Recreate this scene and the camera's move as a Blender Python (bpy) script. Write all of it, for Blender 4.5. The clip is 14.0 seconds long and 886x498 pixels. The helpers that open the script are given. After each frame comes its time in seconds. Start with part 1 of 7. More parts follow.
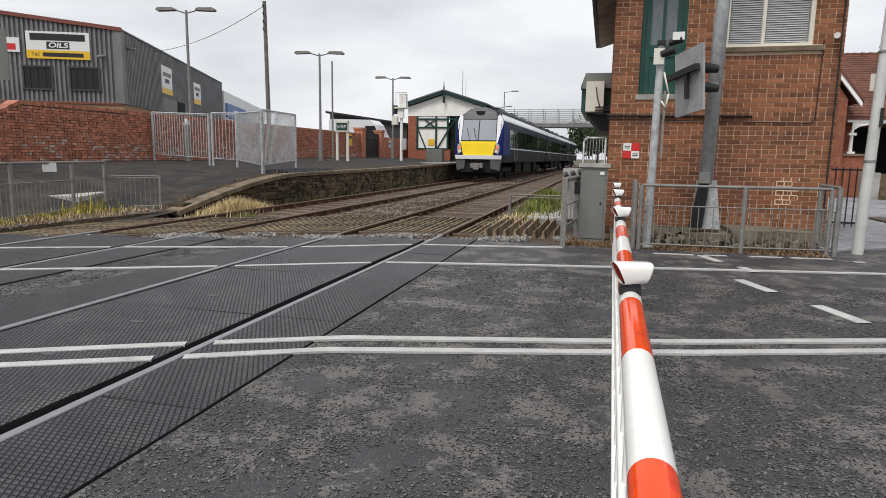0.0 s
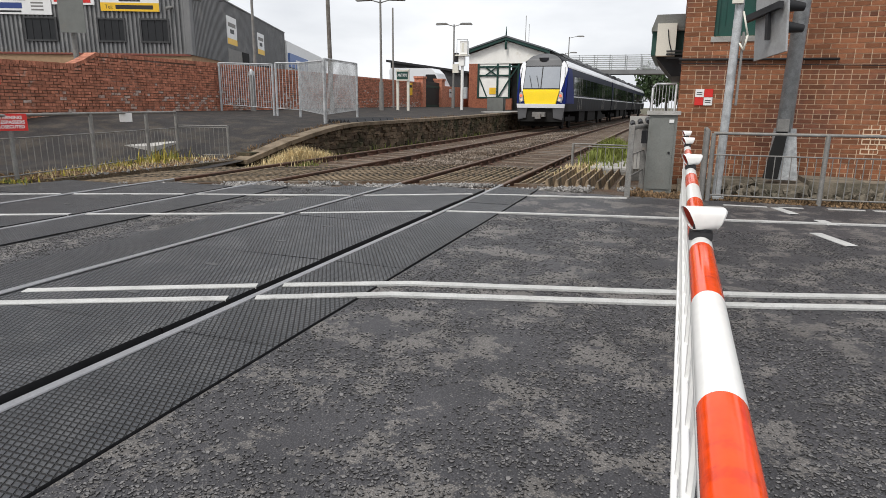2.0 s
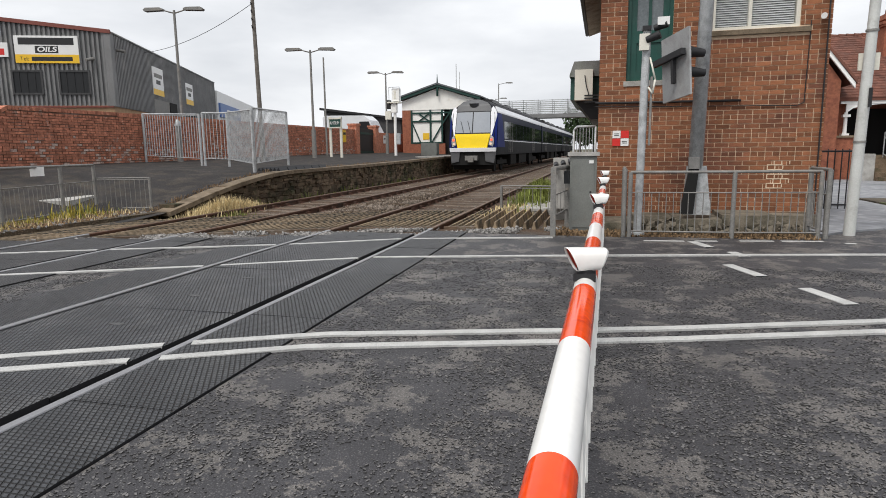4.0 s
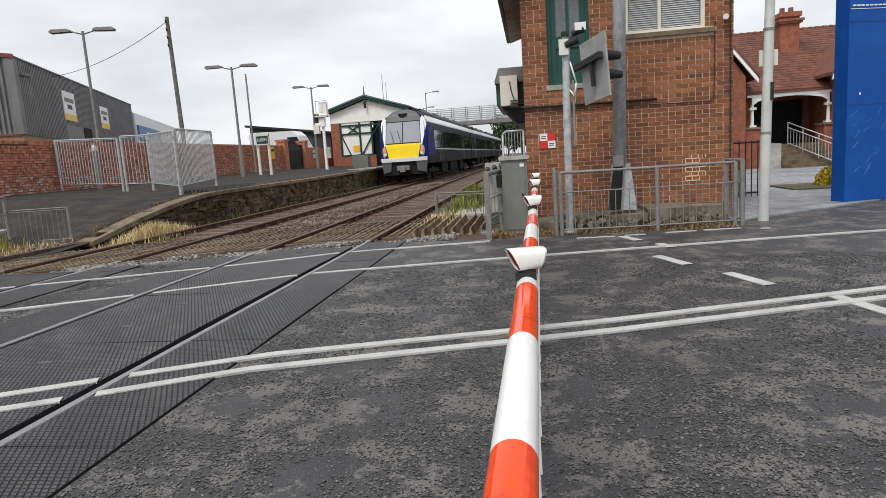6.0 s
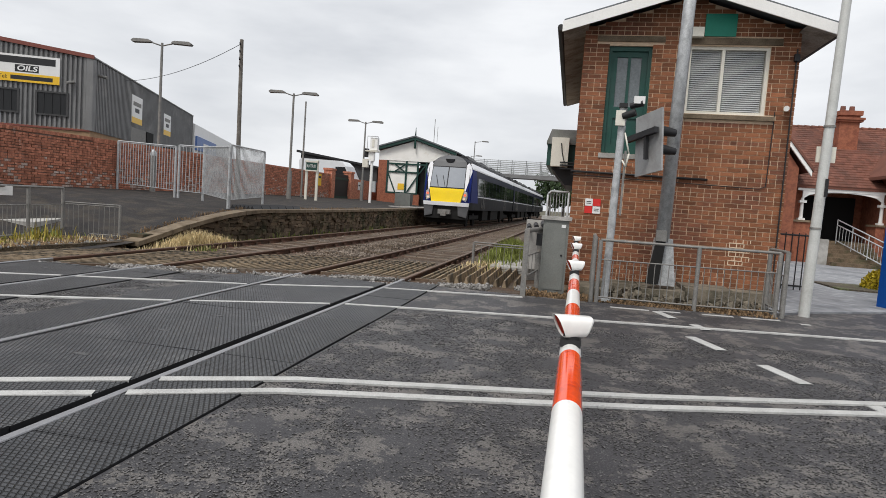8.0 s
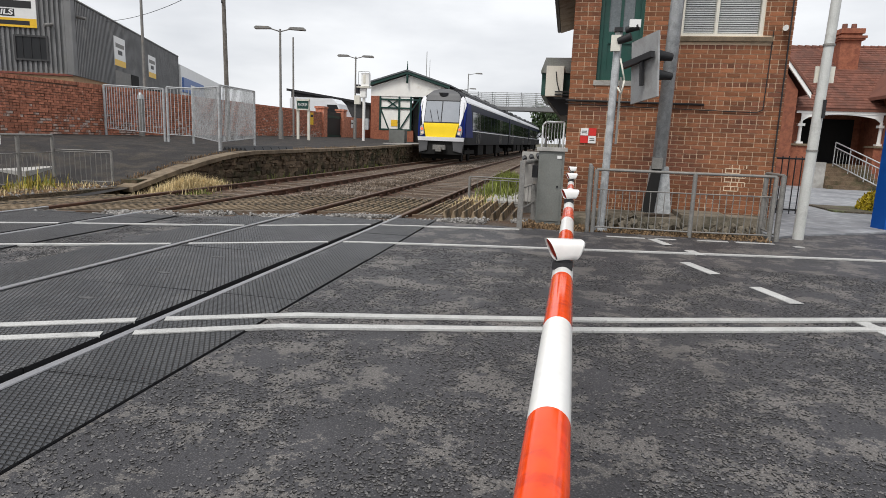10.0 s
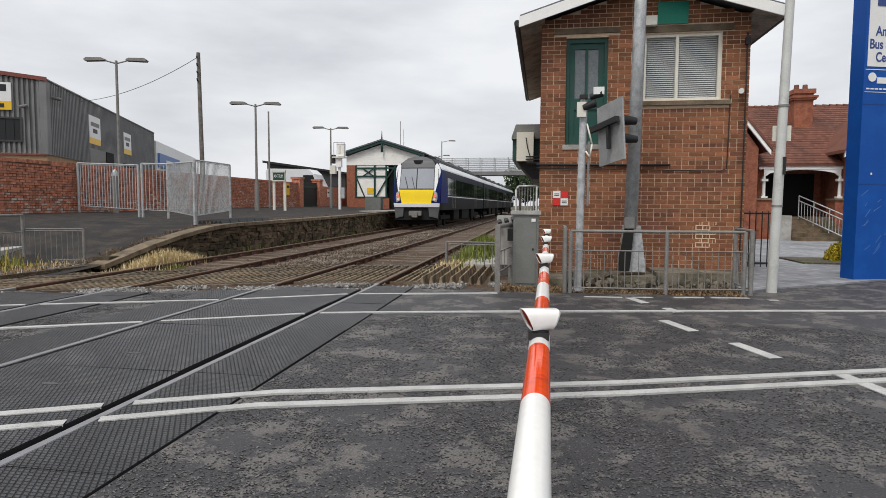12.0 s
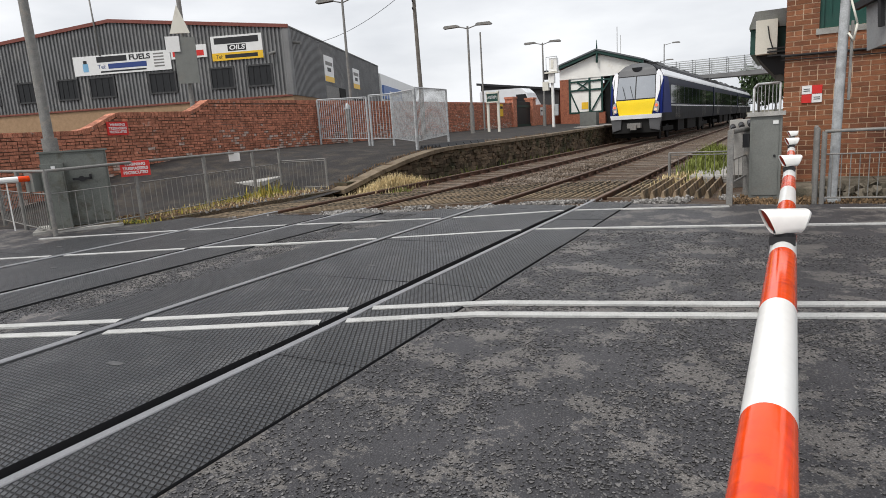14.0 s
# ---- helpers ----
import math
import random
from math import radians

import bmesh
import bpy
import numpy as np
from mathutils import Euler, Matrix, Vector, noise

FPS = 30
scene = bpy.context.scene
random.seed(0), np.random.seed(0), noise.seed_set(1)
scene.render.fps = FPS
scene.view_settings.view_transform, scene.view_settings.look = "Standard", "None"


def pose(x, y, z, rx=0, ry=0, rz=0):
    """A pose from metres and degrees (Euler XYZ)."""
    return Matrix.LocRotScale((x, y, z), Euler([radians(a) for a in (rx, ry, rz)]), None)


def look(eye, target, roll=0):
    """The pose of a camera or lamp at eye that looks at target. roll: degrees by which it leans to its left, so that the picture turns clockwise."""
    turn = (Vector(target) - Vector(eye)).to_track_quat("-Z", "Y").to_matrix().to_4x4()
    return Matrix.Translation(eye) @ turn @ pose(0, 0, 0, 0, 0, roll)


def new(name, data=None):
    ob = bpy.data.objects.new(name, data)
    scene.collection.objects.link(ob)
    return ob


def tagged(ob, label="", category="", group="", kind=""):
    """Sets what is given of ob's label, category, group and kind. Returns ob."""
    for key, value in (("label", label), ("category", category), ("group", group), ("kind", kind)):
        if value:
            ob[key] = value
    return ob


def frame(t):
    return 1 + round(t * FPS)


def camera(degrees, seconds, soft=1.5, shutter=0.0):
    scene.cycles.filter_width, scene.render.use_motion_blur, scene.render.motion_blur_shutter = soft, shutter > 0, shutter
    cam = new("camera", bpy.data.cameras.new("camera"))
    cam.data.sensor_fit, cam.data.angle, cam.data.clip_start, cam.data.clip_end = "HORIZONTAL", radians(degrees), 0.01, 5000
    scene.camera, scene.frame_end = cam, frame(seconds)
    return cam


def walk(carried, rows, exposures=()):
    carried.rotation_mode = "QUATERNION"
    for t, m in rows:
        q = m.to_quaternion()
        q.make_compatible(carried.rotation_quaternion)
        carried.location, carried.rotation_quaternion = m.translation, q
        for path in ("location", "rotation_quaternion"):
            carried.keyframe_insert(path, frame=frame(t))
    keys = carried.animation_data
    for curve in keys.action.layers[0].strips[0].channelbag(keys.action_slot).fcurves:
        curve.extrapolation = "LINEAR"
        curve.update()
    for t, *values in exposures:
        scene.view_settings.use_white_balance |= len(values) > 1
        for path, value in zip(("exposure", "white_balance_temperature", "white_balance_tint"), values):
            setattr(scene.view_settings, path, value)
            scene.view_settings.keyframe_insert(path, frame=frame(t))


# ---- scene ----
cam = camera(71.33, 14.0, soft=0.55, shutter=0.12)
PATH = [
    (0.0, pose(0.009, 0.041, 1.330, 81.50, -0.92, 14.59)),
    (0.5, pose(-0.005, 0.045, 1.304, 78.82, -3.01, 17.58)),
    (1.0, pose(-0.004, 0.024, 1.306, 77.91, -1.10, 20.02)),
    (1.5, pose(-0.005, 0.016, 1.307, 77.61, -1.14, 21.11)),
    (2.0, pose(-0.004, 0.012, 1.307, 76.91, -0.59, 20.08)),
    (2.5, pose(0.008, 0.012, 1.310, 77.74, -0.25, 19.19)),
    (3.0, pose(0.040, 0.058, 1.314, 79.23, 0.16, 18.00)),
    (3.5, pose(0.089, 0.085, 1.316, 80.04, -0.14, 14.95)),
    (4.0, pose(0.145, 0.128, 1.311, 80.95, 0.70, 14.33)),
    (4.2, pose(0.151, 0.127, 1.311, 82.14, 1.39, 11.83)),
    (6.3, pose(0.125, 0.057, 1.315, 81.14, 3.54, 7.77)),
    (6.5, pose(0.107, 0.035, 1.323, 79.35, 1.81, 8.01)),
    (7.0, pose(0.062, -0.016, 1.343, 83.96, -3.54, 10.42)),
    (7.2, pose(0.061, 0.019, 1.345, 85.77, -4.45, 11.66)),
    (9.3, pose(0.101, -0.014, 1.340, 85.39, -2.09, 10.21)),
    (9.5, pose(0.103, -0.014, 1.334, 82.38, -0.39, 10.90)),
    (10.0, pose(0.092, -0.021, 1.323, 79.93, -2.16, 11.27)),
    (10.5, pose(0.105, -0.001, 1.324, 80.97, -2.70, 8.97)),
    (11.0, pose(0.121, -0.002, 1.338, 82.27, -1.42, 6.88)),
    (11.5, pose(0.109, -0.014, 1.356, 85.04, 0.20, 8.66)),
    (12.0, pose(0.106, 0.008, 1.350, 85.93, -0.28, 9.07)),
    (12.5, pose(0.091, 0.015, 1.327, 83.62, -1.66, 13.38)),
    (13.0, pose(0.081, -0.045, 1.327, 82.57, -2.71, 21.67)),
    (13.5, pose(0.089, -0.009, 1.307, 80.66, 0.63, 28.65)),
    (14.0, pose(0.099, 0.045, 1.296, 79.09, 3.60, 28.52)),
]
walk(cam, PATH, ((0.0, -0.05), (0.6, 0.10), (2.5, 0.14), (3.0, 0.22), (3.5, 0.06), (4.2, 0.04), (6.3, 0.00), (7.2, -0.02), (9.3, -0.12), (9.6, -0.12), (10.1, 0.04), (10.6, 0.02), (11.6, -0.14), (12.3, -0.14), (13.2, 0.06), (14.0, 0.06)))

# world: a bright overcast sky with soft cloud, and a wide weak sun
SUN_EL, SUN_AZ = 50.0, 200.0
world = bpy.data.worlds.new("overcast_sky")
scene.world = world
world.use_nodes = True
wn, wl = world.node_tree.nodes, world.node_tree.links
wn.clear()
w_out, w_bg = wn.new("ShaderNodeOutputWorld"), wn.new("ShaderNodeBackground")
w_sky = wn.new("ShaderNodeTexSky")
w_sky.sky_type, w_sky.sun_disc = "NISHITA", False
w_sky.sun_elevation, w_sky.sun_rotation = radians(SUN_EL), radians(SUN_AZ)
w_sky.air_density, w_sky.dust_density = 1.0, 4.0
w_co, w_map = wn.new("ShaderNodeTexCoord"), wn.new("ShaderNodeMapping")
w_map.inputs["Scale"].default_value = (1.0, 1.0, 3.2)
w_noise = wn.new("ShaderNodeTexNoise")
w_noise.inputs["Scale"].default_value, w_noise.inputs["Detail"].default_value = 2.3, 6.0
w_ramp = wn.new("ShaderNodeValToRGB")
w_ramp.color_ramp.elements[0].position, w_ramp.color_ramp.elements[0].color = 0.30, (6.0, 6.25, 6.7, 1)
w_ramp.color_ramp.elements[1].position, w_ramp.color_ramp.elements[1].color = 0.62, (9.6, 9.75, 10.0, 1)
w_mix = wn.new("ShaderNodeMixRGB")
w_mix.inputs[0].default_value = 0.93
wl.new(w_co.outputs["Generated"], w_map.inputs["Vector"])
wl.new(w_map.outputs["Vector"], w_noise.inputs["Vector"])
wl.new(w_noise.outputs["Fac"], w_ramp.inputs["Fac"])
wl.new(w_sky.outputs["Color"], w_mix.inputs[1])
wl.new(w_ramp.outputs["Color"], w_mix.inputs[2])
wl.new(w_mix.outputs["Color"], w_bg.inputs["Color"])
w_bg.inputs["Strength"].default_value = 0.106
wl.new(w_bg.outputs["Background"], w_out.inputs["Surface"])

sun = new("sun", bpy.data.lights.new("sun", "SUN"))
sun.data.energy, sun.data.angle, sun.data.color = 2.3, radians(22), (1.0, 0.96, 0.9)
sun.matrix_basis = look((-10, -25, 40), (0, 0, 0))


# ---- materials ----
def mat(name, color, rough=0.7, metal=0.0, vary=0.12, scale=6.0, bump=0.15, bscale=60.0, stain=None, stain_scale=1.5,
        stain_at=0.55, island=0.0, random_ob=0.0, spec=0.4, coat=0.0, bdist=0.01, sharp=0.075, rugged=0.65):
    """A principled surface with grain, a coarse variation, an optional second colour in patches and fine relief."""
    m = bpy.data.materials.new(name)
    m.use_nodes = True
    n, l = m.node_tree.nodes, m.node_tree.links
    b = n["Principled BSDF"]
    b.inputs["Roughness"].default_value, b.inputs["Metallic"].default_value = rough, metal
    b.inputs["Specular IOR Level"].default_value = spec
    b.inputs["Coat Weight"].default_value = coat
    co = n.new("ShaderNodeTexCoord")
    src = co.outputs["Object"]
    big = n.new("ShaderNodeTexNoise")
    big.inputs["Scale"].default_value, big.inputs["Detail"].default_value = scale, 5.0
    l.new(src, big.inputs["Vector"])
    fine = n.new("ShaderNodeTexNoise")
    fine.inputs["Scale"].default_value, fine.inputs["Detail"].default_value = bscale, 3.0
    l.new(src, fine.inputs["Vector"])
    base = n.new("ShaderNodeRGB")
    base.outputs[0].default_value = (*color, 1)
    out = base.outputs[0]
    if stain:
        sn = n.new("ShaderNodeTexNoise")
        sn.inputs["Scale"].default_value, sn.inputs["Detail"].default_value = stain_scale, 9.0
        sn.inputs["Roughness"].default_value = rugged
        l.new(src, sn.inputs["Vector"])
        rp = n.new("ShaderNodeValToRGB")
        rp.color_ramp.elements[0].position, rp.color_ramp.elements[1].position = stain_at - sharp, stain_at + sharp
        l.new(sn.outputs["Fac"], rp.inputs["Fac"])
        mx = n.new("ShaderNodeMixRGB")
        l.new(rp.outputs["Color"], mx.inputs[0])
        l.new(out, mx.inputs[1])
        mx.inputs[2].default_value = (*stain, 1)
        out = mx.outputs[0]
    add = n.new("ShaderNodeMath")
    add.operation = "ADD"
    l.new(big.outputs["Fac"], add.inputs[0])
    l.new(fine.outputs["Fac"], add.inputs[1])
    mr = n.new("ShaderNodeMapRange")
    mr.inputs["From Min"].default_value, mr.inputs["From Max"].default_value = 0.5, 1.5
    mr.inputs["To Min"].default_value, mr.inputs["To Max"].default_value = 1 - 2 * vary, 1 + 2 * vary
    l.new(add.outputs[0], mr.inputs["Value"])
    val = mr.outputs[0]
    for amount, which in ((island, "i"), (random_ob, "o")):
        if amount:
            r = n.new("ShaderNodeNewGeometry") if which == "i" else n.new("ShaderNodeObjectInfo")
            rr = n.new("ShaderNodeMapRange")
            rr.inputs["To Min"].default_value, rr.inputs["To Max"].default_value = 1 - amount, 1 + amount
            l.new(r.outputs["Random Per Island" if which == "i" else "Random"], rr.inputs["Value"])
            mu = n.new("ShaderNodeMath")
            mu.operation = "MULTIPLY"
            l.new(val, mu.inputs[0])
            l.new(rr.outputs[0], mu.inputs[1])
            val = mu.outputs[0]
    sc = n.new("ShaderNodeVectorMath")
    sc.operation = "SCALE"
    l.new(out, sc.inputs[0])
    l.new(val, sc.inputs["Scale"])
    l.new(sc.outputs[0], b.inputs["Base Color"])
    if bump:
        bp = n.new("ShaderNodeBump")
        bp.inputs["Strength"].default_value, bp.inputs["Distance"].default_value = bump, bdist
        l.new(fine.outputs["Fac"], bp.inputs["Height"])
        l.new(bp.outputs["Normal"], b.inputs["Normal"])
    return m


def node_of(m, kind):
    return [x for x in m.node_tree.nodes if x.bl_idname == kind]


def chip_relief(m, scale, strength, dist, light=None, dark=0.75):
    """Stone chippings: Voronoi cells as relief and as a slight change of tone."""
    n, l = m.node_tree.nodes, m.node_tree.links
    b = n["Principled BSDF"]
    co = n.new("ShaderNodeTexCoord")
    v = n.new("ShaderNodeTexVoronoi")
    v.inputs["Scale"].default_value = scale
    l.new(co.outputs["Object"], v.inputs["Vector"])
    rp = n.new("ShaderNodeValToRGB")
    rp.color_ramp.elements[0].position, rp.color_ramp.elements[0].color = 0.15, (1, 1, 1, 1)
    rp.color_ramp.elements[1].position, rp.color_ramp.elements[1].color = 0.55, (0, 0, 0, 1)
    l.new(v.outputs["Distance"], rp.inputs["Fac"])
    bp = n.new("ShaderNodeBump")
    bp.inputs["Strength"].default_value, bp.inputs["Distance"].default_value = strength, dist
    l.new(rp.outputs["Color"], bp.inputs["Height"])
    l.new(bp.outputs["Normal"], b.inputs["Normal"])
    old = b.inputs["Base Color"].links[0].from_socket
    dk = n.new("ShaderNodeMapRange")
    dk.inputs["To Min"].default_value, dk.inputs["To Max"].default_value = dark, 1.2
    l.new(rp.outputs["Color"], dk.inputs["Value"])
    sc = n.new("ShaderNodeVectorMath")
    sc.operation = "SCALE"
    l.new(old, sc.inputs[0])
    l.new(dk.outputs[0], sc.inputs["Scale"])
    l.new(sc.outputs[0], b.inputs["Base Color"])
    if light:
        old = b.inputs["Base Color"].links[0].from_socket
        sep = n.new("ShaderNodeSeparateColor")
        l.new(v.outputs["Color"], sep.inputs[0])
        th = n.new("ShaderNodeMath")
        th.operation = "GREATER_THAN"
        th.inputs[1].default_value = 0.86
        l.new(sep.outputs[0], th.inputs[0])
        mu = n.new("ShaderNodeMath")
        mu.operation = "MULTIPLY"
        l.new(th.outputs[0], mu.inputs[0])
        l.new(rp.outputs["Color"], mu.inputs[1])
        mx = n.new("ShaderNodeMixRGB")
        l.new(mu.outputs[0], mx.inputs[0])
        l.new(old, mx.inputs[1])
        mx.inputs[2].default_value = (*light, 1)
        l.new(mx.outputs[0], b.inputs["Base Color"])
    return m


def tread_relief(m, size=0.031):
    """Raised diamond tread: two crossed sine ridges, with shade painted near black in the grooves."""
    n, l = m.node_tree.nodes, m.node_tree.links
    b = n["Principled BSDF"]
    co = n.new("ShaderNodeTexCoord")
    hs = []
    for ang in (0, 60):
        mp = n.new("ShaderNodeMapping")
        mp.inputs["Rotation"].default_value = (0, 0, radians(ang))
        l.new(co.outputs["Object"], mp.inputs["Vector"])
        w = n.new("ShaderNodeTexWave")
        w.wave_type, w.bands_direction = "BANDS", "Y"
        w.inputs["Scale"].default_value = 0.314 / size
        l.new(mp.outputs["Vector"], w.inputs["Vector"])
        hs.append(w.outputs["Fac"])
    mx = n.new("ShaderNodeMath")
    mx.operation = "MAXIMUM"
    l.new(hs[0], mx.inputs[0])
    l.new(hs[1], mx.inputs[1])
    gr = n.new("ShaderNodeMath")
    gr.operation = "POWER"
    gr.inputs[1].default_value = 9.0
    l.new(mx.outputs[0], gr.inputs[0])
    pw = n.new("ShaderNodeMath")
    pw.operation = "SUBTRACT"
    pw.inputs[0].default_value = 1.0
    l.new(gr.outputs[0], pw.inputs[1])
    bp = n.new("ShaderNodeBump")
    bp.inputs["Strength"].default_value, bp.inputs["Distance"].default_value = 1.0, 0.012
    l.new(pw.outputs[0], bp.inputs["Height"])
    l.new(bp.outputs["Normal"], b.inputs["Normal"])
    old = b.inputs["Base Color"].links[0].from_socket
    # base colour falls to 0.06 in the grooves, painting their shade
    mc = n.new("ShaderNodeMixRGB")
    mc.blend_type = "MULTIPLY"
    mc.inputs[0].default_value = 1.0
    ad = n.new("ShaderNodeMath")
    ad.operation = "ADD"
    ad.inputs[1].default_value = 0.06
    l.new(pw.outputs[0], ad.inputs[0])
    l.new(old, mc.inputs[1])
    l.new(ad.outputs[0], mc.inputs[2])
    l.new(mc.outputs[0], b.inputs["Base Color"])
    return m


def glass_mat(name, color, rough=0.05):
    m = mat(name, color, rough, 0.0, 0.05, 3, 0.0, 20, spec=0.8)
    return m


def glow(name, color, strength):
    m = bpy.data.materials.new(name)
    m.use_nodes = True
    b = m.node_tree.nodes["Principled BSDF"]
    b.inputs["Base Color"].default_value = (*color, 1)
    b.inputs["Emission Color"].default_value = (*color, 1)
    b.inputs["Emission Strength"].default_value = strength
    return m


M_ASPHALT = chip_relief(mat("asphalt", (0.060, 0.058, 0.064), 0.6, 0, 0.3, 1.6, 0, 140, stain=(0.178, 0.165, 0.156), stain_scale=2.1,
                            stain_at=0.525, spec=0.45, sharp=0.006, rugged=0.78), 95, 0.55, 0.006, light=(0.17, 0.165, 0.16), dark=0.55)
# near-black for the chippings' side faces: painted shade round each stone
M_CHIPSHADE = mat("chip_side_shade", (0.018, 0.0175, 0.018), 0.6, 0, 0.15, 30, 0, 60)
M_SALT = mat("salt_whitened_brick", (0.50, 0.40, 0.35), 0.95, 0, 0.25, 9, 0.3, 60, stain=(0.28, 0.14, 0.10), stain_scale=6, stain_at=0.55)
M_RENDER = mat("white_render", (0.84, 0.83, 0.79), 0.8, 0, 0.06, 2, 0.1, 40, stain=(0.7, 0.67, 0.6), stain_scale=1.2, stain_at=0.66)
M_DARKGREEN = mat("blackish_green_timber", (0.008, 0.042, 0.034), 0.5, 0, 0.12, 4, 0.08, 50)
M_CHIP = mat("road_chipping", (0.112, 0.108, 0.108), 0.6, 0, 0.15, 40, 0, 90, island=0.55, spec=0.45)
M_YARD = chip_relief(mat("yard_tarmac", (0.041, 0.038, 0.038), 0.9, 0, 0.3, 1.3, 0, 40, stain=(0.072, 0.062, 0.052), stain_scale=2.2, spec=0.2), 40, 0.4, 0.004)
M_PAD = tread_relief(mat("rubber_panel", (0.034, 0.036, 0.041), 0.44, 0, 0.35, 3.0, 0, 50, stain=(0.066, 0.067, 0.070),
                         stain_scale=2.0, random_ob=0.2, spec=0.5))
M_LINE = mat("white_road_paint", (0.45, 0.45, 0.44), 0.7, 0, 0.2, 5, 0.3, 80, stain=(0.25, 0.245, 0.24), stain_scale=14, stain_at=0.62, sharp=0.03, rugged=0.8)
M_RAILTOP = mat("polished_rail_head", (0.36, 0.36, 0.37), 0.38, 0.85, 0.1, 8, 0.05, 90, stain=(0.2, 0.17, 0.15), stain_scale=3, stain_at=0.66)
M_RAILDULL = mat("dull_brown_rail_head", (0.15, 0.092, 0.062), 0.55, 0.3, 0.2, 8, 0.1, 90, stain=(0.16, 0.09, 0.06), stain_scale=2)
M_RUST = mat("rusty_rail_web", (0.10, 0.045, 0.027), 0.85, 0.1, 0.25, 12, 0.3, 120, stain=(0.06, 0.04, 0.03))
M_SLEEPER = mat("weathered_sleeper", (0.115, 0.078, 0.052), 0.9, 0, 0.25, 10, 0.5, 70, stain=(0.2, 0.17, 0.14), stain_scale=3, random_ob=0.2)
M_SLAT = mat("weathered_timber_slat", (0.27, 0.205, 0.135), 0.9, 0, 0.25, 9, 0.5, 80, stain=(0.075, 0.065, 0.05), stain_scale=4, random_ob=0.25)
M_BALLAST = mat("grey_ballast", (0.235, 0.225, 0.215), 0.9, 0, 0.2, 30, 0.4, 90, island=0.6)
M_BALLASTBROWN = mat("brown_stained_ballast", (0.21, 0.175, 0.145), 0.9, 0, 0.25, 2, 0.4, 90, stain=(0.10, 0.072, 0.05), stain_scale=1.1, stain_at=0.5, island=0.55)
M_BALLASTBED = chip_relief(mat("ballast_bed", (0.105, 0.066, 0.042), 0.95, 0, 0.3, 2.5, 0, 30, stain=(0.14, 0.112, 0.09), stain_scale=1.2), 22, 1.0, 0.03)
M_EARTH = chip_relief(mat("earth_and_grit", (0.12, 0.10, 0.075), 0.95, 0, 0.3, 2.0, 0, 25, stain=(0.1, 0.115, 0.05), stain_scale=1.0), 18, 0.6, 0.02)
M_VERGE = chip_relief(mat("gritty_soil", (0.13, 0.095, 0.062), 0.95, 0, 0.35, 3.0, 0, 25, stain=(0.07, 0.06, 0.035), stain_scale=1.8), 26, 0.8, 0.02)
M_GRASS = mat("dry_grass", (0.62, 0.50, 0.28), 0.85, 0, 0.2, 5, 0, 30, island=0.35)
M_LITTER = mat("dead_brown_litter", (0.17, 0.11, 0.06), 0.9, 0, 0.25, 6, 0.2, 40, island=0.6)
M_WEED = mat("green_weed", (0.17, 0.2, 0.045), 0.8, 0, 0.2, 5, 0, 30, island=0.4)
M_YWEED = mat("yellow_weed", (0.36, 0.29, 0.05), 0.8, 0, 0.2, 5, 0, 30, island=0.4)
M_BRICK = mat("signal_box_brick", (0.287, 0.114, 0.055), 0.9, 0, 0.18, 9, 0.3, 90, stain=(0.21, 0.083, 0.05), stain_scale=0.9, island=0.32, random_ob=0.32)
M_MORTAR = mat("mortar", (0.64, 0.49, 0.35), 0.95, 0, 0.15, 12, 0.3, 120)
M_OLDBRICK = mat("old_wall_brick", (0.42, 0.168, 0.105), 0.92, 0, 0.42, 7, 0.5, 60, stain=(0.40, 0.30, 0.25), stain_scale=2.6, stain_at=0.63, sharp=0.03, rugged=0.75, island=0.24)
M_OLDMORTAR = mat("old_wall_mortar", (0.15, 0.088, 0.062), 0.95, 0, 0.25, 4, 0.3, 60, stain=(0.28, 0.22, 0.2), stain_scale=0.7, stain_at=0.62)
M_REDBRICK = mat("station_red_brick", (0.27, 0.098, 0.056), 0.88, 0, 0.26, 9, 0.3, 60, stain=(0.20, 0.068, 0.042), stain_scale=3.5, island=0.15)
M_BUFF = mat("buff_brick", (0.36, 0.235, 0.14), 0.9, 0, 0.15, 6, 0.2, 60)
M_STONE = mat("platform_stone", (0.12, 0.088, 0.06), 0.95, 0, 0.35, 4, 0.8, 40, stain=(0.05, 0.05, 0.028), stain_scale=1.6, island=0.5, spec=0.2, bdist=0.02)
M_COPING = mat("coping_stone", (0.185, 0.143, 0.098), 0.9, 0, 0.28, 4, 0.4, 60, stain=(0.11, 0.082, 0.052), stain_scale=2.2, random_ob=0.12)
M_CONC = mat("pale_concrete", (0.40, 0.39, 0.37), 0.85, 0, 0.15, 5, 0.3, 80, stain=(0.28, 0.27, 0.25))
M_PAVING = chip_relief(mat("grey_paving", (0.30, 0.31, 0.33), 0.8, 0, 0.12, 3, 0.2, 70, stain=(0.2, 0.21, 0.23), stain_scale=0.6), 4.5, 0.5, 0.006, dark=0.85)
M_GALV = mat("galvanised_steel", (0.46, 0.475, 0.485), 0.55, 0.25, 0.18, 14, 0.1, 60, stain=(0.33, 0.34, 0.35), stain_scale=6)
M_GALVDULL = mat("dull_galvanised_rail", (0.22, 0.215, 0.205), 0.65, 0.2, 0.2, 10, 0.1, 60, stain=(0.25, 0.22, 0.19), stain_scale=5, stain_at=0.62)
M_CABINET = mat("grey_painted_steel", (0.185, 0.192, 0.18), 0.55, 0.1, 0.12, 4, 0.1, 50, stain=(0.2, 0.19, 0.17), stain_scale=2.2, stain_at=0.64)
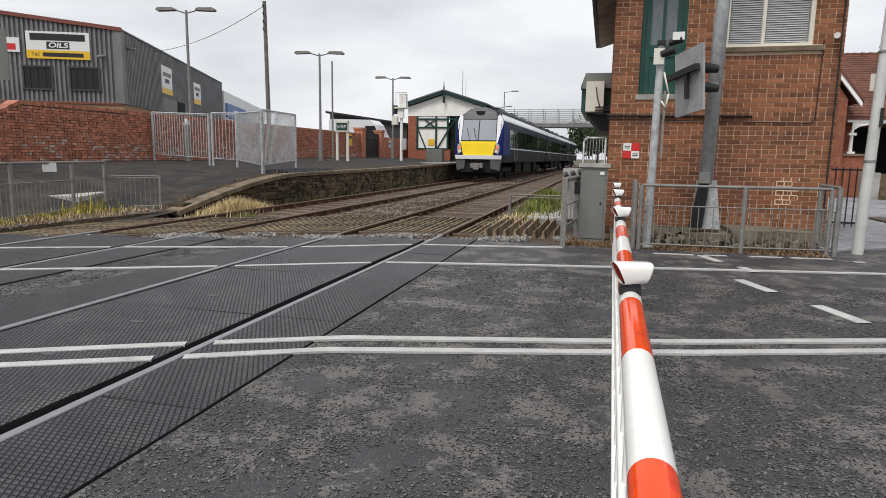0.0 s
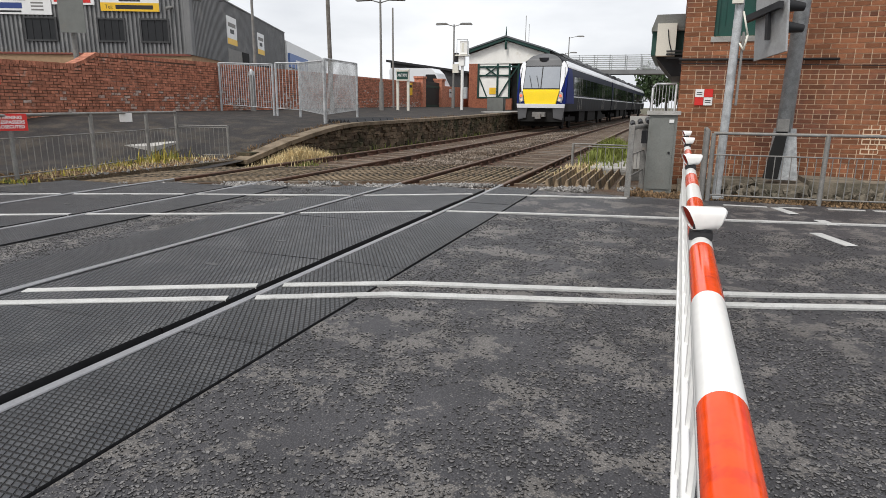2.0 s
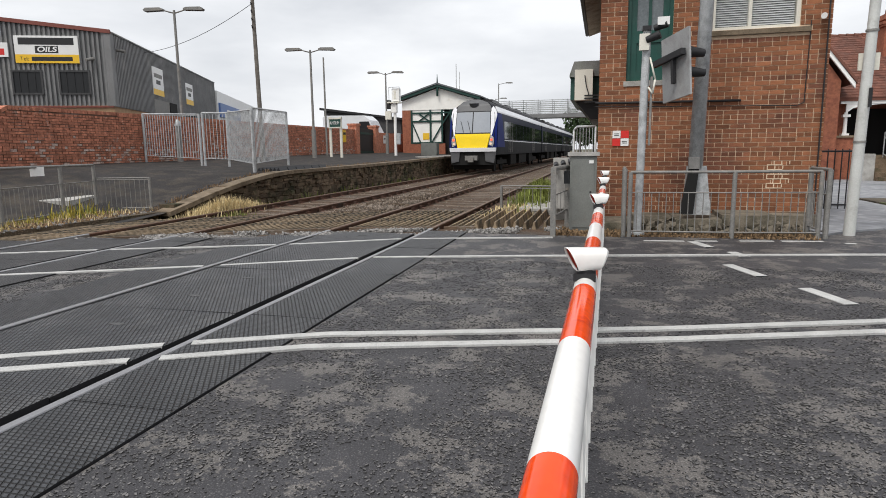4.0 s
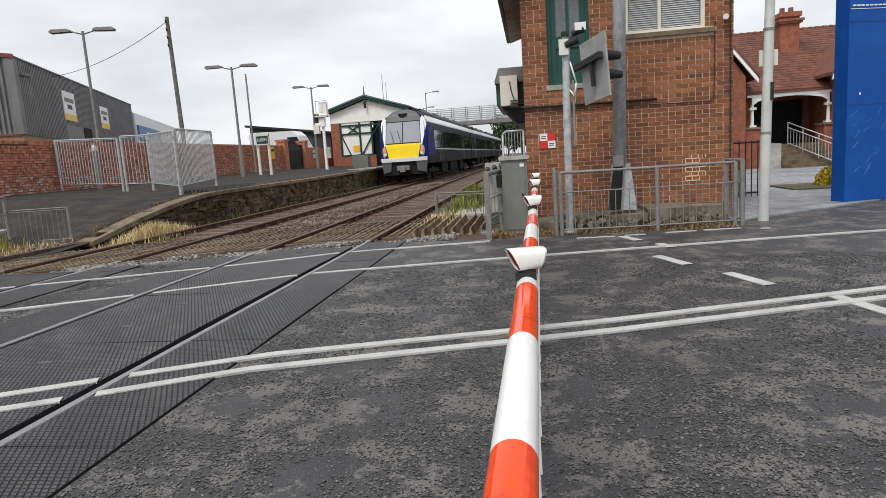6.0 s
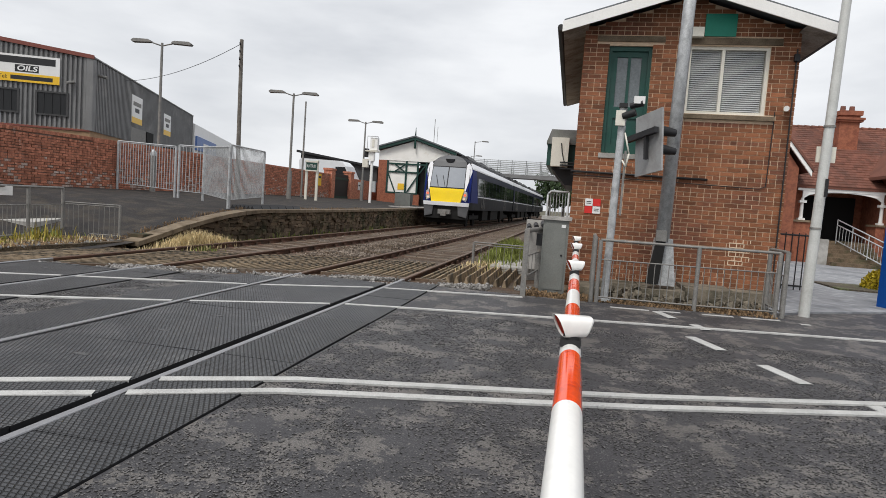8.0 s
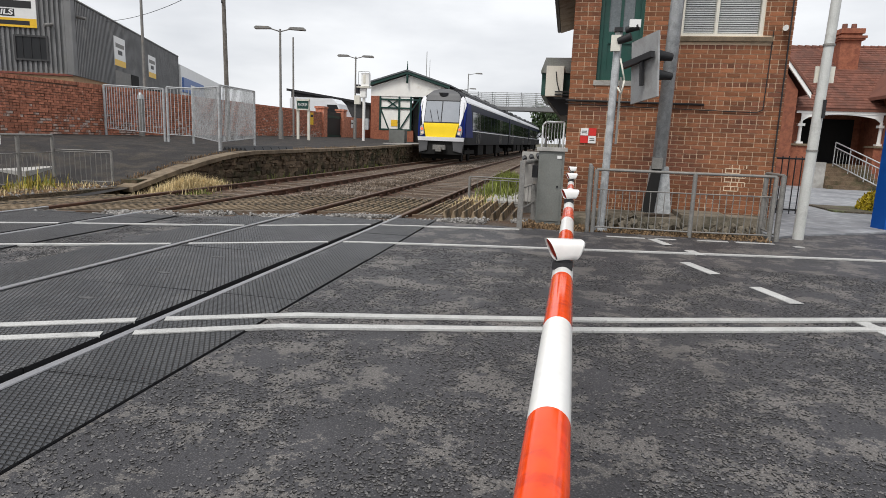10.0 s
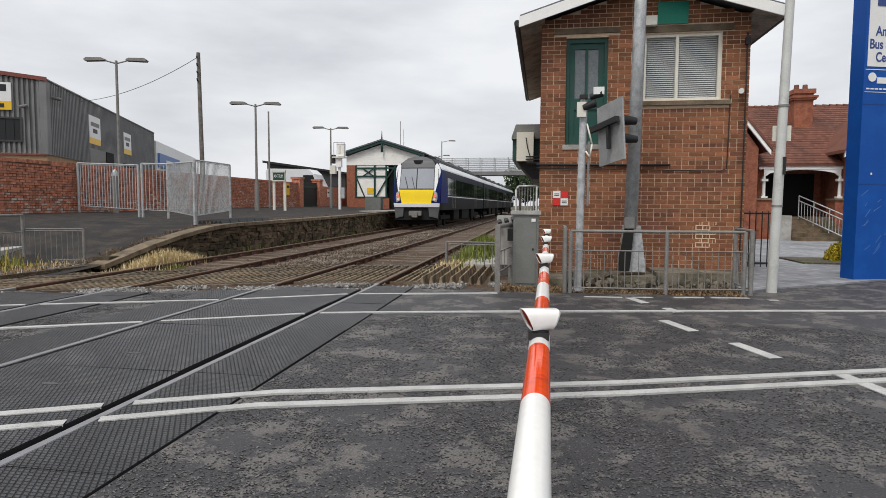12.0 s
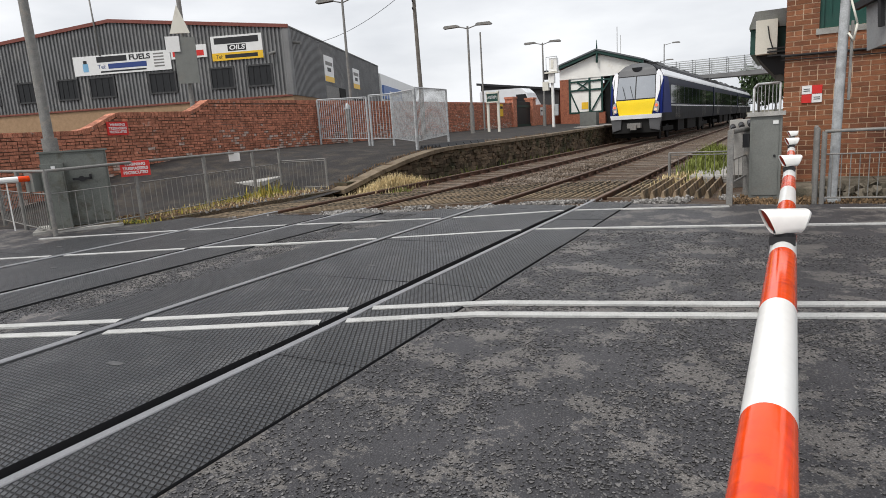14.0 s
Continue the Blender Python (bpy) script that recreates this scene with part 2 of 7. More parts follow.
M_MACHINE = mat("weathered_green_grey_steel", (0.155, 0.165, 0.15), 0.6, 0.1, 0.18, 4, 0.1, 50, stain=(0.10, 0.095, 0.075), stain_scale=3.2, stain_at=0.6)
M_POSTGREY = mat("pale_grey_column", (0.56, 0.57, 0.55), 0.55, 0.1, 0.08, 4, 0.05, 50, stain=(0.42, 0.42, 0.40), stain_scale=3, stain_at=0.64)
M_RED = mat("retroreflective_red", (0.86, 0.070, 0.004), 0.13, 0, 0.12, 5, 0.05, 40, stain=(0.66, 0.045, 0.006), stain_scale=7, stain_at=0.62, spec=0.3, sharp=0.03)
M_WHITE = mat("white_boom_paint", (0.87, 0.865, 0.84), 0.32, 0, 0.04, 4, 0.05, 40, stain=(0.6, 0.58, 0.52), stain_scale=5, stain_at=0.72, coat=0.3)
M_CREAM = mat("cream_paint", (0.72, 0.70, 0.62), 0.6, 0, 0.06, 3, 0.1, 40, stain=(0.55, 0.52, 0.45), stain_scale=1.5, stain_at=0.66)
M_HOODRED = mat("red_hood_lining", (0.45, 0.06, 0.035), 0.5, 0, 0.1, 10, 0.1, 60)
M_SIGNRED = mat("red_sign", (0.62, 0.03, 0.025), 0.45, 0, 0.05, 4, 0, 40)
M_SIGNWHITE = mat("white_sign", (0.78, 0.78, 0.77), 0.45, 0, 0.04, 4, 0, 40)
M_SIGNYELLOW = mat("yellow_sign", (0.82, 0.50, 0.03), 0.45, 0, 0.05, 4, 0, 40)
M_INK = mat("black_lettering", (0.02, 0.02, 0.022), 0.5, 0, 0.05, 4, 0, 40)
M_BLUEINK = mat("dark_blue_lettering", (0.03, 0.06, 0.22), 0.5, 0, 0.05, 4, 0, 40)
M_BLUE = mat("blue_totem_panel", (0.003, 0.072, 0.34), 0.5, 0, 0.06, 3, 0.03, 40, stain=(0.005, 0.085, 0.37), stain_scale=1.5, spec=0.25)
M_CLAD = mat("dark_grey_cladding", (0.185, 0.186, 0.188), 0.6, 0.0, 0.16, 1.2, 0.05, 30, stain=(0.27, 0.265, 0.255), stain_scale=0.9, stain_at=0.63)
M_WINFRAME = mat("grimy_window_frame", (0.05, 0.05, 0.052), 0.6, 0, 0.15, 4, 0.05, 40)
M_REDTRIM = mat("red_brown_trim", (0.2, 0.06, 0.045), 0.6, 0, 0.1, 4, 0.05, 40)
M_DARKGLASS = mat("dark_window_glass", (0.02, 0.021, 0.023), 0.35, 0, 0.1, 3, 0, 20, spec=0.3)
M_TRAINGLASS = mat("train_window_glass", (0.006, 0.008, 0.009), 0.05, 0, 0.1, 3, 0, 20, spec=0.3)
M_BAND = mat("dark_navy_window_band", (0.008, 0.011, 0.032), 0.45, 0, 0.08, 2, 0, 30, spec=0.08)
M_GREEN = mat("dark_green_paint", (0.010, 0.066, 0.052), 0.5, 0, 0.12, 4, 0.08, 50, stain=(0.02, 0.06, 0.05), stain_scale=2)
M_BRIGHTGREEN = mat("green_plate", (0.01, 0.25, 0.17), 0.5, 0, 0.06, 4, 0, 40)
M_BLIND = mat("grey_blind_slat", (0.52, 0.53, 0.53), 0.5, 0, 0.06, 6, 0, 40)
M_BLACK = mat("black_plastic", (0.018, 0.018, 0.02), 0.55, 0, 0.1, 8, 0.1, 50)
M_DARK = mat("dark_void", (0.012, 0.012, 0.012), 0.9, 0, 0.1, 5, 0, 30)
M_WOODPOLE = mat("old_telegraph_pole", (0.14, 0.125, 0.11), 0.9, 0, 0.25, 9, 0.5, 60, stain=(0.2, 0.185, 0.165), stain_scale=4)
M_SLATE = mat("roof_slate", (0.12, 0.13, 0.14), 0.7, 0, 0.15, 5, 0.2, 50, island=0.2)
M_TILE = mat("red_roof_tile", (0.165, 0.066, 0.045), 0.8, 0, 0.18, 2, 0.3, 40, stain=(0.13, 0.06, 0.045), stain_scale=0.6, island=0.22)
M_YELLOW = mat("train_yellow", (0.93, 0.66, 0.0), 0.3, 0, 0.04, 2, 0, 30, coat=0.4)
M_NAVY = mat("train_navy", (0.010, 0.020, 0.135), 0.5, 0, 0.06, 2, 0, 30, spec=0.08)
M_SILVER = mat("train_silver", (0.80, 0.81, 0.84), 0.28, 0.0, 0.05, 2, 0, 30)
M_TRAINGREY = mat("train_grey", (0.026, 0.027, 0.032), 0.6, 0.0, 0.15, 2, 0, 30, stain=(0.02, 0.02, 0.02), stain_scale=1.5, spec=0.06)
M_ROOFGREY = mat("train_roof_grey", (0.11, 0.112, 0.118), 0.5, 0.1, 0.1, 2, 0, 30)
M_UNDER = mat("train_underframe", (0.012, 0.011, 0.0105), 0.85, 0, 0.3, 4, 0.2, 40, spec=0.15)
M_LEAF = mat("hedge_leaf_yellow", (0.42, 0.33, 0.02), 0.6, 0, 0.2, 5, 0, 30, island=0.4)
M_LEAFGREEN = mat("dark_leaf", (0.045, 0.075, 0.028), 0.7, 0, 0.25, 2, 0, 30, island=0.45)
M_TAIL = glow("tail_lamp_red", (0.9, 0.16, 0.07), 0.55)
M_MARKER = glow("marker_lamp_white", (0.8, 0.6, 0.45), 0.25)
M_VAN = mat("white_van_paint", (0.75, 0.77, 0.8), 0.3, 0, 0.04, 2, 0, 30, coat=0.4)
M_CARDARK = mat("dark_car_paint", (0.02, 0.022, 0.028), 0.25, 0, 0.05, 2, 0, 30, coat=0.5)
M_TEAL = mat("pale_teal_roof", (0.30, 0.42, 0.45), 0.5, 0, 0.1, 2, 0, 30)


# ---- building blocks ----
def bm_new():
    return bmesh.new()


def box(bm, x0, x1, y0, y1, z0, z1, m=None):
    """An axis-aligned box, or one laid by the matrix m."""
    vs = [bm.verts.new((x, y, z)) for x in (x0, x1) for y in (y0, y1) for z in (z0, z1)]
    if m is not None:
        for v in vs:
            v.co = m @ v.co
    for f in ((0, 1, 3, 2), (4, 6, 7, 5), (0, 4, 5, 1), (2, 3, 7, 6), (0, 2, 6, 4), (1, 5, 7, 3)):
        bm.faces.new([vs[i] for i in f])
    return vs


def tube(bm, p, q, r0, r1=None, n=12, caps=True):
    """A round bar from p to q."""
    p, q = Vector(p), Vector(q)
    r1 = r0 if r1 is None else r1
    d = (q - p).normalized()
    u = d.orthogonal().normalized()
    w = d.cross(u)
    rings = []
    for c, r in ((p, r0), (q, r1)):
        rings.append([bm.verts.new(c + r * (math.cos(2 * math.pi * i / n) * u + math.sin(2 * math.pi * i / n) * w)) for i in range(n)])
    for i in range(n):
        f = bm.faces.new((rings[0][i], rings[0][(i + 1) % n], rings[1][(i + 1) % n], rings[1][i]))
        f.smooth = n > 6
    if caps:
        bm.faces.new(rings[0][::-1])
        bm.faces.new(rings[1])


def pipe(bm, pts, r, n=8):
    for a, b in zip(pts[:-1], pts[1:]):
        tube(bm, a, b, r, r, n)


def prism(bm, poly, a, b, axis="y", m=None):
    """A polygon in the plane across an axis, drawn out along it from a to b."""
    def at(u, w, s):
        v = {"y": (u, s, w), "x": (s, u, w), "z": (u, w, s)}[axis]
        return m @ Vector(v) if m is not None else Vector(v)
    lo = [bm.verts.new(at(u, w, a)) for u, w in poly]
    hi = [bm.verts.new(at(u, w, b)) for u, w in poly]
    k = len(poly)
    fs = [bm.faces.new(lo), bm.faces.new(hi[::-1])]
    for i in range(k):
        fs.append(bm.faces.new((lo[i], hi[i], hi[(i + 1) % k], lo[(i + 1) % k])))
    return fs


def finish(bm, name, bevel=0.0, seg=1):
    if bevel:
        es = [e for e in bm.edges if len(e.link_faces) == 2 and e.calc_face_angle(0) > 0.6]
        bmesh.ops.bevel(bm, geom=es, offset=bevel, segments=seg, affect="EDGES", profile=0.6)
    bmesh.ops.recalc_face_normals(bm, faces=bm.faces)
    for e in bm.edges:
        if len(e.link_faces) == 2 and e.calc_face_angle(0) > 0.7:
            e.smooth = False
    me = bpy.data.meshes.new(name)
    bm.to_mesh(me)
    bm.free()
    return me


def part(name, bm, material, parent, label="", bevel=0.0, seg=1):
    """One mesh object under a thing or part."""
    me = finish(bm, name, bevel, seg)
    me.materials.append(material)
    ob = new(name, me)
    ob.parent = parent
    if label:
        tagged(ob, label)
    return ob


def thing(name, label, category, m=None, group="", kind=""):
    ob = new(name)
    if m is not None:
        ob.matrix_basis = m
    return tagged(ob, label, category, group, kind)


def solid(name, bm, material, label="", category="", kind="structure", bevel=0.0, group=""):
    me = finish(bm, name, bevel)
    me.materials.append(material)
    return tagged(new(name, me), label, category, group, kind)


def text_part(words, size, m, material, parent, name="lettering", bold=0.0, shear=0.0, width=0.0):
    """Flat raised letters in the built-in font; m lays the text's x, y plane."""
    cu = bpy.data.curves.new(name, "FONT")
    cu.body, cu.size, cu.align_x, cu.align_y, cu.extrude = words, size, "CENTER", "CENTER", 0.002
    cu.offset, cu.shear = bold, shear
    tmp = bpy.data.objects.new("tmp_text", cu)
    scene.collection.objects.link(tmp)
    me = bpy.data.meshes.new_from_object(tmp)
    bpy.data.objects.remove(tmp)
    if width:
        xs = [v.co.x for v in me.vertices]
        k = width / max(1e-6, max(xs) - min(xs))
        for v in me.vertices:
            v.co.x *= k
    me.transform(m)
    me.materials.clear()
    me.materials.append(material)
    ob = new(name, me)
    ob.parent = parent
    return ob


def quad_panel(bm, w, h, m, t=0.01):
    box(bm, -w / 2, w / 2, -h / 2, h / 2, 0, t, m)


# ---- ground, road, yard, platform ----
ROAD = radians(20.3)
RX, RY = math.cos(ROAD), math.sin(ROAD)
X_R2, X_R1, X_T2R, X_T2L = -2.64, -4.31, -6.50, -8.17
FAR_EDGE = lambda x: 10.35 + 0.29 * x


def smooth(a, b, t):
    t = max(0.0, min(1.0, (t - a) / (b - a)))
    return t * t * (3 - 2 * t)


def edge_z(y):
    """Height of the platform's edge: a ramp, then a long gentle rise."""
    ys, zs = (10.4, 11.6, 13.9, 15.7, 16.9, 25.0, 35.0, 60.0, 120.0), (-0.04, 0.03, 0.46, 0.68, 0.76, 0.80, 0.92, 1.0, 1.05)
    return float(np.interp(y, ys, zs))


def yard_z(x, y):
    k = max(0.0, -10.5 - x)
    return edge_z(y + 0.6 * k) + 0.045 * min(k, 8.0) * smooth(10.5, 15, y + 0.5 * k)


def sheet(name, xs, ys, zf, material, label, category, kind="structure"):
    bm = bm_new()
    g = [[bm.verts.new((x, y, zf(x, y))) for x in xs] for y in ys]
    for j in range(len(ys) - 1):
        for i in range(len(xs) - 1):
            f = bm.faces.new((g[j][i], g[j][i + 1], g[j + 1][i + 1], g[j + 1][i]))
            f.smooth = True
    return solid(name, bm, material, label, category, kind)


def slab(name, poly, z0, z1, material, label, category):
    bm = bm_new()
    prism(bm, poly, z0, z1, "z")
    return solid(name, bm, material, label, category)


sheet("ground", [-2500, -300, -60, -20, -9, 3, 20, 60, 300, 2500], [-2500, -200, -40, 0, 12, 40, 120, 400, 1200, 2500],
      lambda x, y: -0.32, M_EARTH, "bare earth and grit ground reaching the horizon", "ground")

ROAD_LOOK = "worn dark asphalt road with pale patches and chippings"
slab("road", [(-70, -70), (-9.62, -70), (-9.62, FAR_EDGE(-9.4)), (-11.2, 6.6), (-70, -15)], -0.3, -0.006, M_ASPHALT, ROAD_LOOK, "road")
slab("road", [(-5.73, -70), (-5.02, -70), (-5.02, FAR_EDGE(-5.02)), (-5.73, FAR_EDGE(-5.73))], -0.3, -0.006, M_ASPHALT, "narrow asphalt strip between the two tracks", "road")
slab("road", [(-1.945, -70), (70, -70), (70, 13.6), (7.6, 13.3), (5.4, 11.8), (3.8, 10.75), (3.3, 10.2), (0.35, 9.72), (-0.45, 9.75), (-1.945, FAR_EDGE(-1.945))],
     -0.3, -0.006, M_ASPHALT, ROAD_LOOK, "road")
sheet("yard", [-70, -40, -24, -20, -17, -15, -13.5, -12, -11, -10.4, -9.9, -9.5, -9.08], [-40, 0, 6, 9.3, 10, 10.8, 11.6, 12.4, 13.2, 14, 15, 16, 17, 18.5, 20, 25, 30, 40, 60, 120],
      yard_z, M_YARD, "dark tarmac yard sloping up to the station platform", "yard")
slab("forecourt", [(3.35, 10.32), (3.8, 10.8), (5.4, 11.85), (7.6, 13.4), (70, 14), (70, 60), (3.35, 60)], -0.28, 0.012, M_PAVING, "grey paved forecourt before the station house", "pavement")

slab("verge", [(-11.0, 5.9), (-9.62, 7.55), (-9.5, 9.5), (-9.3, 11.7), (-10.3, 12.6), (-11.25, 12.2), (-10.95, 9.6), (-10.85, 7.6)], -0.2, 0.045, M_VERGE, "brown gritty verge with litter below the railing", "verge")

# trackbed and platform wall
bm = bm_new()
prism(bm, [(-9.5, -0.5), (-9.0, -0.16), (-8.9, -0.12), (-1.6, -0.12), (-0.4, -0.02), (0.0, -0.06), (0.0, -0.5)], -40.0, 140, "y")
solid("trackbed", bm, M_BALLASTBED, "brown ballast bed between the rails", "trackbed")

platform = thing("platform", "low station platform with rough stone face and coping", "platform", kind="structure")
rng = random.Random(4)
bm = bm_new()
y = 12.0
while y < 120:
    step = 2.0 if y < 30 else 10.0
    prism(bm, [(-9.5, -0.4), (-9.12, -0.4), (-9.12, edge_z(y + step / 2) - 0.10), (-9.5, edge_z(y + step / 2) - 0.10)], y, y + step, "y")
    y += step
part("backing_wall", bm, M_STONE, platform)
bm = bm_new()
row_z = -0.2
while row_z < 1.0:
    rh = rng.uniform(0.07, 0.15)
    y = 12.3
    while y < 46:
        w = rng.uniform(0.14, 0.5)
        top = edge_z(y) - 0.09
        if row_z < top - 0.04:
            d = rng.choice((0.0, 0.01, 0.03, 0.07)) * rng.random()
            vs = box(bm, -9.14, -9.09 + d, y + 0.008, y + w - 0.008, row_z + 0.008, min(row_z + rh - 0.008, top))
            for v in vs:
                v.co.x += rng.uniform(-0.02, 0.015)
                v.co.y += rng.uniform(-0.045, 0.045)
                v.co.z = min(v.co.z + rng.uniform(-0.035, 0.035), top)
        y += w
    row_z += rh
part("face_stones", bm, M_STONE, platform, "rough mossy dark face stones")["kind"] = "stuff"
y = 11.7
while y < 46:
    w = 0.9
    z0, z1 = edge_z(y), edge_z(y + w)
    bm = bm_new()
    vs = box(bm, -9.40, -9.0 + rng.uniform(-0.015, 0.015), y + 0.006, y + w - 0.006, -0.09, 0.014)
    for v in vs:
        v.co.z += z0 + (z1 - z0) * (v.co.y - y) / w
    part("coping_slab", bm, M_COPING, platform, bevel=0.012)
    y += w
bm = bm_new()
prism(bm, [(-9.48, 0.92), (-8.98, 0.92), (-8.98, 1.03), (-9.48, 1.03)], 46, 120, "y")
part("far_coping", bm, M_COPING, platform)


# ---- road markings ----
def stripe(pts, w, label="white painted road line", z=0.004):
    """A painted band along a line of points; w is its width across the line."""
    bm = bm_new()
    rows = []
    for i, p in enumerate(pts):
        a, b = Vector(pts[max(0, i - 1)]), Vector(pts[min(len(pts) - 1, i + 1)])
        d = (b - a).normalized()
        nrm = Vector((-d.y, d.x))
        rows.append([(Vector(p) + nrm * w / 2), (Vector(p) - nrm * w / 2)])
    vs = [[bm.verts.new((q.x, q.y, z)) for q in r] for r in rows]
    lo = [[bm.verts.new((q.x, q.y, -0.004)) for q in r] for r in rows]
    for i in range(len(vs) - 1):
        bm.faces.new((vs[i][0], vs[i][1], vs[i + 1][1], vs[i + 1][0]))
        bm.faces.new((vs[i][0], vs[i + 1][0], lo[i + 1][0], lo[i][0]))
        bm.faces.new((vs[i][1], lo[i][1], lo[i + 1][1], vs[i + 1][1]))
    return solid("road_marking", bm, M_LINE, label, "road marking")


def broken(line, gaps, w, z=0.004):
    """A line cut at the rails' flangeways."""
    xs = sorted(g for g in gaps)
    f = lambda x: float(np.interp(x, [p[0] for p in line], [p[1] for p in line]))
    cuts = [line[0][0]] + [c for x in xs for c in (x[0], x[1])] + [line[-1][0]]
    for a, b in zip(cuts[0::2], cuts[1::2]):
        n = max(2, int((b - a) / 0.8) + 1)
        stripe([(a + (b - a) * i / (n - 1), f(a + (b - a) * i / (n - 1))) for i in range(n)], w, z=z)


RAILGAPS = [(X_T2L - 0.05, X_T2L + 0.12), (X_T2R - 0.12, X_T2R + 0.05), (X_R1 - 0.05, X_R1 + 0.12), (X_R2 - 0.122, X_R2 + 0.045)]
PADZ = 0.012
broken([(-12, -0.25), (-5.23, 2.40), (-3.22, 3.40), (-1.87, 4.08), (0.54, 4.73), (2.46, 5.38), (3.38, 5.69), (9, 7.7)], RAILGAPS, 0.088, PADZ)
broken([(-12, -0.5), (-4.93, 2.25), (-3.0, 3.18), (-1.75, 3.82), (0.52, 4.46), (2.44, 5.11), (3.2, 5.37), (9, 7.4)], RAILGAPS, 0.088, PADZ)
broken([(-12, 2.9), (-8.83, 4.17), (-6.81, 5.19), (-4.47, 6.27), (-2.54, 7.30), (-0.4, 7.80), (3.39, 8.56), (9, 9.5)], RAILGAPS, 0.08, PADZ)
broken([(-10.2, 5.42), (-8.36, 6.38), (-6.67, 7.12), (-4.2, 8.08), (-2.75, 8.90), (-0.55, 9.43)], RAILGAPS, 0.075, PADZ)
for d in ([(1.56, 8.86), (1.40, 9.36)], [(1.85, 8.16), (1.76, 8.5)], [(1.76, 6.95), (1.55, 7.57)], [(2.2, 5.83), (2.01, 6.43)]):
    stripe(d, 0.125, "short white dash of a give-way line", 0.003)
stripe([(2.5, 5.42), (2.70, 4.52), (3.0, 3.0), (3.2, 0.0)], 0.12, "white painted stop line", 0.0035)
for d in ([(0.75, 9.35), (1.3, 9.38)], [(1.45, 9.42), (1.75, 9.46)], [(2.05, 9.52), (2.5, 9.58)], [(2.6, 9.6), (3.15, 9.66)], [(3.36, 9.5), (3.5, 9.52)]):
    stripe(d, 0.07, "worn white edge line", 0.003)

# ---- level crossing deck: rubber panels between and beside the rails ----
deck = thing("crossing_deck", "black rubber level crossing panels with diamond tread", "crossing deck", kind="structure")
PANELS = {}


def panel_mesh(w, length):
    key = (round(w, 3), round(length, 3))
    if key not in PANELS:
        bm = bm_new()
        box(bm, -w / 2, w / 2, 0, length, -0.2, 0.006)
        me = finish(bm, "panel", 0.014, 2)
        me.materials.append(M_PAD)
        me.materials.append(M_BLACK)
        for f in me.polygons:
            f.material_index = 0 if f.normal.z > 0.9 else 1
        PANELS[key] = me
    return PANELS[key]


bm = bm_new()
prism(bm, [(0.07 * math.cos(k * math.pi / 8), 0.028 * math.sin(k * math.pi / 8)) for k in range(16)], -0.004, 0.004, "z")
COVER_ME = finish(bm, "lifting_cover")
COVER_ME.materials.append(mat("scuffed_rubber", (0.08, 0.08, 0.082), 0.6, 0, 0.3, 20, 0.2, 60))


def lane(x0, x1, y_from, length, y_to, covers=False):
    y = y_from
    while y < y_to - 0.05:
        ln = min(length, y_to - y)
        ob = new("panel", panel_mesh(x1 - x0, ln - 0.006))
        ob.matrix_basis = pose((x0 + x1) / 2 + rng.uniform(-0.004, 0.004), y, rng.uniform(-0.003, 0.002), 0, rng.uniform(-0.25, 0.25), rng.uniform(-0.12, 0.12))
        ob.parent = deck
        if covers:
            for u in (0.27, 0.73):
                c = new("lifting_cover", COVER_ME)
                c.matrix_basis = pose(x0 + (x1 - x0) * (0.5 + rng.uniform(-0.02, 0.02)), y + ln * u, 0.006, 0, 0, rng.uniform(-8, 8))
                c.parent = deck
        y += ln


for x0, x1, yt in ((X_R2 + 0.04, -1.958, 9.9), (X_R1 + 0.10, X_R2 - 0.112, 9.55), (-5.0, X_R1 - 0.04, 9.0), (X_T2R + 0.04, -5.76, 8.5),
                   (X_T2L + 0.115, X_T2R - 0.115, 8.2), (-9.6, X_T2L - 0.04, 7.7)):
    lane(x0, x1, -8.1, 1.8, yt, covers=x1 - x0 > 1.2)
# near-black sheet under the panels; the rail gaps' shade is in its colour
slab("flangeway_floor", [(-9.6, -40), (-1.96, -40), (-1.96, 8.6), (-9.6, 7.0)], -0.15, -0.1, M_DARK, "grimy flangeway floor, near-black to paint shade in the gaps", "crossing deck")


# ---- the two tracks ----
def rail_part(parent, x, y0, y1):
    bm = bm_new()
    prof = [(-0.028, -0.006), (-0.025, 0.0), (0.025, 0.0), (0.028, -0.006), (0.028, -0.035), (0.009, -0.05), (0.009, -0.13), (0.07, -0.145), (0.07, -0.155),
            (-0.07, -0.155), (-0.07, -0.145), (-0.009, -0.13), (-0.009, -0.05), (-0.028, -0.035)]
    prism(bm, [(x + u, w + 0.002) for u, w in prof], y0, y1, "y")
    r = part("rail", bm, M_RUST, parent)
    bm = bm_new()
    prism(bm, [(x - 0.030, -0.04), (x + 0.030, -0.04), (x + 0.030, 0.0), (x + 0.027, 0.007), (x + 0.015, 0.012), (x - 0.015, 0.012), (x - 0.027, 0.007), (x - 0.030, 0.0)], y0, FAR_EDGE(x) + 0.6, "y")
    part("running_surface", bm, M_RAILTOP, r, "bright worn rail head")
    bm = bm_new()
    prism(bm, [(x - 0.033, -0.002), (x + 0.033, -0.002), (x + 0.026, 0.013), (x - 0.026, 0.013)], FAR_EDGE(x) + 0.6, y1, "y")
    part("running_surface", bm, M_RAILDULL, r, "dull brown rail head")


SLEEPER_ME = []
CHAIR_ME = []


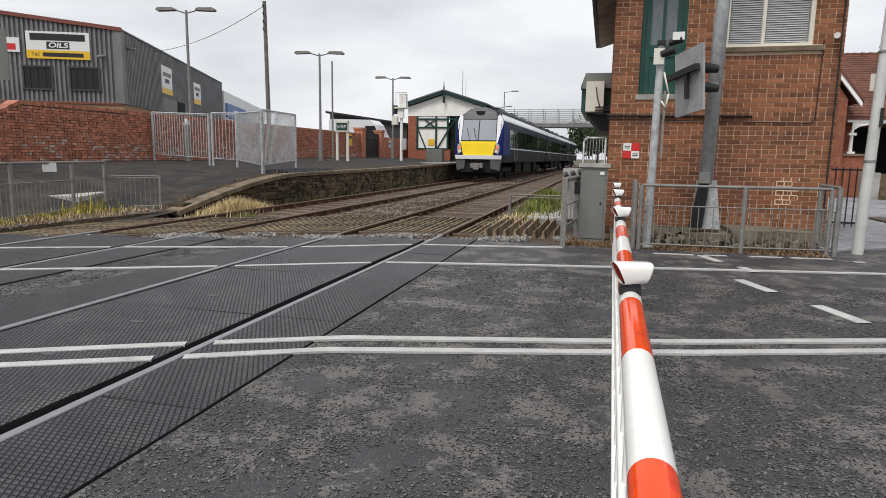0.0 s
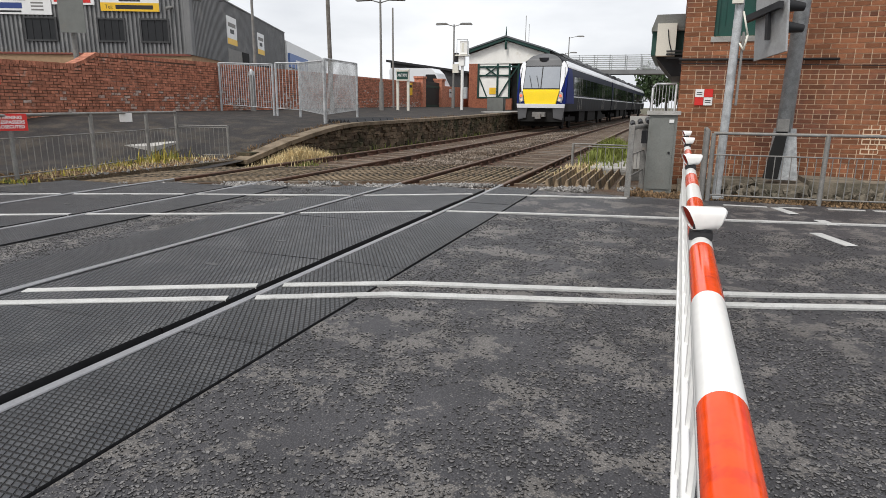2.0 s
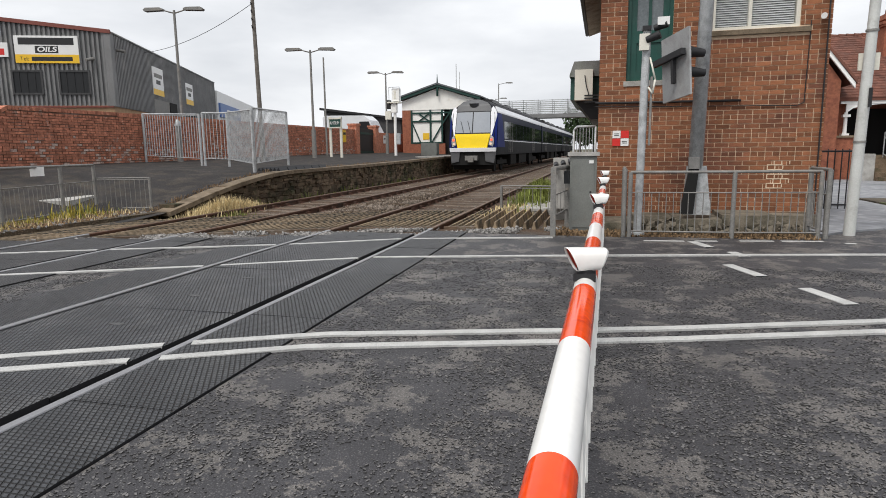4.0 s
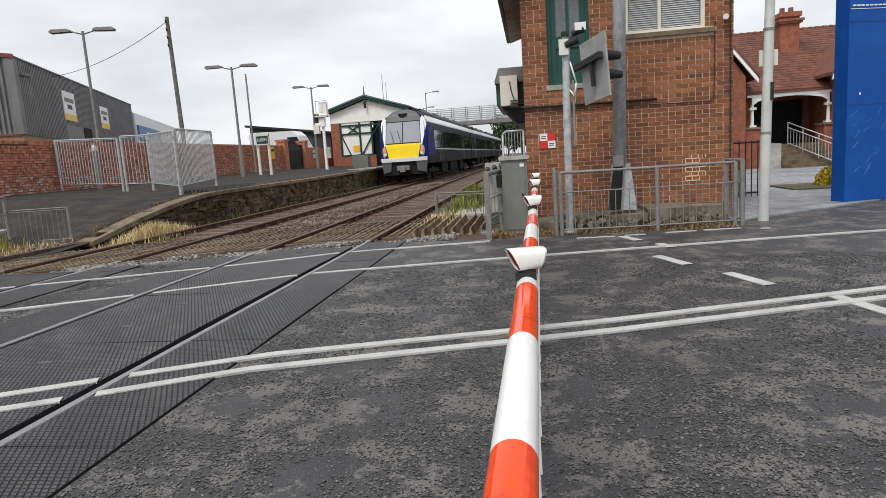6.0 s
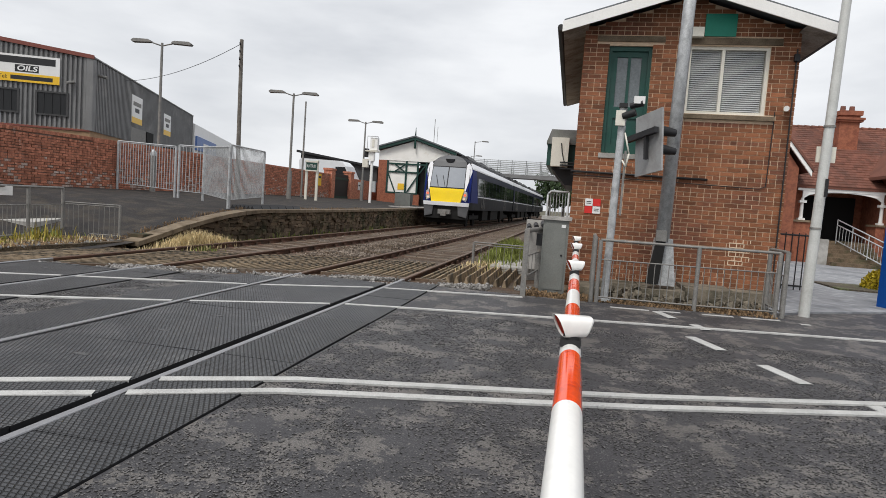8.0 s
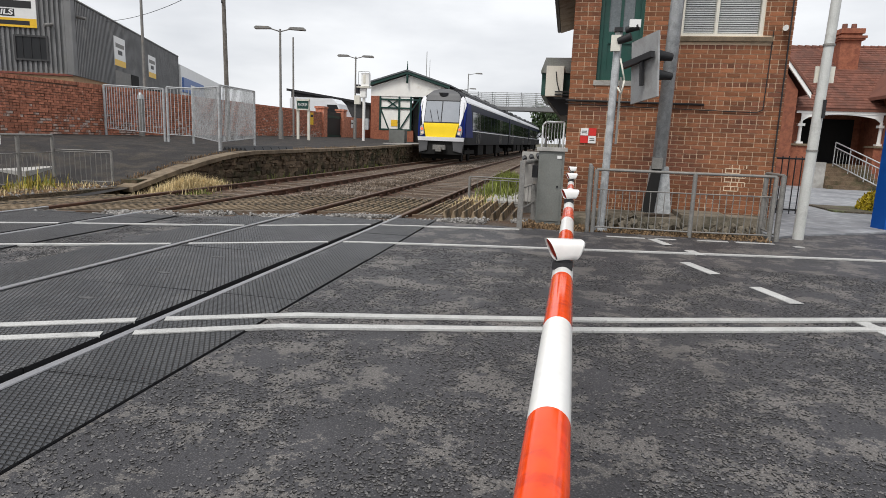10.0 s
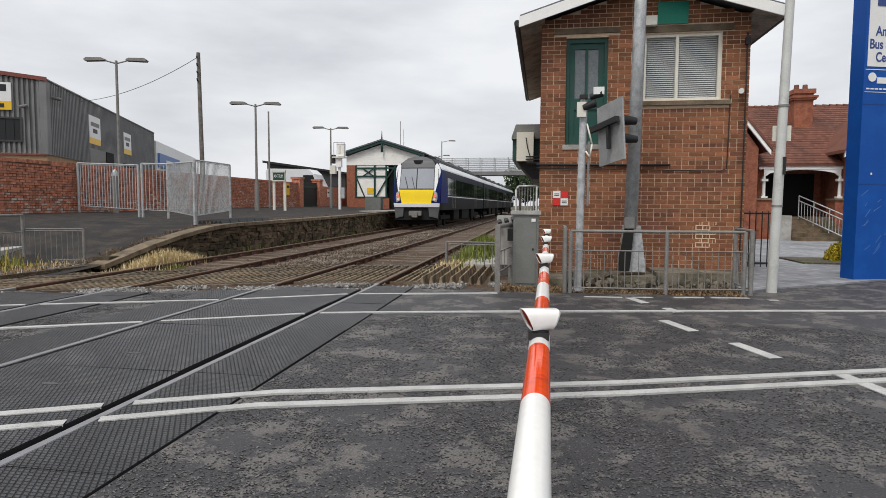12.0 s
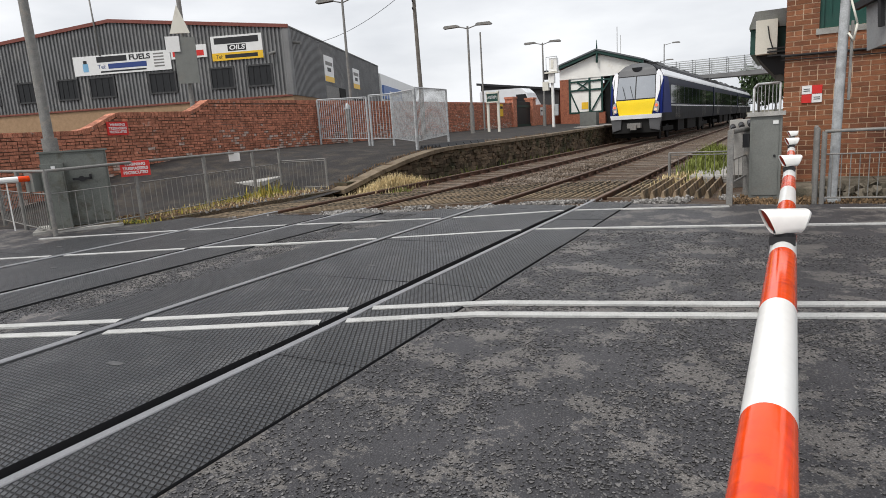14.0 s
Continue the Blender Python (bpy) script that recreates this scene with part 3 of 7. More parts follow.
def track(x_l, x_r, label, y1, start):
    tr = thing("railway_track", label, "railway track")
    rail_part(tr, x_l, -12, y1)
    rail_part(tr, x_r, -12, y1)
    if not SLEEPER_ME:
        bm = bm_new()
        box(bm, -1.3, 1.3, -0.125, 0.125, -0.13, 0)
        SLEEPER_ME.append(finish(bm, "sleeper", 0.015))
        SLEEPER_ME[0].materials.append(M_SLEEPER)
        bm = bm_new()
        prism(bm, [(-0.18, 0), (0.18, 0), (0.16, 0.02), (0.08, 0.03), (0.075, 0.085), (0.045, 0.085), (0.045, 0.03), (-0.045, 0.03), (-0.045, 0.085), (-0.075, 0.085), (-0.08, 0.03), (-0.16, 0.02)], -0.1, 0.1, "y")
        CHAIR_ME.append(finish(bm, "rail_chair"))
        CHAIR_ME[0].materials.append(M_RUST)
    y = start
    cx = (x_l + x_r) / 2
    while y < 62:
        s = new("sleeper", SLEEPER_ME[0])
        s.matrix_basis = pose(cx + rng.uniform(-0.03, 0.03), y, -0.115 + rng.uniform(-0.008, 0.008), 0, 0, rng.uniform(-0.8, 0.8))
        s.parent = tr
        if y < 30:
            for x in (x_l, x_r):
                c = new("rail_chair", CHAIR_ME[0])
                c.matrix_basis = pose(x, y, -0.128)
                c.parent = tr
        y += 0.72
    return tr


track(X_R1, X_R2, "running line with bright rails on timber sleepers", 150, 12.9)
track(X_T2L, X_T2R, "platform line with rusty rails on timber sleepers", 150, 11.0)

# ---- cattle guards: timber slats laid along the line ----
# bed coloured near black so the slat gaps carry painted shade
slab("guard_bed", [(-9.6, 7.4), (-7.82, 8.35), (-4.3, 10.25), (-0.75, 10.9), (-0.75, 13.6), (-9.0, 11.9)], -0.14, -0.112, mat("guard_gap_shade", (0.022, 0.018, 0.014), 0.95, 0, 0.3, 4, 0.4, 40), "cattle guard bed painted dark for the shade between slats", "trackbed")


def guard_y(x):
    """The road-side edge of the cattle guard."""
    return 8.35 + 0.55 * (x + 7.82) if x < -4.3 else 10.29 + 0.2 * (x + 4.3)


guard = thing("cattle_guard", "weathered timber cattle guard slats across the tracks", "cattle guard")
SLAT_ME = {}


def slat(x, y0, length, h=0.1, tall=False):
    key = (round(length, 1), tall)
    if key not in SLAT_ME:
        bm = bm_new()
        prism(bm, [(-0.034, 0), (0.034, 0), (0.016, 1), (-0.016, 1)] if not tall else [(-0.05, 0), (0.05, 0), (0.012, 1), (-0.012, 1)], 0, length, "y")
        for v in bm.verts:
            v.co.z *= h
        SLAT_ME[key] = finish(bm, "slat")
        SLAT_ME[key].materials.append(M_SLAT)
    ob = new("slat", SLAT_ME[key])
    ob.matrix_basis = pose(x + rng.uniform(-0.01, 0.01), y0 + rng.uniform(-0.04, 0.04), -0.128 if not tall else -0.11, 0, 0, rng.uniform(-0.7, 0.7))
    ob.parent = guard


for x0, x1 in ((X_R1 + 0.14, X_R2 - 0.1), (X_R2 + 0.16, -2.0), (X_T2R + 0.14, X_R1 - 0.12), (X_T2L + 0.14, X_T2R - 0.1), (-9.6, X_T2L - 0.12)):
    x = x0
    while x < x1:
        slat(x, guard_y(x), 3.3)
        x += 0.118
x = -1.98
while x < -0.72:
    slat(x, 10.75, 2.6, h=0.18, tall=True)
    x += 0.17
bm = bm_new()
box(bm, -9.6, -0.75, 12.9, 13.0, -0.16, -0.122)
part("bearer", bm, M_SLAT, guard)
for xa, xb in ((-9.5, X_T2L - 0.1), (X_T2L + 0.1, X_T2R - 0.08), (X_T2R + 0.1, X_R1 - 0.1), (X_R1 + 0.12, X_R2 - 0.1), (X_R2 + 0.1, -2.0)):
    a, b = Vector((xa, guard_y(xa), 0)), Vector((xb, guard_y(xb), 0))
    bm = bm_new()
    box(bm, 0, (b - a).length, -0.09, -0.01, -0.14, -0.012, Matrix.Translation(a) @ Matrix.Rotation(math.atan2(b.y - a.y, b.x - a.x), 4, "Z"))
    part("edge_beam", bm, M_SLEEPER, guard, "dark timber edge beam", bevel=0.01)


# ---- loose ballast ----
def scatter(name, count, spots, size, material, label, category, seed):
    r = random.Random(seed)
    verts, faces = [], []
    ico = [(0, 0, 1), (0.9, 0, 0.2), (0.28, 0.85, 0.2), (-0.72, 0.53, 0.1), (-0.72, -0.53, 0.25), (0.28, -0.85, 0.1), (0, 0, -0.6)]
    tri = [(0, 1, 2), (0, 2, 3), (0, 3, 4), (0, 4, 5), (0, 5, 1), (6, 2, 1), (6, 3, 2), (6, 4, 3), (6, 5, 4), (6, 1, 5)]
    for _ in range(count):
        x, y, z = spots(r)
        s = r.uniform(*size)
        e = Euler((r.uniform(0, 6), r.uniform(0, 6), r.uniform(0, 6))).to_matrix()
        b = len(verts)
        for p in ico:
            q = e @ Vector((p[0] * s * r.uniform(0.7, 1.2), p[1] * s * r.uniform(0.6, 1.1), p[2] * s * r.uniform(0.5, 0.9)))
            verts.append((q.x + x, q.y + y, q.z + z))
        faces += [(a + b, c + b, d + b) for a, c, d in tri]
    me = bpy.data.meshes.new(name)
    me.from_pydata(verts, [], faces)
    me.materials.append(material)
    return tagged(new(name, me), label, category, "", "stuff")


def spot_front(r):
    while True:
        x, k = r.uniform(-9.2, -0.5), r.uniform(-0.05, 0.75)
        y = FAR_EDGE(x) + k
        if y > guard_y(x) - 0.08:
            continue
        if noise.noise((x * 1.3, y * 1.9, 3.0)) > 0.35 * r.random() - 0.05:
            break
    return x, y, -0.05 + 0.045 * r.random()


def spot_between(r):
    x = r.choice((r.gauss(-5.4, 0.42), r.gauss(-5.4, 0.5), r.gauss(-5.4, 0.42), r.uniform(-9, -1.2)))
    return x, 11.0 + 42 * r.random() ** 1.6, -0.125 + 0.05 * math.exp(-(x + 5.4) ** 2 * 2)


slab("ballast_strip", [(-9.4, FAR_EDGE(-9.4) - 0.02), (-0.5, FAR_EDGE(-0.5) - 0.02), (-0.5, FAR_EDGE(-0.5) + 0.75), (-4.35, 10.16), (-7.8, 8.27), (-9.4, FAR_EDGE(-9.4) + 0.1)], -0.14, -0.05, M_BALLASTBED, "packed ballast at the asphalt edge", "ballast")
scatter("ballast_edge", 4200, spot_front, (0.02, 0.042), M_BALLAST, "grey ballast stones along the asphalt edge", "ballast", 1)
scatter("ballast_shoulder", 9000, spot_between, (0.025, 0.05), M_BALLASTBROWN, "grey ballast stones between the tracks", "ballast", 2)


# ---- stone chippings set in the asphalt near the barrier ----
def chippings(name, x0, x1, y0, y1, count, seed):
    """Flat angular stones pressed into the bitumen, sparser where it is worn smooth."""
    r = np.random.default_rng(seed)
    pts = np.column_stack((r.uniform(x0, x1, count * 2), r.uniform(y0, y1, count * 2)))
    keep = [noise.noise((u * 1.7, w * 1.7, 1.0)) + 0.6 * noise.noise((u * 5, w * 5, 2.0)) > 1.0 * q - 0.62 for (u, w), q in zip(pts, r.random(len(pts)))]
    pts = pts[np.array(keep)][:count]
    n = len(pts)
    a = np.linspace(0, 2 * math.pi, 5, endpoint=False)[None, :] + r.uniform(-0.35, 0.35, (n, 5)) + r.uniform(0, 6.28, (n, 1))
    rad = (0.0045 + 0.0085 * r.random((n, 1)) ** 1.6) * r.uniform(0.65, 1.25, (n, 5))
    turn = r.uniform(0, math.pi, (n, 1))
    flat = r.uniform(0.5, 1.0, (n, 1))
    px, py = rad * np.cos(a), rad * np.sin(a) * flat
    qx, qy = px * np.cos(turn) - py * np.sin(turn), px * np.sin(turn) + py * np.cos(turn)
    tilt = r.uniform(-0.25, 0.25, (n, 2))
    h = r.uniform(0.0015, 0.0055, (n, 1))
    top = np.stack((pts[:, :1] + qx * 0.8, pts[:, 1:] + qy * 0.8, -0.006 + h + qx * tilt[:, :1] + qy * tilt[:, 1:]), 2)
    low = np.stack((pts[:, :1] + qx * 1.15, pts[:, 1:] + qy * 1.15, np.full((n, 5), -0.0085)), 2)
    verts = np.concatenate((top, low), 1).reshape(-1, 3)
    faces = []
    for b in range(0, n * 10, 10):
        faces.append((b, b + 1, b + 2, b + 3, b + 4))
        for i in range(5):
            j = (i + 1) % 5
            faces.append((b + i, b + 5 + i, b + 5 + j, b + j))
    me = bpy.data.meshes.new(name)
    me.from_pydata(verts.tolist(), [], faces)
    me.materials.append(M_CHIP)
    me.materials.append(M_CHIPSHADE)
    me.polygons.foreach_set("material_index", [0, 1, 1, 1, 1, 1] * n)
    return tagged(new(name, me), "grey stone chippings pressed into the road surface", "chippings", "", "stuff")


chippings("road_chippings", -1.93, 2.6, 0.6, 4.4, 34000, 21)
chippings("road_chippings", -1.93, 4.2, 4.4, 7.4, 22000, 22)
chippings("road_chippings", -5.72, -5.03, 1.0, 8.5, 9000, 23)


# ---- grass and weeds ----
def tufts(name, blades, spots, height, material, label, seed, width=0.012):
    r = random.Random(seed)
    verts, faces = [], []
    for _ in range(blades):
        x, y, z, k = spots(r)
        h = r.uniform(*height) * k
        a = r.uniform(0, 6.28)
        lean = r.uniform(0.05, 0.6) * h
        dx, dy = math.cos(a), math.sin(a)
        b = len(verts)
        w = width * r.uniform(0.6, 1.4)
        verts += [(x - dy * w, y + dx * w, z), (x + dy * w, y - dx * w, z), (x + dx * lean * 0.4 + dy * w * 0.7, y + dy * lean * 0.4 - dx * w * 0.7, z + h * 0.6),
                  (x + dx * lean * 0.4 - dy * w * 0.7, y + dy * lean * 0.4 + dx * w * 0.7, z + h * 0.6), (x + dx * lean, y + dy * lean, z + h)]
        faces += [(b, b + 1, b + 2, b + 3), (b + 3, b + 2, b + 4)]
    me = bpy.data.meshes.new(name)
    me.from_pydata(verts, [], faces)
    me.materials.append(material)
    return tagged(new(name, me), label, "grass", "", "stuff")


def around(cx, cy, sx, sy, z=-0.12):
    def f(r):
        u, w = r.gauss(0, 1), r.gauss(0, 1)
        return cx + u * sx, cy + w * sy, z, max(0.35, 1.1 - 0.3 * (u * u + w * w) ** 0.5)
    return f


def fence_strip(r):
    y = 6.8 + 5.2 * r.random()
    k = 0.5 + 0.5 * math.sin(y * 2.3) * math.sin(y * 5.1 + 1)
    y += (0.5 - k) * 0.6
    k *= 0.3 + 0.9 * smooth(8.2, 10.0, y)
    return -10.0 + r.gauss(0, 0.22) - 0.14 * (y - 6.9), y, 0.03, r.choice((0.25, 0.4, 0.4, 1.2)) * (0.15 + 1.0 * k)


scatter("verge_litter", 2600, lambda r: (lambda y: (-9.55 - 0.17 * max(0, 9 - y) - 1.2 * r.random() ** 1.3, y, 0.05))(7.2 + 5.0 * r.random()), (0.01, 0.04), M_LITTER, "brown grit and dead litter on the verge", "litter", 31)
scatter("verge_stones", 160, lambda r: (-9.4 - 0.7 * r.random() ** 2 - 0.1, 8.0 + 4.0 * r.random(), 0.05), (0.015, 0.045), M_BALLAST, "loose ballast stones on the verge", "ballast", 32)
tufts("verge_straw", 380, lambda r: (-9.5 - 0.15 * max(0, 9 - (yy := 7.4 + 4.6 * r.random())) - 0.9 * r.random(), yy, 0.04, 1.0), (0.04, 0.16), M_GRASS, "dry straw on the verge", 33, 0.006)
tufts("dry_grass", 2600, around(-8.4, 12.9, 0.13, 0.75), (0.2, 0.5), M_GRASS, "pale dry grass tuft beside the platform rail", 3, 0.008)
tufts("dry_grass", 260, around(-8.3, 12.6, 0.25, 0.35), (0.06, 0.2), M_WEED, "small green weeds between the rails", 4)
tufts("yellow_weeds", 1100, fence_strip, (0.08, 0.36), M_YWEED, "yellowing weeds below the railing", 5)
tufts("green_weeds", 900, fence_strip, (0.06, 0.24), M_WEED, "green weeds below the railing", 6)
tufts("track_weeds", 3200, around(-1.45, 17.2, 0.25, 1.2, 0.0), (0.15, 0.6), M_WEED, "green weeds beside the running line", 7, 0.016)
tufts("platform_edge_grass", 1500, lambda r: (lambda y: (-9.42 - 0.12 * abs(r.gauss(0, 1)), y, yard_z(-9.45, y), 0.4 + 0.6 * (noise.noise((y * 1.7, 0, 4)) > 0)))(11.8 + 16 * r.random() ** 1.5), (0.02, 0.1), M_LITTER, "dead brown grass along the platform coping", 34, 0.008)
tufts("platform_foot_weeds", 700, lambda r: (lambda y: (-9.02 + 0.12 * abs(r.gauss(0, 1)), y, -0.12, 0.3 + 0.7 * (noise.noise((y * 1.3, 0, 9)) > 0.1)))(12.4 + 20 * r.random() ** 1.4), (0.05, 0.26), M_WEED, "green weeds at the foot of the platform wall", 35, 0.01)
tufts("track_grass", 500, around(-1.7, 13.6, 0.32, 0.8, -0.08), (0.1, 0.26), M_GRASS, "dry grass beside the running line", 8)
tufts("fence_grass", 420, lambda r: (r.choice((r.uniform(0.5, 3.2), r.gauss(2.35, 0.25))), 9.97 + r.gauss(0, 0.09), -0.02, 1.0), (0.03, 0.11), M_LITTER, "dry grass along the fence foot", 9)
tufts("fence_grass", 350, lambda r: (r.uniform(-0.6, 0.5), 9.85 + r.gauss(0, 0.1), -0.02, 1.0), (0.03, 0.09), M_LITTER, "dry grass along the fence foot", 10)


# ---- the lowered barrier ----
BX0, BY0, BX1, BY1, BZ, BDROP = 0.078, -0.6, 0.188, 9.75, 0.906, 0.018


def boom_at(s):
    k = s / (BY1 - BY0)
    return Vector((BX0 + (BX1 - BX0) * k, BY0 + s, BZ - BDROP * k))


def boom_r(s):
    return 0.0336


barrier = thing("barrier", "red and white lowered crossing barrier with lamps", "barrier")
EDGES = [-0.4, 0.862, 1.366, 1.882, 2.10, 2.88, 3.42, 3.98, 4.55, 5.2, 5.8, 6.4, 7.0, 7.6, 8.2, 8.8, 9.5]
for i, (a, b) in enumerate(zip(EDGES[:-1], EDGES[1:])):
    s0, s1 = a - BY0, b - BY0
    bm = bm_new()
    tube(bm, boom_at(s0), boom_at(s1), boom_r(s0), boom_r(s1), 28, caps=(i in (0, len(EDGES) - 2)))
    red = i % 2 == 1
    part("boom_band", bm, M_RED if not red else M_WHITE, barrier, "glossy red band" if not red else "glossy white band")


def hood(s, parent):
    """A white lamp hood clamped on top of the boom, open to one side, with a red lining."""
    c = boom_at(s)
    bm = bm_new()
    tube(bm, c + Vector((0, 0, boom_r(s) - 0.01)), c + Vector((0, 0, boom_r(s) + 0.035)), 0.03, 0.025, 12)
    box(bm, c.x - 0.035, c.x + 0.03, c.y - 0.03, c.y + 0.03, c.z + boom_r(s) - 0.012, c.z + boom_r(s) + 0.012)
    part("lamp_bracket", bm, M_BLACK, parent, bevel=0.004)
    zc = c.z + boom_r(s) + 0.052
    spin = Matrix.Translation(c) @ Matrix.Rotation(radians(20), 4, "Z") @ Matrix.Translation(-c)
    n = 24

    def oval(k, x_at, lean):
        out = []
        for i in range(n):
            a = 2 * math.pi * i / n
            u, w = math.cos(a), math.sin(a)
            u, w = math.copysign(abs(u) ** 0.65, u), math.copysign(abs(w) ** 0.65, w)
            out.append(spin @ Vector((c.x + x_at + lean * w, c.y + u * 0.037 * k, zc + w * 0.035 * k)))
        return out
    bm = bm_new()
    rings = [oval(0.93, -0.040, -0.017), oval(1.0, -0.045, -0.017), oval(1.0, -0.025, -0.005), oval(0.95, 0.046, 0.010), oval(0.8, 0.052, 0.010)]
    vs = [[bm.verts.new(q) for q in r] for r in rings]
    for r0, r1 in zip(vs[:-1], vs[1:]):
        for i in range(n):
            bm.faces.new((r0[i], r0[(i + 1) % n], r1[(i + 1) % n], r1[i])).smooth = True
    bm.faces.new(vs[-1])
    h = part("lamp_hood", bm, M_WHITE, parent, "white lamp hood")
    bm = bm_new()
    rim = [bm.verts.new(q) for q in oval(0.92, -0.038, -0.017)]
    deep = [bm.verts.new(q) for q in oval(0.85, 0.0, 0.0)]
    for i in range(n):
        bm.faces.new((rim[i], rim[(i + 1) % n], deep[(i + 1) % n], deep[i])).smooth = True
    bm.faces.new(deep)
    part("hood_lining", bm, M_HOODRED, h, "red lens inside the hood")


for yy in (1.99, 4.35, 6.95, 9.1):
    hood(yy - BY0, barrier)
# skirt rails hung below the boom
for z, r in ((0.80, 0.018), (0.47, 0.012), (0.12, 0.012)):
    bm = bm_new()
    tube(bm, (BX0 - 0.004, -0.4, z), (BX1 - 0.004, 9.3, z), r, r, 10)
    part("skirt_rail", bm, M_WHITE, barrier)
yy = 0.35
while yy < 9.3:
    bm = bm_new()
    x = BX0 + (BX1 - BX0) * (yy - BY0) / (BY1 - BY0)
    tube(bm, (x, yy, BZ - 0.02), (x + 0.006, yy + 0.03, 0.1), 0.009, 0.011, 6)
    part("skirt_bar", bm, M_WHITE, barrier)
    yy += 0.32
# machine behind the viewer that carries the boom
bm = bm_new()
box(bm, -0.25, 0.45, -1.9, -1.2, -0.006, 1.15)
part("machine_case", bm, M_CABINET, barrier, bevel=0.02)
bm = bm_new()
box(bm, 0.03, 0.14, -1.3, -0.4, 0.84, 0.97)
part("boom_arm", bm, M_CABINET, barrier, bevel=0.01)


# ---- railings and fences ----
def railing(name, label, posts, h, material, infill_top, infill_bottom, gap=0.11, post_r=0.035, rail_r=0.025, square=False, group="", foot=0.05, bar_r=0.0065):
    """Posts along a line of (x, y, z) feet, a top rail, and thin bars between two infill rails."""
    t = thing(name, label, "railing", group=group)
    for p in posts:
        bm = bm_new()
        if square:
            box(bm, p[0] - post_r, p[0] + post_r, p[1] - post_r, p[1] + post_r, p[2] - 0.05, p[2] + h + 0.02)
        else:
            tube(bm, (p[0], p[1], p[2] - foot), (p[0], p[1], p[2] + h), post_r, post_r, 12)
        part("post", bm, material, t)
    for a, b in zip(posts[:-1], posts[1:]):
        a, b = Vector(a), Vector(b)
        for z, r in ((h, rail_r), (infill_top, 0.010), (infill_bottom, 0.012)):
            bm = bm_new()
            tube(bm, a + Vector((0, 0, z)), b + Vector((0, 0, z)), r, r, 10)
            part("rail", bm, material, t)
        n = max(2, int((b - a).length / gap))
        for i in range(1, n):
            p = a + (b - a) * i / n
            bm = bm_new()
            tube(bm, p + Vector((0, 0, infill_bottom)), p + Vector((0, 0, infill_top)), bar_r, bar_r, 6)
            part("bar", bm, material, t)
    return t


railing("guard_fence", "dull galvanised pedestrian guard fence before the signal box", [(0.56, 9.76, 0), (2.0, 9.82, 0), (3.17, 9.98, 0)], 0.96, M_GALVDULL, 0.66, 0.08, 0.098, 0.032, 0.021)
railing("guard_fence", "short galvanised fence return beside the cabinet", [(0.48, 9.78, 0), (0.5, 10.7, 0)], 1.0, M_GALVDULL, 0.62, 0.08, 0.12, 0.035, 0.025)
railing("guard_fence", "short galvanised fence return at the forecourt", [(3.27, 9.98, 0), (3.3, 10.9, 0)], 0.98, M_GALVDULL, 0.62, 0.08, 0.12, 0.036, 0.024)
railing("wicket_fence", "galvanised fence beside the trackside cabinet", [(-0.56, 9.6, 0), (-0.42, 10.9, 0)], 1.02, M_GALVDULL, 0.62, 0.3, 0.3, 0.04, 0.04, square=True)
railing("track_fence", "low thin fence beside the running line", [(-1.95, 13.4, 0), (-0.75, 13.2, 0)], 0.55, M_GALVDULL, 0.5, 0.02, 0.16, 0.03, 0.014)
railing("yard_fence", "dull galvanised yard fence above weeds", [(-13.6, 6.6, 0), (-11.9, 6.12, 0), (-10.25, 5.7, 0), (-10.1, 7.18, 0.03), (-10.35, 8.92, 0.04), (-10.85, 10.75, 0.04), (-11.15, 11.95, 0.04)], 1.05, M_GALVDULL, 0.68, 0.08, 0.13, 0.038, 0.026)
railing("yard_fence", "short low galvanised fence panel in the yard", [(-11.15, 11.97, 0.04), (-9.75, 12.05, 0.05)], 0.74, M_GALVDULL, 0.7, 0.06, 0.12, 0.03, 0.014)
yz = yard_z
for feet, hh in (([(-15.9, 19.4, 1.13), (-13.2, 18.85, 1.01)], 1.62), ([(-13.05, 18.83, 1.0), (-12.1, 18.8, 0.976), (-9.75, 16.45, 0.867)], 1.68)):
    railing("tall_railing", "bright galvanised tall railing across the platform end", feet, hh, M_GALV, hh - 0.04, 0.14, 0.125, 0.042, 0.024, foot=0.12, bar_r=0.012)
railing("tall_railing", "bright galvanised railing return along the platform", [(-9.75, 16.5, 0.867), (-10.7, 20.3, 0.98)], 1.74, M_GALV, 1.70, 0.14, 0.125, 0.042, 0.024, foot=0.12, bar_r=0.012)


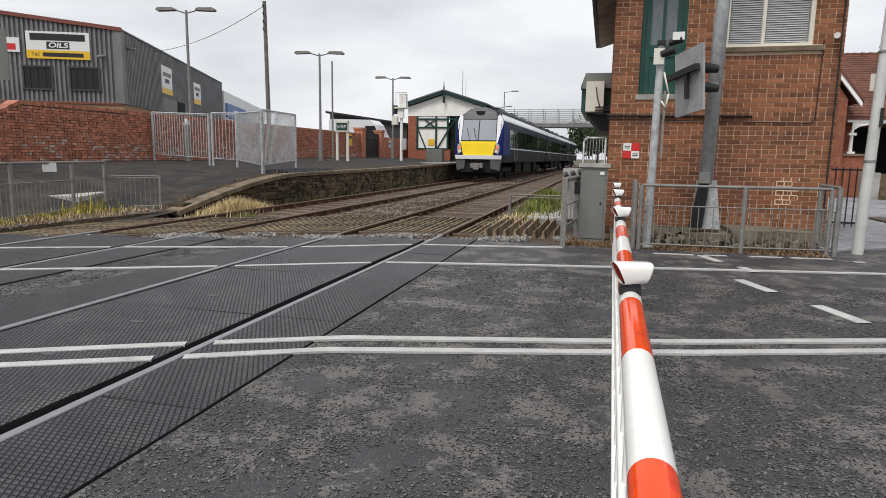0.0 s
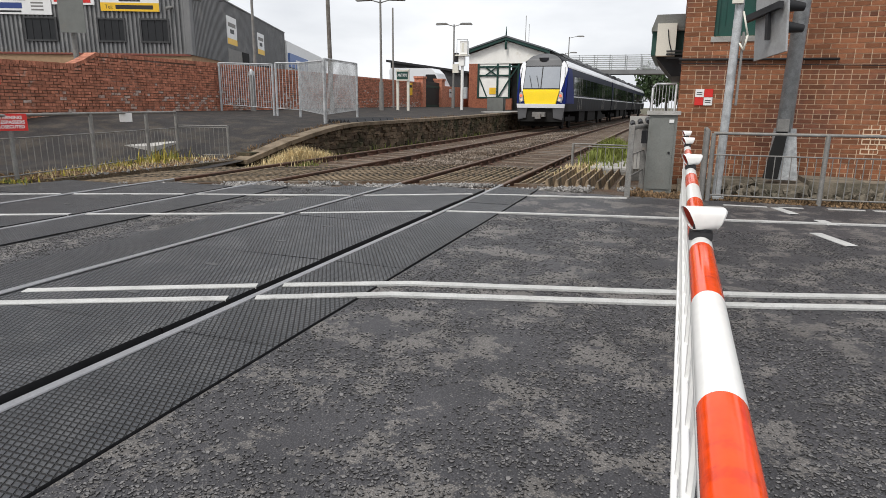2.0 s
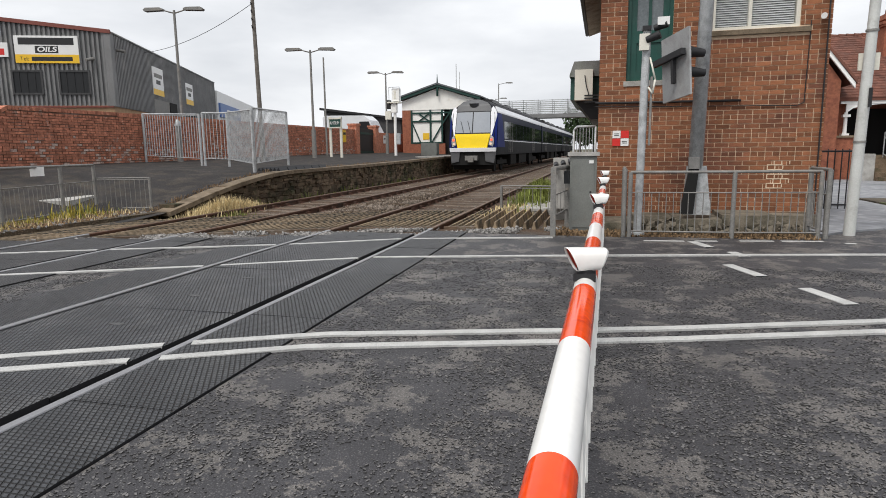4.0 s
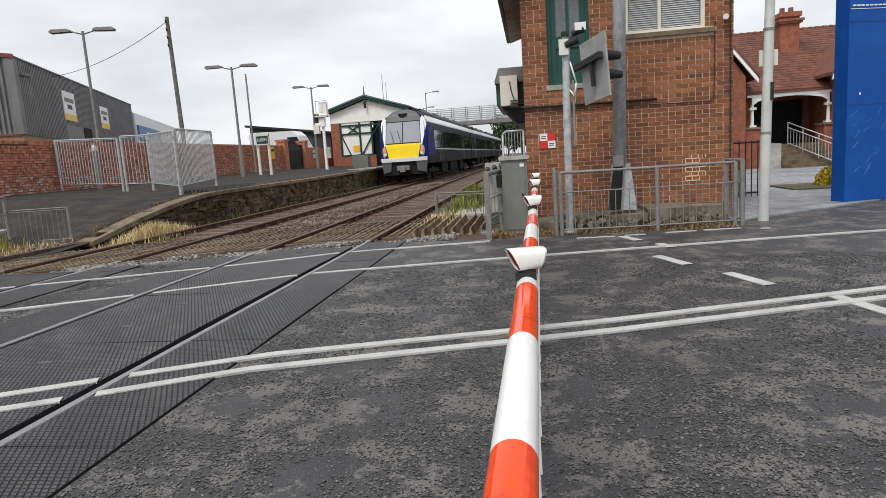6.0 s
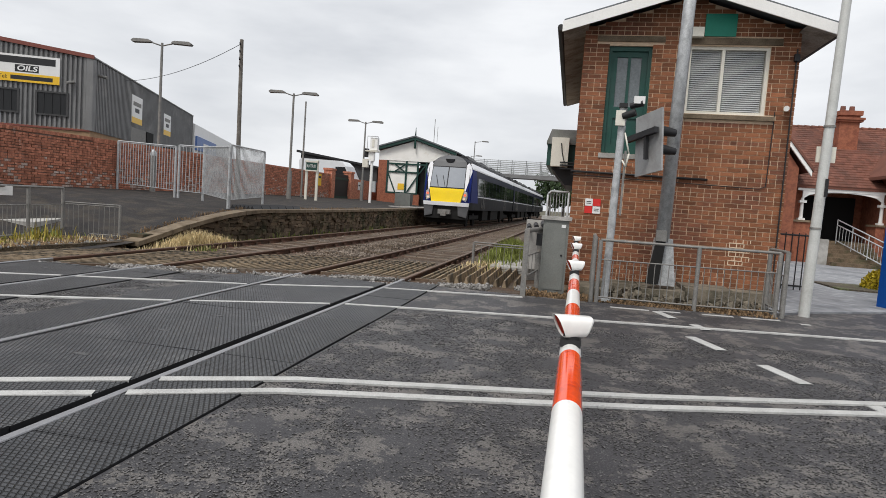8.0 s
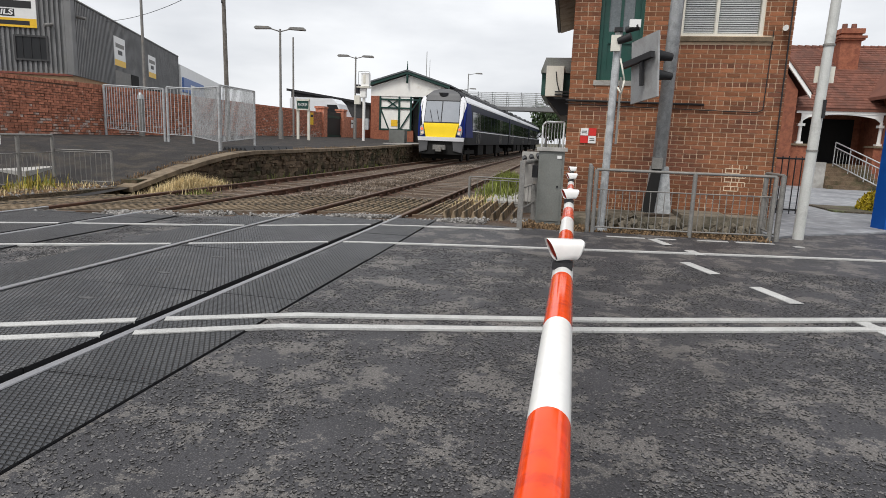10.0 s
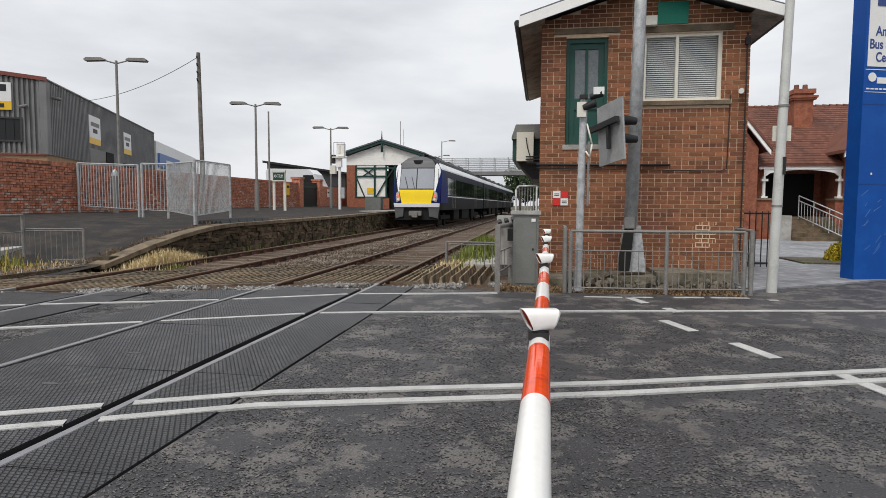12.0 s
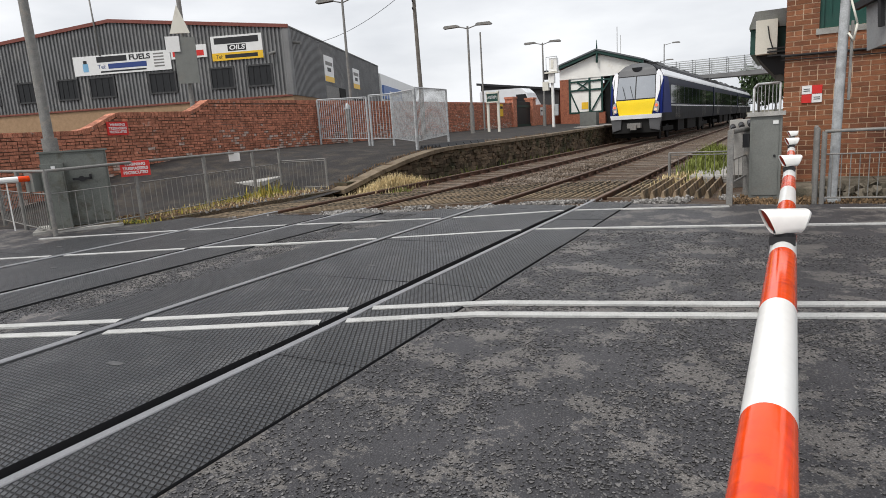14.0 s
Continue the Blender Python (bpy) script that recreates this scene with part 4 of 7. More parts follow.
# ---- masonry ----
def brick_face(bm, u0, u1, z0, z1, place, holes=(), seed=1, proud=0.006, bw=0.215, bh=0.065, joint=0.012, jitter=0.003, top=None, rough=0.0):
    """Bricks laid on a plane; place(u, z, d) gives a point d metres before the plane. Returns their boxes that are whole."""
    r = random.Random(seed)
    rows = int((z1 - z0) / (bh + joint))
    made = []
    for j in range(rows):
        za = z0 + j * (bh + joint) + joint / 2
        header = j % 4 == 3
        w = (bw - joint) / 2 if header else bw
        u = u0 - ((j % 2) * (bw + joint) / 2)
        while u < u1:
            a, b = max(u, u0), min(u + w, u1)
            u += w + joint
            if b - a < 0.03 or (top and za + bh > top((a + b) / 2)):
                continue
            spans = [(a, b)]
            for h0, h1, hz0, hz1 in holes:
                if za + bh > hz0 and za < hz1:
                    spans = [s for p, q in spans for s in ((p, min(q, h0)), (max(p, h1), q)) if s[1] - s[0] > 0.02]
            for p, q in spans:
                made.append((p, q, za, za + bh, proud + r.uniform(0, jitter)))
    for p, q, a, b, d in made:
        if rough:
            e = [r.uniform(-rough, rough) for _ in range(4)]
            p, q, a, b = p + e[0], q + e[1], a + e[2], b + e[3] * 0.6
        add_brick(bm, p, q, a, b, d, place)
    return made


def add_brick(bm, p, q, a, b, d, place):
    f = [bm.verts.new(place(u, z, d)) for u, z in ((p, a), (q, a), (q, b), (p, b))]
    k = [bm.verts.new(place(u, z, -0.004)) for u, z in ((p, a), (q, a), (q, b), (p, b))]
    bm.faces.new(f)
    for i in range(4):
        bm.faces.new((f[i], k[i], k[(i + 1) % 4], f[(i + 1) % 4]))


# ---- signal box ----
BXL, BXR, BXY, BXB = 0.06, 3.62, 11.6, 19.0
signal_box = thing("signal_box", "two-storey brown brick signal box with shallow roof", "signal box")
DOOR = (0.50, 1.24, 2.46, 4.36)
WIN = (1.84, 3.17, 3.22, 4.38)
bm = bm_new()
cells_u, cells_z = [BXL, DOOR[0], DOOR[1], WIN[0], WIN[1], BXR], [-0.3, DOOR[2], WIN[2], DOOR[3], 5.0]
box(bm, BXL, BXR, BXY, BXY + 0.22, -0.3, DOOR[2])
core = part("wall", bm, M_MORTAR, signal_box)
for x0, x1, z0, z1 in ((BXL, DOOR[0], DOOR[2], 4.6), (DOOR[1], WIN[0], DOOR[2], 4.6), (WIN[1], BXR, DOOR[2], 4.6), (DOOR[0], DOOR[1], DOOR[3], 4.6),
                       (WIN[0], WIN[1], DOOR[2], WIN[2]), (WIN[0], WIN[1], WIN[3], 4.6)):
    bm = bm_new()
    box(bm, x0, x1, BXY, BXY + 0.22, z0, z1)
    part("wall_panel", bm, M_MORTAR, core)
for x0, x1, y0, y1 in ((BXL, BXL + 0.22, BXY + 0.22, BXB), (BXR - 0.22, BXR, BXY + 0.22, BXB), (BXL, BXR, BXB, BXB + 0.22)):
    bm = bm_new()
    box(bm, x0, x1, y0, y1, -0.3, 4.6)
    part("wall", bm, M_MORTAR, signal_box)
bm = bm_new()
prism(bm, [(BXL, 4.6), (BXR, 4.6), (BXR, 4.64), (1.84, 5.2), (BXL, 4.64)], BXY, BXY + 0.22, "y")
part("gable", bm, M_MORTAR, core)
front = lambda u, z, d: (u, BXY - d, z)
holes = [DOOR, WIN, (0.28, 1.44, 4.42, 4.53), (1.70, 3.34, 4.40, 4.52), (1.72, 3.32, 3.12, 3.21)]
made = brick_face(bm_new(), BXL, BXR, 0.0, 5.3, front, holes, 3, top=lambda u: 5.22 - 0.31 * abs(u - 1.84))
near = [b for b in made if 0.3 < b[0] < 3.3 and 2.05 < b[2] < 3.75 and abs(b[1] - b[0] - 0.215) < 1e-4][:290]
bm = bm_new()
for b in made:
    if b not in near:
        add_brick(bm, *b, front)
part("brickwork", bm, M_BRICK, core)["kind"] = "stuff"
for axis_x, sgn, sd in ((BXL, -1, 5), (BXR, 1, 6)):
    bm = bm_new()
    brick_face(bm, BXY, BXY + 5.0, 0.0, 4.5, lambda u, z, d, ax=axis_x, sg=sgn: (ax + sg * d, u, z), (), sd)
    part("side_brickwork", bm, M_BRICK, core)["kind"] = "stuff"
bm = bm_new()
add_brick(bm, 0, 0.215, 0, 0.065, 0.0085, front)
BRICK_ME = finish(bm, "brick")
BRICK_ME.materials.append(M_BRICK)
for p, q, a, b, d in near:
    ob = new("brick", BRICK_ME)
    ob.matrix_basis = pose(p, d - 0.008, a)
    ob.parent = core
# door in the upper storey
bm = bm_new()
for x0, x1, z0, z1 in ((0.50, 0.56, 2.46, 4.36), (1.18, 1.24, 2.46, 4.36), (0.56, 1.18, 4.28, 4.36)):
    box(bm, x0, x1, BXY + 0.05, BXY + 0.15, z0, z1)
dr = part("door", bm, M_GREEN, signal_box, "dark green boarded-up door with glazed top")
bm = bm_new()
for x0, x1, z0, z1 in ((0.56, 0.66, 2.46, 4.28), (1.08, 1.18, 2.46, 4.28), (0.66, 1.08, 2.46, 2.62), (0.66, 1.08, 3.1, 3.3), (0.66, 1.08, 4.18, 4.28), (0.845, 0.895, 3.3, 4.18)):
    box(bm, x0, x1, BXY + 0.09, BXY + 0.14, z0, z1)
box(bm, 0.66, 1.08, BXY + 0.115, BXY + 0.14, 2.62, 3.1)
part("door_leaf", bm, M_GREEN, dr, bevel=0.006)
bm = bm_new()
box(bm, 0.66, 1.08, BXY + 0.12, BXY + 0.126, 3.3, 4.18)
part("door_pane", bm, mat("dusty_pane", (0.12, 0.14, 0.15), 0.15, 0, 0.2, 4, 0, 30, spec=0.7), dr)
bm = bm_new()
box(bm, 0.46, 1.3, BXY - 0.03, BXY + 0.1, 2.37, 2.455)
part("door_sill", bm, M_CONC, dr, bevel=0.008)
# window with blinds
bm = bm_new()
for x0, x1, z0, z1 in ((1.84, 1.90, 3.22, 4.38), (3.11, 3.17, 3.22, 4.38), (1.90, 3.11, 4.33, 4.38), (1.90, 3.11, 3.22, 3.27), (2.40, 2.45, 3.27, 4.33)):
    box(bm, x0, x1, BXY + 0.03, BXY + 0.12, z0, z1)
wd = part("window", bm, M_CREAM, signal_box, "cream-framed window with closed grey blinds", bevel=0.006)
bm = bm_new()
box(bm, 1.90, 3.11, BXY + 0.16, BXY + 0.17, 3.27, 4.33)
part("pane_backing", bm, M_DARK, wd)
z = 3.29
while z < 4.32:
    bm = bm_new()
    prism(bm, [(BXY + 0.085, z), (BXY + 0.088, z - 0.002), (BXY + 0.115, z + 0.03), (BXY + 0.112, z + 0.032)], 1.91, 3.10, "x")
    part("blind_slat", bm, M_BLIND, wd)
    z += 0.036
bm = bm_new()
box(bm, 1.72, 3.32, BXY - 0.06, BXY + 0.12, 3.13, 3.205)
part("window_sill", bm, M_COPING, wd, bevel=0.01)
bm = bm_new()
box(bm, 0.28, 1.44, BXY - 0.03, BXY + 0.1, 4.43, 4.525)
box(bm, 1.70, 3.34, BXY - 0.03, BXY + 0.1, 4.405, 4.515)
part("lintel", bm, M_COPING, signal_box, "weathered stone lintels", bevel=0.008)
# roof: shallow gable with boarded soffit and white fascia
EAVE, APEX, RXM = 4.54, 5.22, 1.84
OL, OR, OF = -0.32, 4.02, BXY - 0.45
bm = bm_new()
prism(bm, [(OL, EAVE + 0.06), (RXM, APEX + 0.06), (OR, EAVE + 0.06), (OR, EAVE + 0.14), (RXM, APEX + 0.14), (OL, EAVE + 0.14)], OF, BXB + 0.6, "y")
roof = part("roof", bm, M_SLATE, signal_box)
bm = bm_new()
prism(bm, [(OL - 0.02, EAVE - 0.08), (RXM, APEX - 0.08), (OR + 0.02, EAVE - 0.08), (OR + 0.02, EAVE + 0.10), (RXM, APEX + 0.10), (OL - 0.02, EAVE + 0.10)], OF - 0.03, OF - 0.002, "y")
part("bargeboard", bm, M_WHITE, roof, "white bargeboard")
bm = bm_new()
prism(bm, [(OL, EAVE - 0.06), (BXL + 0.05, EAVE + 0.08), (BXL + 0.05, EAVE + 0.10), (OL, EAVE + 0.05)], OF, BXB, "y")
prism(bm, [(OR, EAVE - 0.06), (BXR - 0.05, EAVE + 0.08), (BXR - 0.05, EAVE + 0.10), (OR, EAVE + 0.05)], OF, BXB, "y")
# board colour darkened to paint the eaves' shade, with weathered patches
part("soffit", bm, mat("shaded_soffit_board", (0.34, 0.31, 0.27), 0.8, 0, 0.2, 5, 0.2, 40, stain=(0.2, 0.17, 0.14), stain_scale=3), roof, "weathered boarded soffit, darkened for the shade under the eaves")
for x in (OL - 0.05, OR + 0.05):
    bm = bm_new()
    tube(bm, (x, OF, EAVE), (x, BXB, EAVE), 0.055, 0.055, 10)
    part("gutter", bm, M_BLACK, roof)
bm = bm_new()
pipe(bm, [(3.57, BXY - 0.03, 4.35), (3.57, BXY - 0.03, 0.1)], 0.012, 10)
box(bm, 3.53, 3.61, BXY - 0.07, BXY - 0.012, 4.14, 4.26)
part("downpipe", bm, M_BLACK, signal_box, "black cast-iron downpipe")
# services on the face
bm = bm_new()
pipe(bm, [(0.0, BXY - 0.035, 2.1), (2.35, BXY - 0.035, 2.08)], 0.019, 8)
pipe(bm, [(0.0, BXY - 0.03, 2.04), (3.2, BXY - 0.03, 1.97), (3.3, BXY - 0.03, 2.02), (3.32, BXY - 0.03, 3.3)], 0.008, 6)
part("cable_run", bm, M_BLACK, signal_box, "black cable run along the wall")
bm = bm_new()
box(bm, 2.07, 2.58, BXY - 0.03, BXY - 0.008, 4.54, 4.92)
part("nameplate", bm, M_BRIGHTGREEN, signal_box, "blank green nameplate", bevel=0.004)
bm = bm_new()
box(bm, 1.76, 2.04, BXY - 0.16, BXY - 0.008, 4.50, 4.66)
part("floodlight", bm, M_CREAM, signal_box, bevel=0.015)
bm = bm_new()
tube(bm, (3.44, BXY - 0.22, 3.32), (3.5, BXY - 0.03, 3.36), 0.045, 0.045, 12)
part("camera_housing", bm, M_WHITE, signal_box, "small white security camera")
bm = bm_new()
for i, j in ((0, 1), (1, 0)):
    box(bm, 0.305 + i * 0.14, 0.305 + i * 0.14 + 0.136, BXY - 0.026, BXY - 0.014, 1.355 + (1 - j) * 0.0 + (0.135 if i == 0 else 0), 1.485 + (0.135 if i == 0 else 0))
chk = part("check_sign_white", bm, M_SIGNWHITE, signal_box, "white squares of a chequered sign")
bm = bm_new()
box(bm, 0.305, 0.441, BXY - 0.026, BXY - 0.014, 1.355, 1.485)
box(bm, 0.445, 0.581, BXY - 0.026, BXY - 0.014, 1.49, 1.62)
part("check_sign_red", bm, M_SIGNRED, signal_box, "red squares of a chequered sign")
bm = bm_new()
for x, zz in ((0.33, 1.56), (0.33, 1.53), (0.47, 1.43), (0.47, 1.40)):
    box(bm, x, x + 0.085, BXY - 0.029, BXY - 0.0262, zz, zz + 0.012)
part("small_print", bm, M_INK, chk)
# cracked slabs along the foot of the wall
M_DIRTCONC = mat("stained_concrete", (0.20, 0.172, 0.132), 0.9, 0, 0.25, 4, 0.5, 50, stain=(0.07, 0.065, 0.045), stain_scale=2.4, random_ob=0.15)
for x0, x1, y0, z1, tilt in ((0.15, 0.62, 10.55, 0.10, -2), (0.66, 1.28, 10.95, 0.2, 0.6), (1.3, 1.98, 10.5, 0.17, -0.8), (2.0, 2.78, 10.62, 0.27, 0.5), (2.8, 3.5, 11.05, 0.16, -1.0)):
    bm = bm_new()
    box(bm, x0, x1, y0, 11.58, -0.3, z1, Matrix.Rotation(radians(tilt), 4, "Y"))
    part("plinth_slab", bm, M_DIRTCONC, signal_box, "cracked stained concrete slab", bevel=0.025)
# repointed patch with pale joints
bm = bm_new()
for k in range(6):
    w = 0.34 if k in (2, 3) else 0.24
    box(bm, 2.82, 2.82 + w, BXY - 0.0115, BXY - 0.002, 0.616 + 0.077 * k, 0.632 + 0.077 * k)
    for u in (0.0, 0.115, 0.235):
        x = 2.82 + u + (0.1 if k % 2 else 0.0)
        box(bm, x, x + 0.016, BXY - 0.011, BXY - 0.002, 0.632 + 0.077 * k, 0.693 + 0.077 * k)
part("repointing", bm, mat("pale_lime_mortar", (0.66, 0.52, 0.38), 0.95, 0, 0.15, 12, 0.3, 100), signal_box, "pale repointed mortar joints")["kind"] = "stuff"
# oriel bay over the line, with slate roof and air-conditioner
bm = bm_new()
box(bm, -0.55, 0.06, 13.8, 17.4, 2.34, 2.8)
oriel = part("oriel_bay", bm, M_GREEN, signal_box, "dark green timber oriel bay")
bm = bm_new()
prism(bm, [(-0.57, 2.8), (-0.57, 2.84), (-0.48, 3.11), (0.06, 3.11), (0.06, 2.8)], 13.7, 17.5, "y")
part("oriel_roof", bm, mat("pale_slate", (0.2, 0.205, 0.2), 0.75, 0, 0.2, 6, 0.3, 50, stain=(0.13, 0.14, 0.12), stain_scale=3), oriel)
bm = bm_new()
prism(bm, [(-0.47, 2.34), (0.06, 2.34), (0.06, 1.93), (-0.12, 1.93)], 13.82, 17.4, "y")
part("oriel_bracket", bm, M_BLACK, oriel)
bm = bm_new()
box(bm, -0.45, -0.09, 13.5, 13.78, 2.31, 2.92)
part("air_conditioner", bm, M_CREAM, oriel, "white air-conditioning unit", bevel=0.02)
bm = bm_new()
for zz in (2.38, 2.32, 2.25):
    box(bm, -0.25, 0.06, 13.44, 13.48, zz, zz + 0.025)
pipe(bm, [(-0.25, 13.48, 2.8), (-0.22, 13.47, 2.6), (-0.16, 13.47, 2.4), (0.03, 13.48, 2.38)], 0.011, 6)
part("unit_bracket", bm, M_BLACK, oriel)

# rubble and planks at the box's foot
scatter("rubble", 210, lambda r: (r.uniform(0.5, 3.15), 10.15 + 0.8 * r.random() ** 0.7, 0.0 + 0.13 * r.random()), (0.03, 0.12), M_DIRTCONC, "broken concrete and stone rubble behind the fence", "rubble", 12)
scatter("debris", 1800, lambda r: (r.uniform(-0.6, 3.2), 9.8 + 1.0 * r.random() ** 1.5, 0.0), (0.008, 0.035), M_LITTER, "earth crumbs and dead leaves behind the fence", "rubble", 13)

# ---- posts before the signal box ----
wig = thing("crossing_signal", "galvanised post with the grey back of a road signal", "crossing signal")
bm = bm_new()
tube(bm, (0.69, 9.99, -0.05), (0.73, 9.99, 3.0), 0.06, 0.058, 20)
part("post", bm, M_GALV, wig)
bm = bm_new()
tube(bm, (0.67, 9.99, 0), (0.67, 9.99, 0.04), 0.13, 0.13, 16)
part("base_plate", bm, M_GALV, wig)
BM = Matrix.Translation((1.17, 10.22, 2.53)) @ Matrix.Rotation(radians(-64), 4, "Z") @ Matrix.Rotation(radians(-7), 4, "Y")
bm = bm_new()
box(bm, -0.38, 0.34, 0, 0.03, -0.50, 0.47, BM)
part("backboard", bm, mat("pale_grey_backboard", (0.33, 0.335, 0.34), 0.5, 0.1, 0.1, 4, 0.05, 40, stain=(0.26, 0.26, 0.26), stain_scale=3), wig, "grey backboard seen from behind", bevel=0.012, seg=2)
bm = bm_new()
box(bm, -0.5, 0.3, -0.10, -0.03, 0.08, 0.17, BM)
box(bm, -0.02, 0.04, -0.08, -0.03, -0.28, 0.1, BM)
part("bracket", bm, M_BLACK, wig)
for zz, k in ((0.17, 0.76), (-0.12, 0.72)):
    bm = bm_new()
    tube(bm, BM @ Vector((0.12, 0.03, zz)), BM @ Vector((0.16, 0.36, zz - 0.03)), 0.13 * k, 0.075 * k, 16)
    part("signal_hood", bm, M_BLACK, wig, "black signal hood")
bm = bm_new()
box(bm, 0.66, 0.78, 9.88, 10.02, 3.0, 3.06)
tube(bm, (0.82, 9.92, 3.02), (1.0, 9.86, 3.07), 0.045, 0.055, 12)
tube(bm, (0.72, 9.9, 2.86), (0.9, 9.84, 2.92), 0.05, 0.06, 12)
part("cctv_camera", bm, M_BLACK, wig, "black camera cluster")
bm = bm_new()
box(bm, 0.62, 0.76, 9.88, 9.94, 2.72, 2.95)
part("camera_box", bm, M_CREAM, wig, "white camera box on the post", bevel=0.008)
bm = bm_new()
box(bm, 0.86, 1.02, 9.82, 9.9, 3.05, 3.16)
part("camera_shield", bm, M_SIGNWHITE, wig)
bm = bm_new()
pipe(bm, [(0.78, 9.95, 2.62), (0.86, 9.9, 2.3), (0.83, 9.92, 2.1), (0.77, 9.95, 2.2)], 0.013, 8)
part("cable_loop", bm, M_CREAM, wig)
bm = bm_new()
box(bm, 0.80, 0.83, 9.95, 10.02, 1.35, 2.35)
part("conduit", bm, M_GALVDULL, wig)

column = thing("steel_column", "tall galvanised octagonal lighting column with open base", "column")
bm = bm_new()
tube(bm, (1.58, 10.72, 0.98), (1.70, 10.72, 7.5), 0.112, 0.085, 8)
part("shaft", bm, M_GALV, column)
bm = bm_new()
for a, b in (((1.60, 10.86, 0.28), (1.66, 10.86, 1.0)),):
    prism(bm, [(1.42, 0.25), (1.84, 0.25), (1.74, 1.02), (1.46, 1.02)], 10.66, 10.84, "y")
part("base_fin", bm, M_GALV, column, "flared base fins", bevel=0.01)
bm = bm_new()
prism(bm, [(1.36, 0.27), (1.56, 0.27), (1.62, 1.02), (1.48, 1.02)], 10.57, 10.66, "y")
part("access_opening", bm, M_DARK, column, "dark open access panel")
bm = bm_new()
box(bm, 1.46, 1.62, 10.55, 10.66, 0.98, 1.16)
part("junction_box", bm, M_GALVDULL, column, bevel=0.01)

lamp_post = thing("lamp_post", "pale grey tapered lamp post at the forecourt edge", "lamp post")
bm = bm_new()
tube(bm, (3.72, 10.42, -0.05), (3.9, 10.5, 7.5), 0.08, 0.055, 16)
part("shaft", bm, M_POSTGREY, lamp_post)
for zz in (1.35, 2.9):
    bm = bm_new()
    tube(bm, (3.72 + 0.024 * zz, 10.42 + 0.01 * zz, zz), (3.72 + 0.024 * zz, 10.42 + 0.01 * zz, zz + 0.03), 0.083, 0.082, 16)
    part("band", bm, M_GALVDULL, lamp_post)
bm = bm_new()
box(bm, 3.79, 3.83, 10.34, 10.38, 1.85, 2.12)
part("marker_plate", bm, M_BLACK, lamp_post)
bm = bm_new()
box(bm, 3.68, 3.95, 10.53, 10.56, 2.38, 2.62)
part("sign_back", bm, M_CREAM, lamp_post, "small pale sign plate strapped to the shaft", bevel=0.01)

cabinet = thing("trackside_cabinet", "grey steel trackside cabinet beside the line", "cabinet")
bm = bm_new()
box(bm, -0.36, 0.06, 10.45, 10.95, -0.02, 1.2)
body = part("body", bm, M_CABINET, cabinet, bevel=0.012)
bm = bm_new()
box(bm, -0.40, 0.10, 10.41, 10.99, 1.2, 1.26)
part("cap", bm, M_CONC, cabinet, bevel=0.01)
bm = bm_new()
box(bm, -0.32, 0.02, 10.435, 10.449, 0.04, 1.15)
dd = part("door", bm, M_CABINET, cabinet, bevel=0.004)
bm = bm_new()
box(bm, -0.06, 0.02 - 0.01, 10.425, 10.434, 1.08, 1.13)
part("label_plate", bm, M_SIGNWHITE, dd)
bm = bm_new()
tube(bm, (-0.03, 10.42, 0.62), (-0.03, 10.44, 0.62), 0.018, 0.018, 10)
part("lock", bm, M_BLACK, dd)
box_ = bm_new()
box(box_, -0.46, -0.37, 10.5, 10.7, 0.75, 0.95)
part("vent_box", box_, M_BLACK, cabinet)

mesh_gate = thing("mesh_gate", "tall galvanised barred gate beside the signal box", "gate")
bm = bm_new()
pipe(bm, [(-0.42, 12.9, 0.2), (-0.42, 12.9, 1.68), (-0.36, 12.9, 1.75), (0.0, 12.9, 1.75), (0.0, 12.9, 0.2)], 0.022, 8)
part("gate_frame", bm, M_GALV, mesh_gate)
for i in range(1, 7):
    bm = bm_new()
    tube(bm, (-0.42 + 0.06 * i, 12.9, 0.2), (-0.42 + 0.06 * i, 12.9, 1.75), 0.007, 0.007, 6)
    part("bar", bm, M_GALV, mesh_gate)
bm = bm_new()
box(bm, -0.7, 0.06, 12.2, 13.6, -0.2, 0.2)
box(bm, -0.75, 0.06, 12.0, 12.4, 0.2, 1.15)
solid("retaining_block", bm, M_CONC, "stained concrete block wall behind the cabinet", "wall", bevel=0.03)
bm = bm_new()
for i in range(3):
    tube(bm, (-0.66 + 0.13 * i, 11.6, 1.0 + 0.03 * i), (-0.72 + 0.13 * i, 12.2, 1.06 + 0.03 * i), 0.045, 0.045, 10)
solid("cable_ducts", bm, M_BLACK, "black cable ducts leading into the cabinet", "cable duct", kind="")
slab("walkway", [(-1.6, 13.5), (-0.6, 13.3), (-0.2, 40), (-1.0, 40)], -0.2, 0.05, M_CONC, "pale concrete trackside walkway", "path")

# ---- far-side barrier and its cabinet ----
machine = thing("barrier_machine", "grey barrier machine cabinet with raised handle plate", "barrier machine")
MM = Matrix.Translation((-10.52, 6.94, 0)) @ Matrix.Rotation(radians(56), 4, "Z")
bm = bm_new()
box(bm, -1.0, 0.0, 0.0, 0.55, 0.05, 1.33, MM)
part("body", bm, M_MACHINE, machine, bevel=0.02)
bm = bm_new()
box(bm, -1.03, 0.03, -0.03, 0.58, 1.33, 1.36, MM)
part("lid", bm, M_MACHINE, machine, bevel=0.01)
bm = bm_new()
box(bm, -0.6, -0.03, -0.02, -0.001, 0.1, 1.28, MM)
part("door_panel", bm, M_MACHINE, machine, bevel=0.006)
bm = bm_new()
box(bm, -1.0, -0.66, -0.22, -0.002, 0.04, 1.15, MM)
part("side_case", bm, M_MACHINE, machine, bevel=0.02)
bm = bm_new()
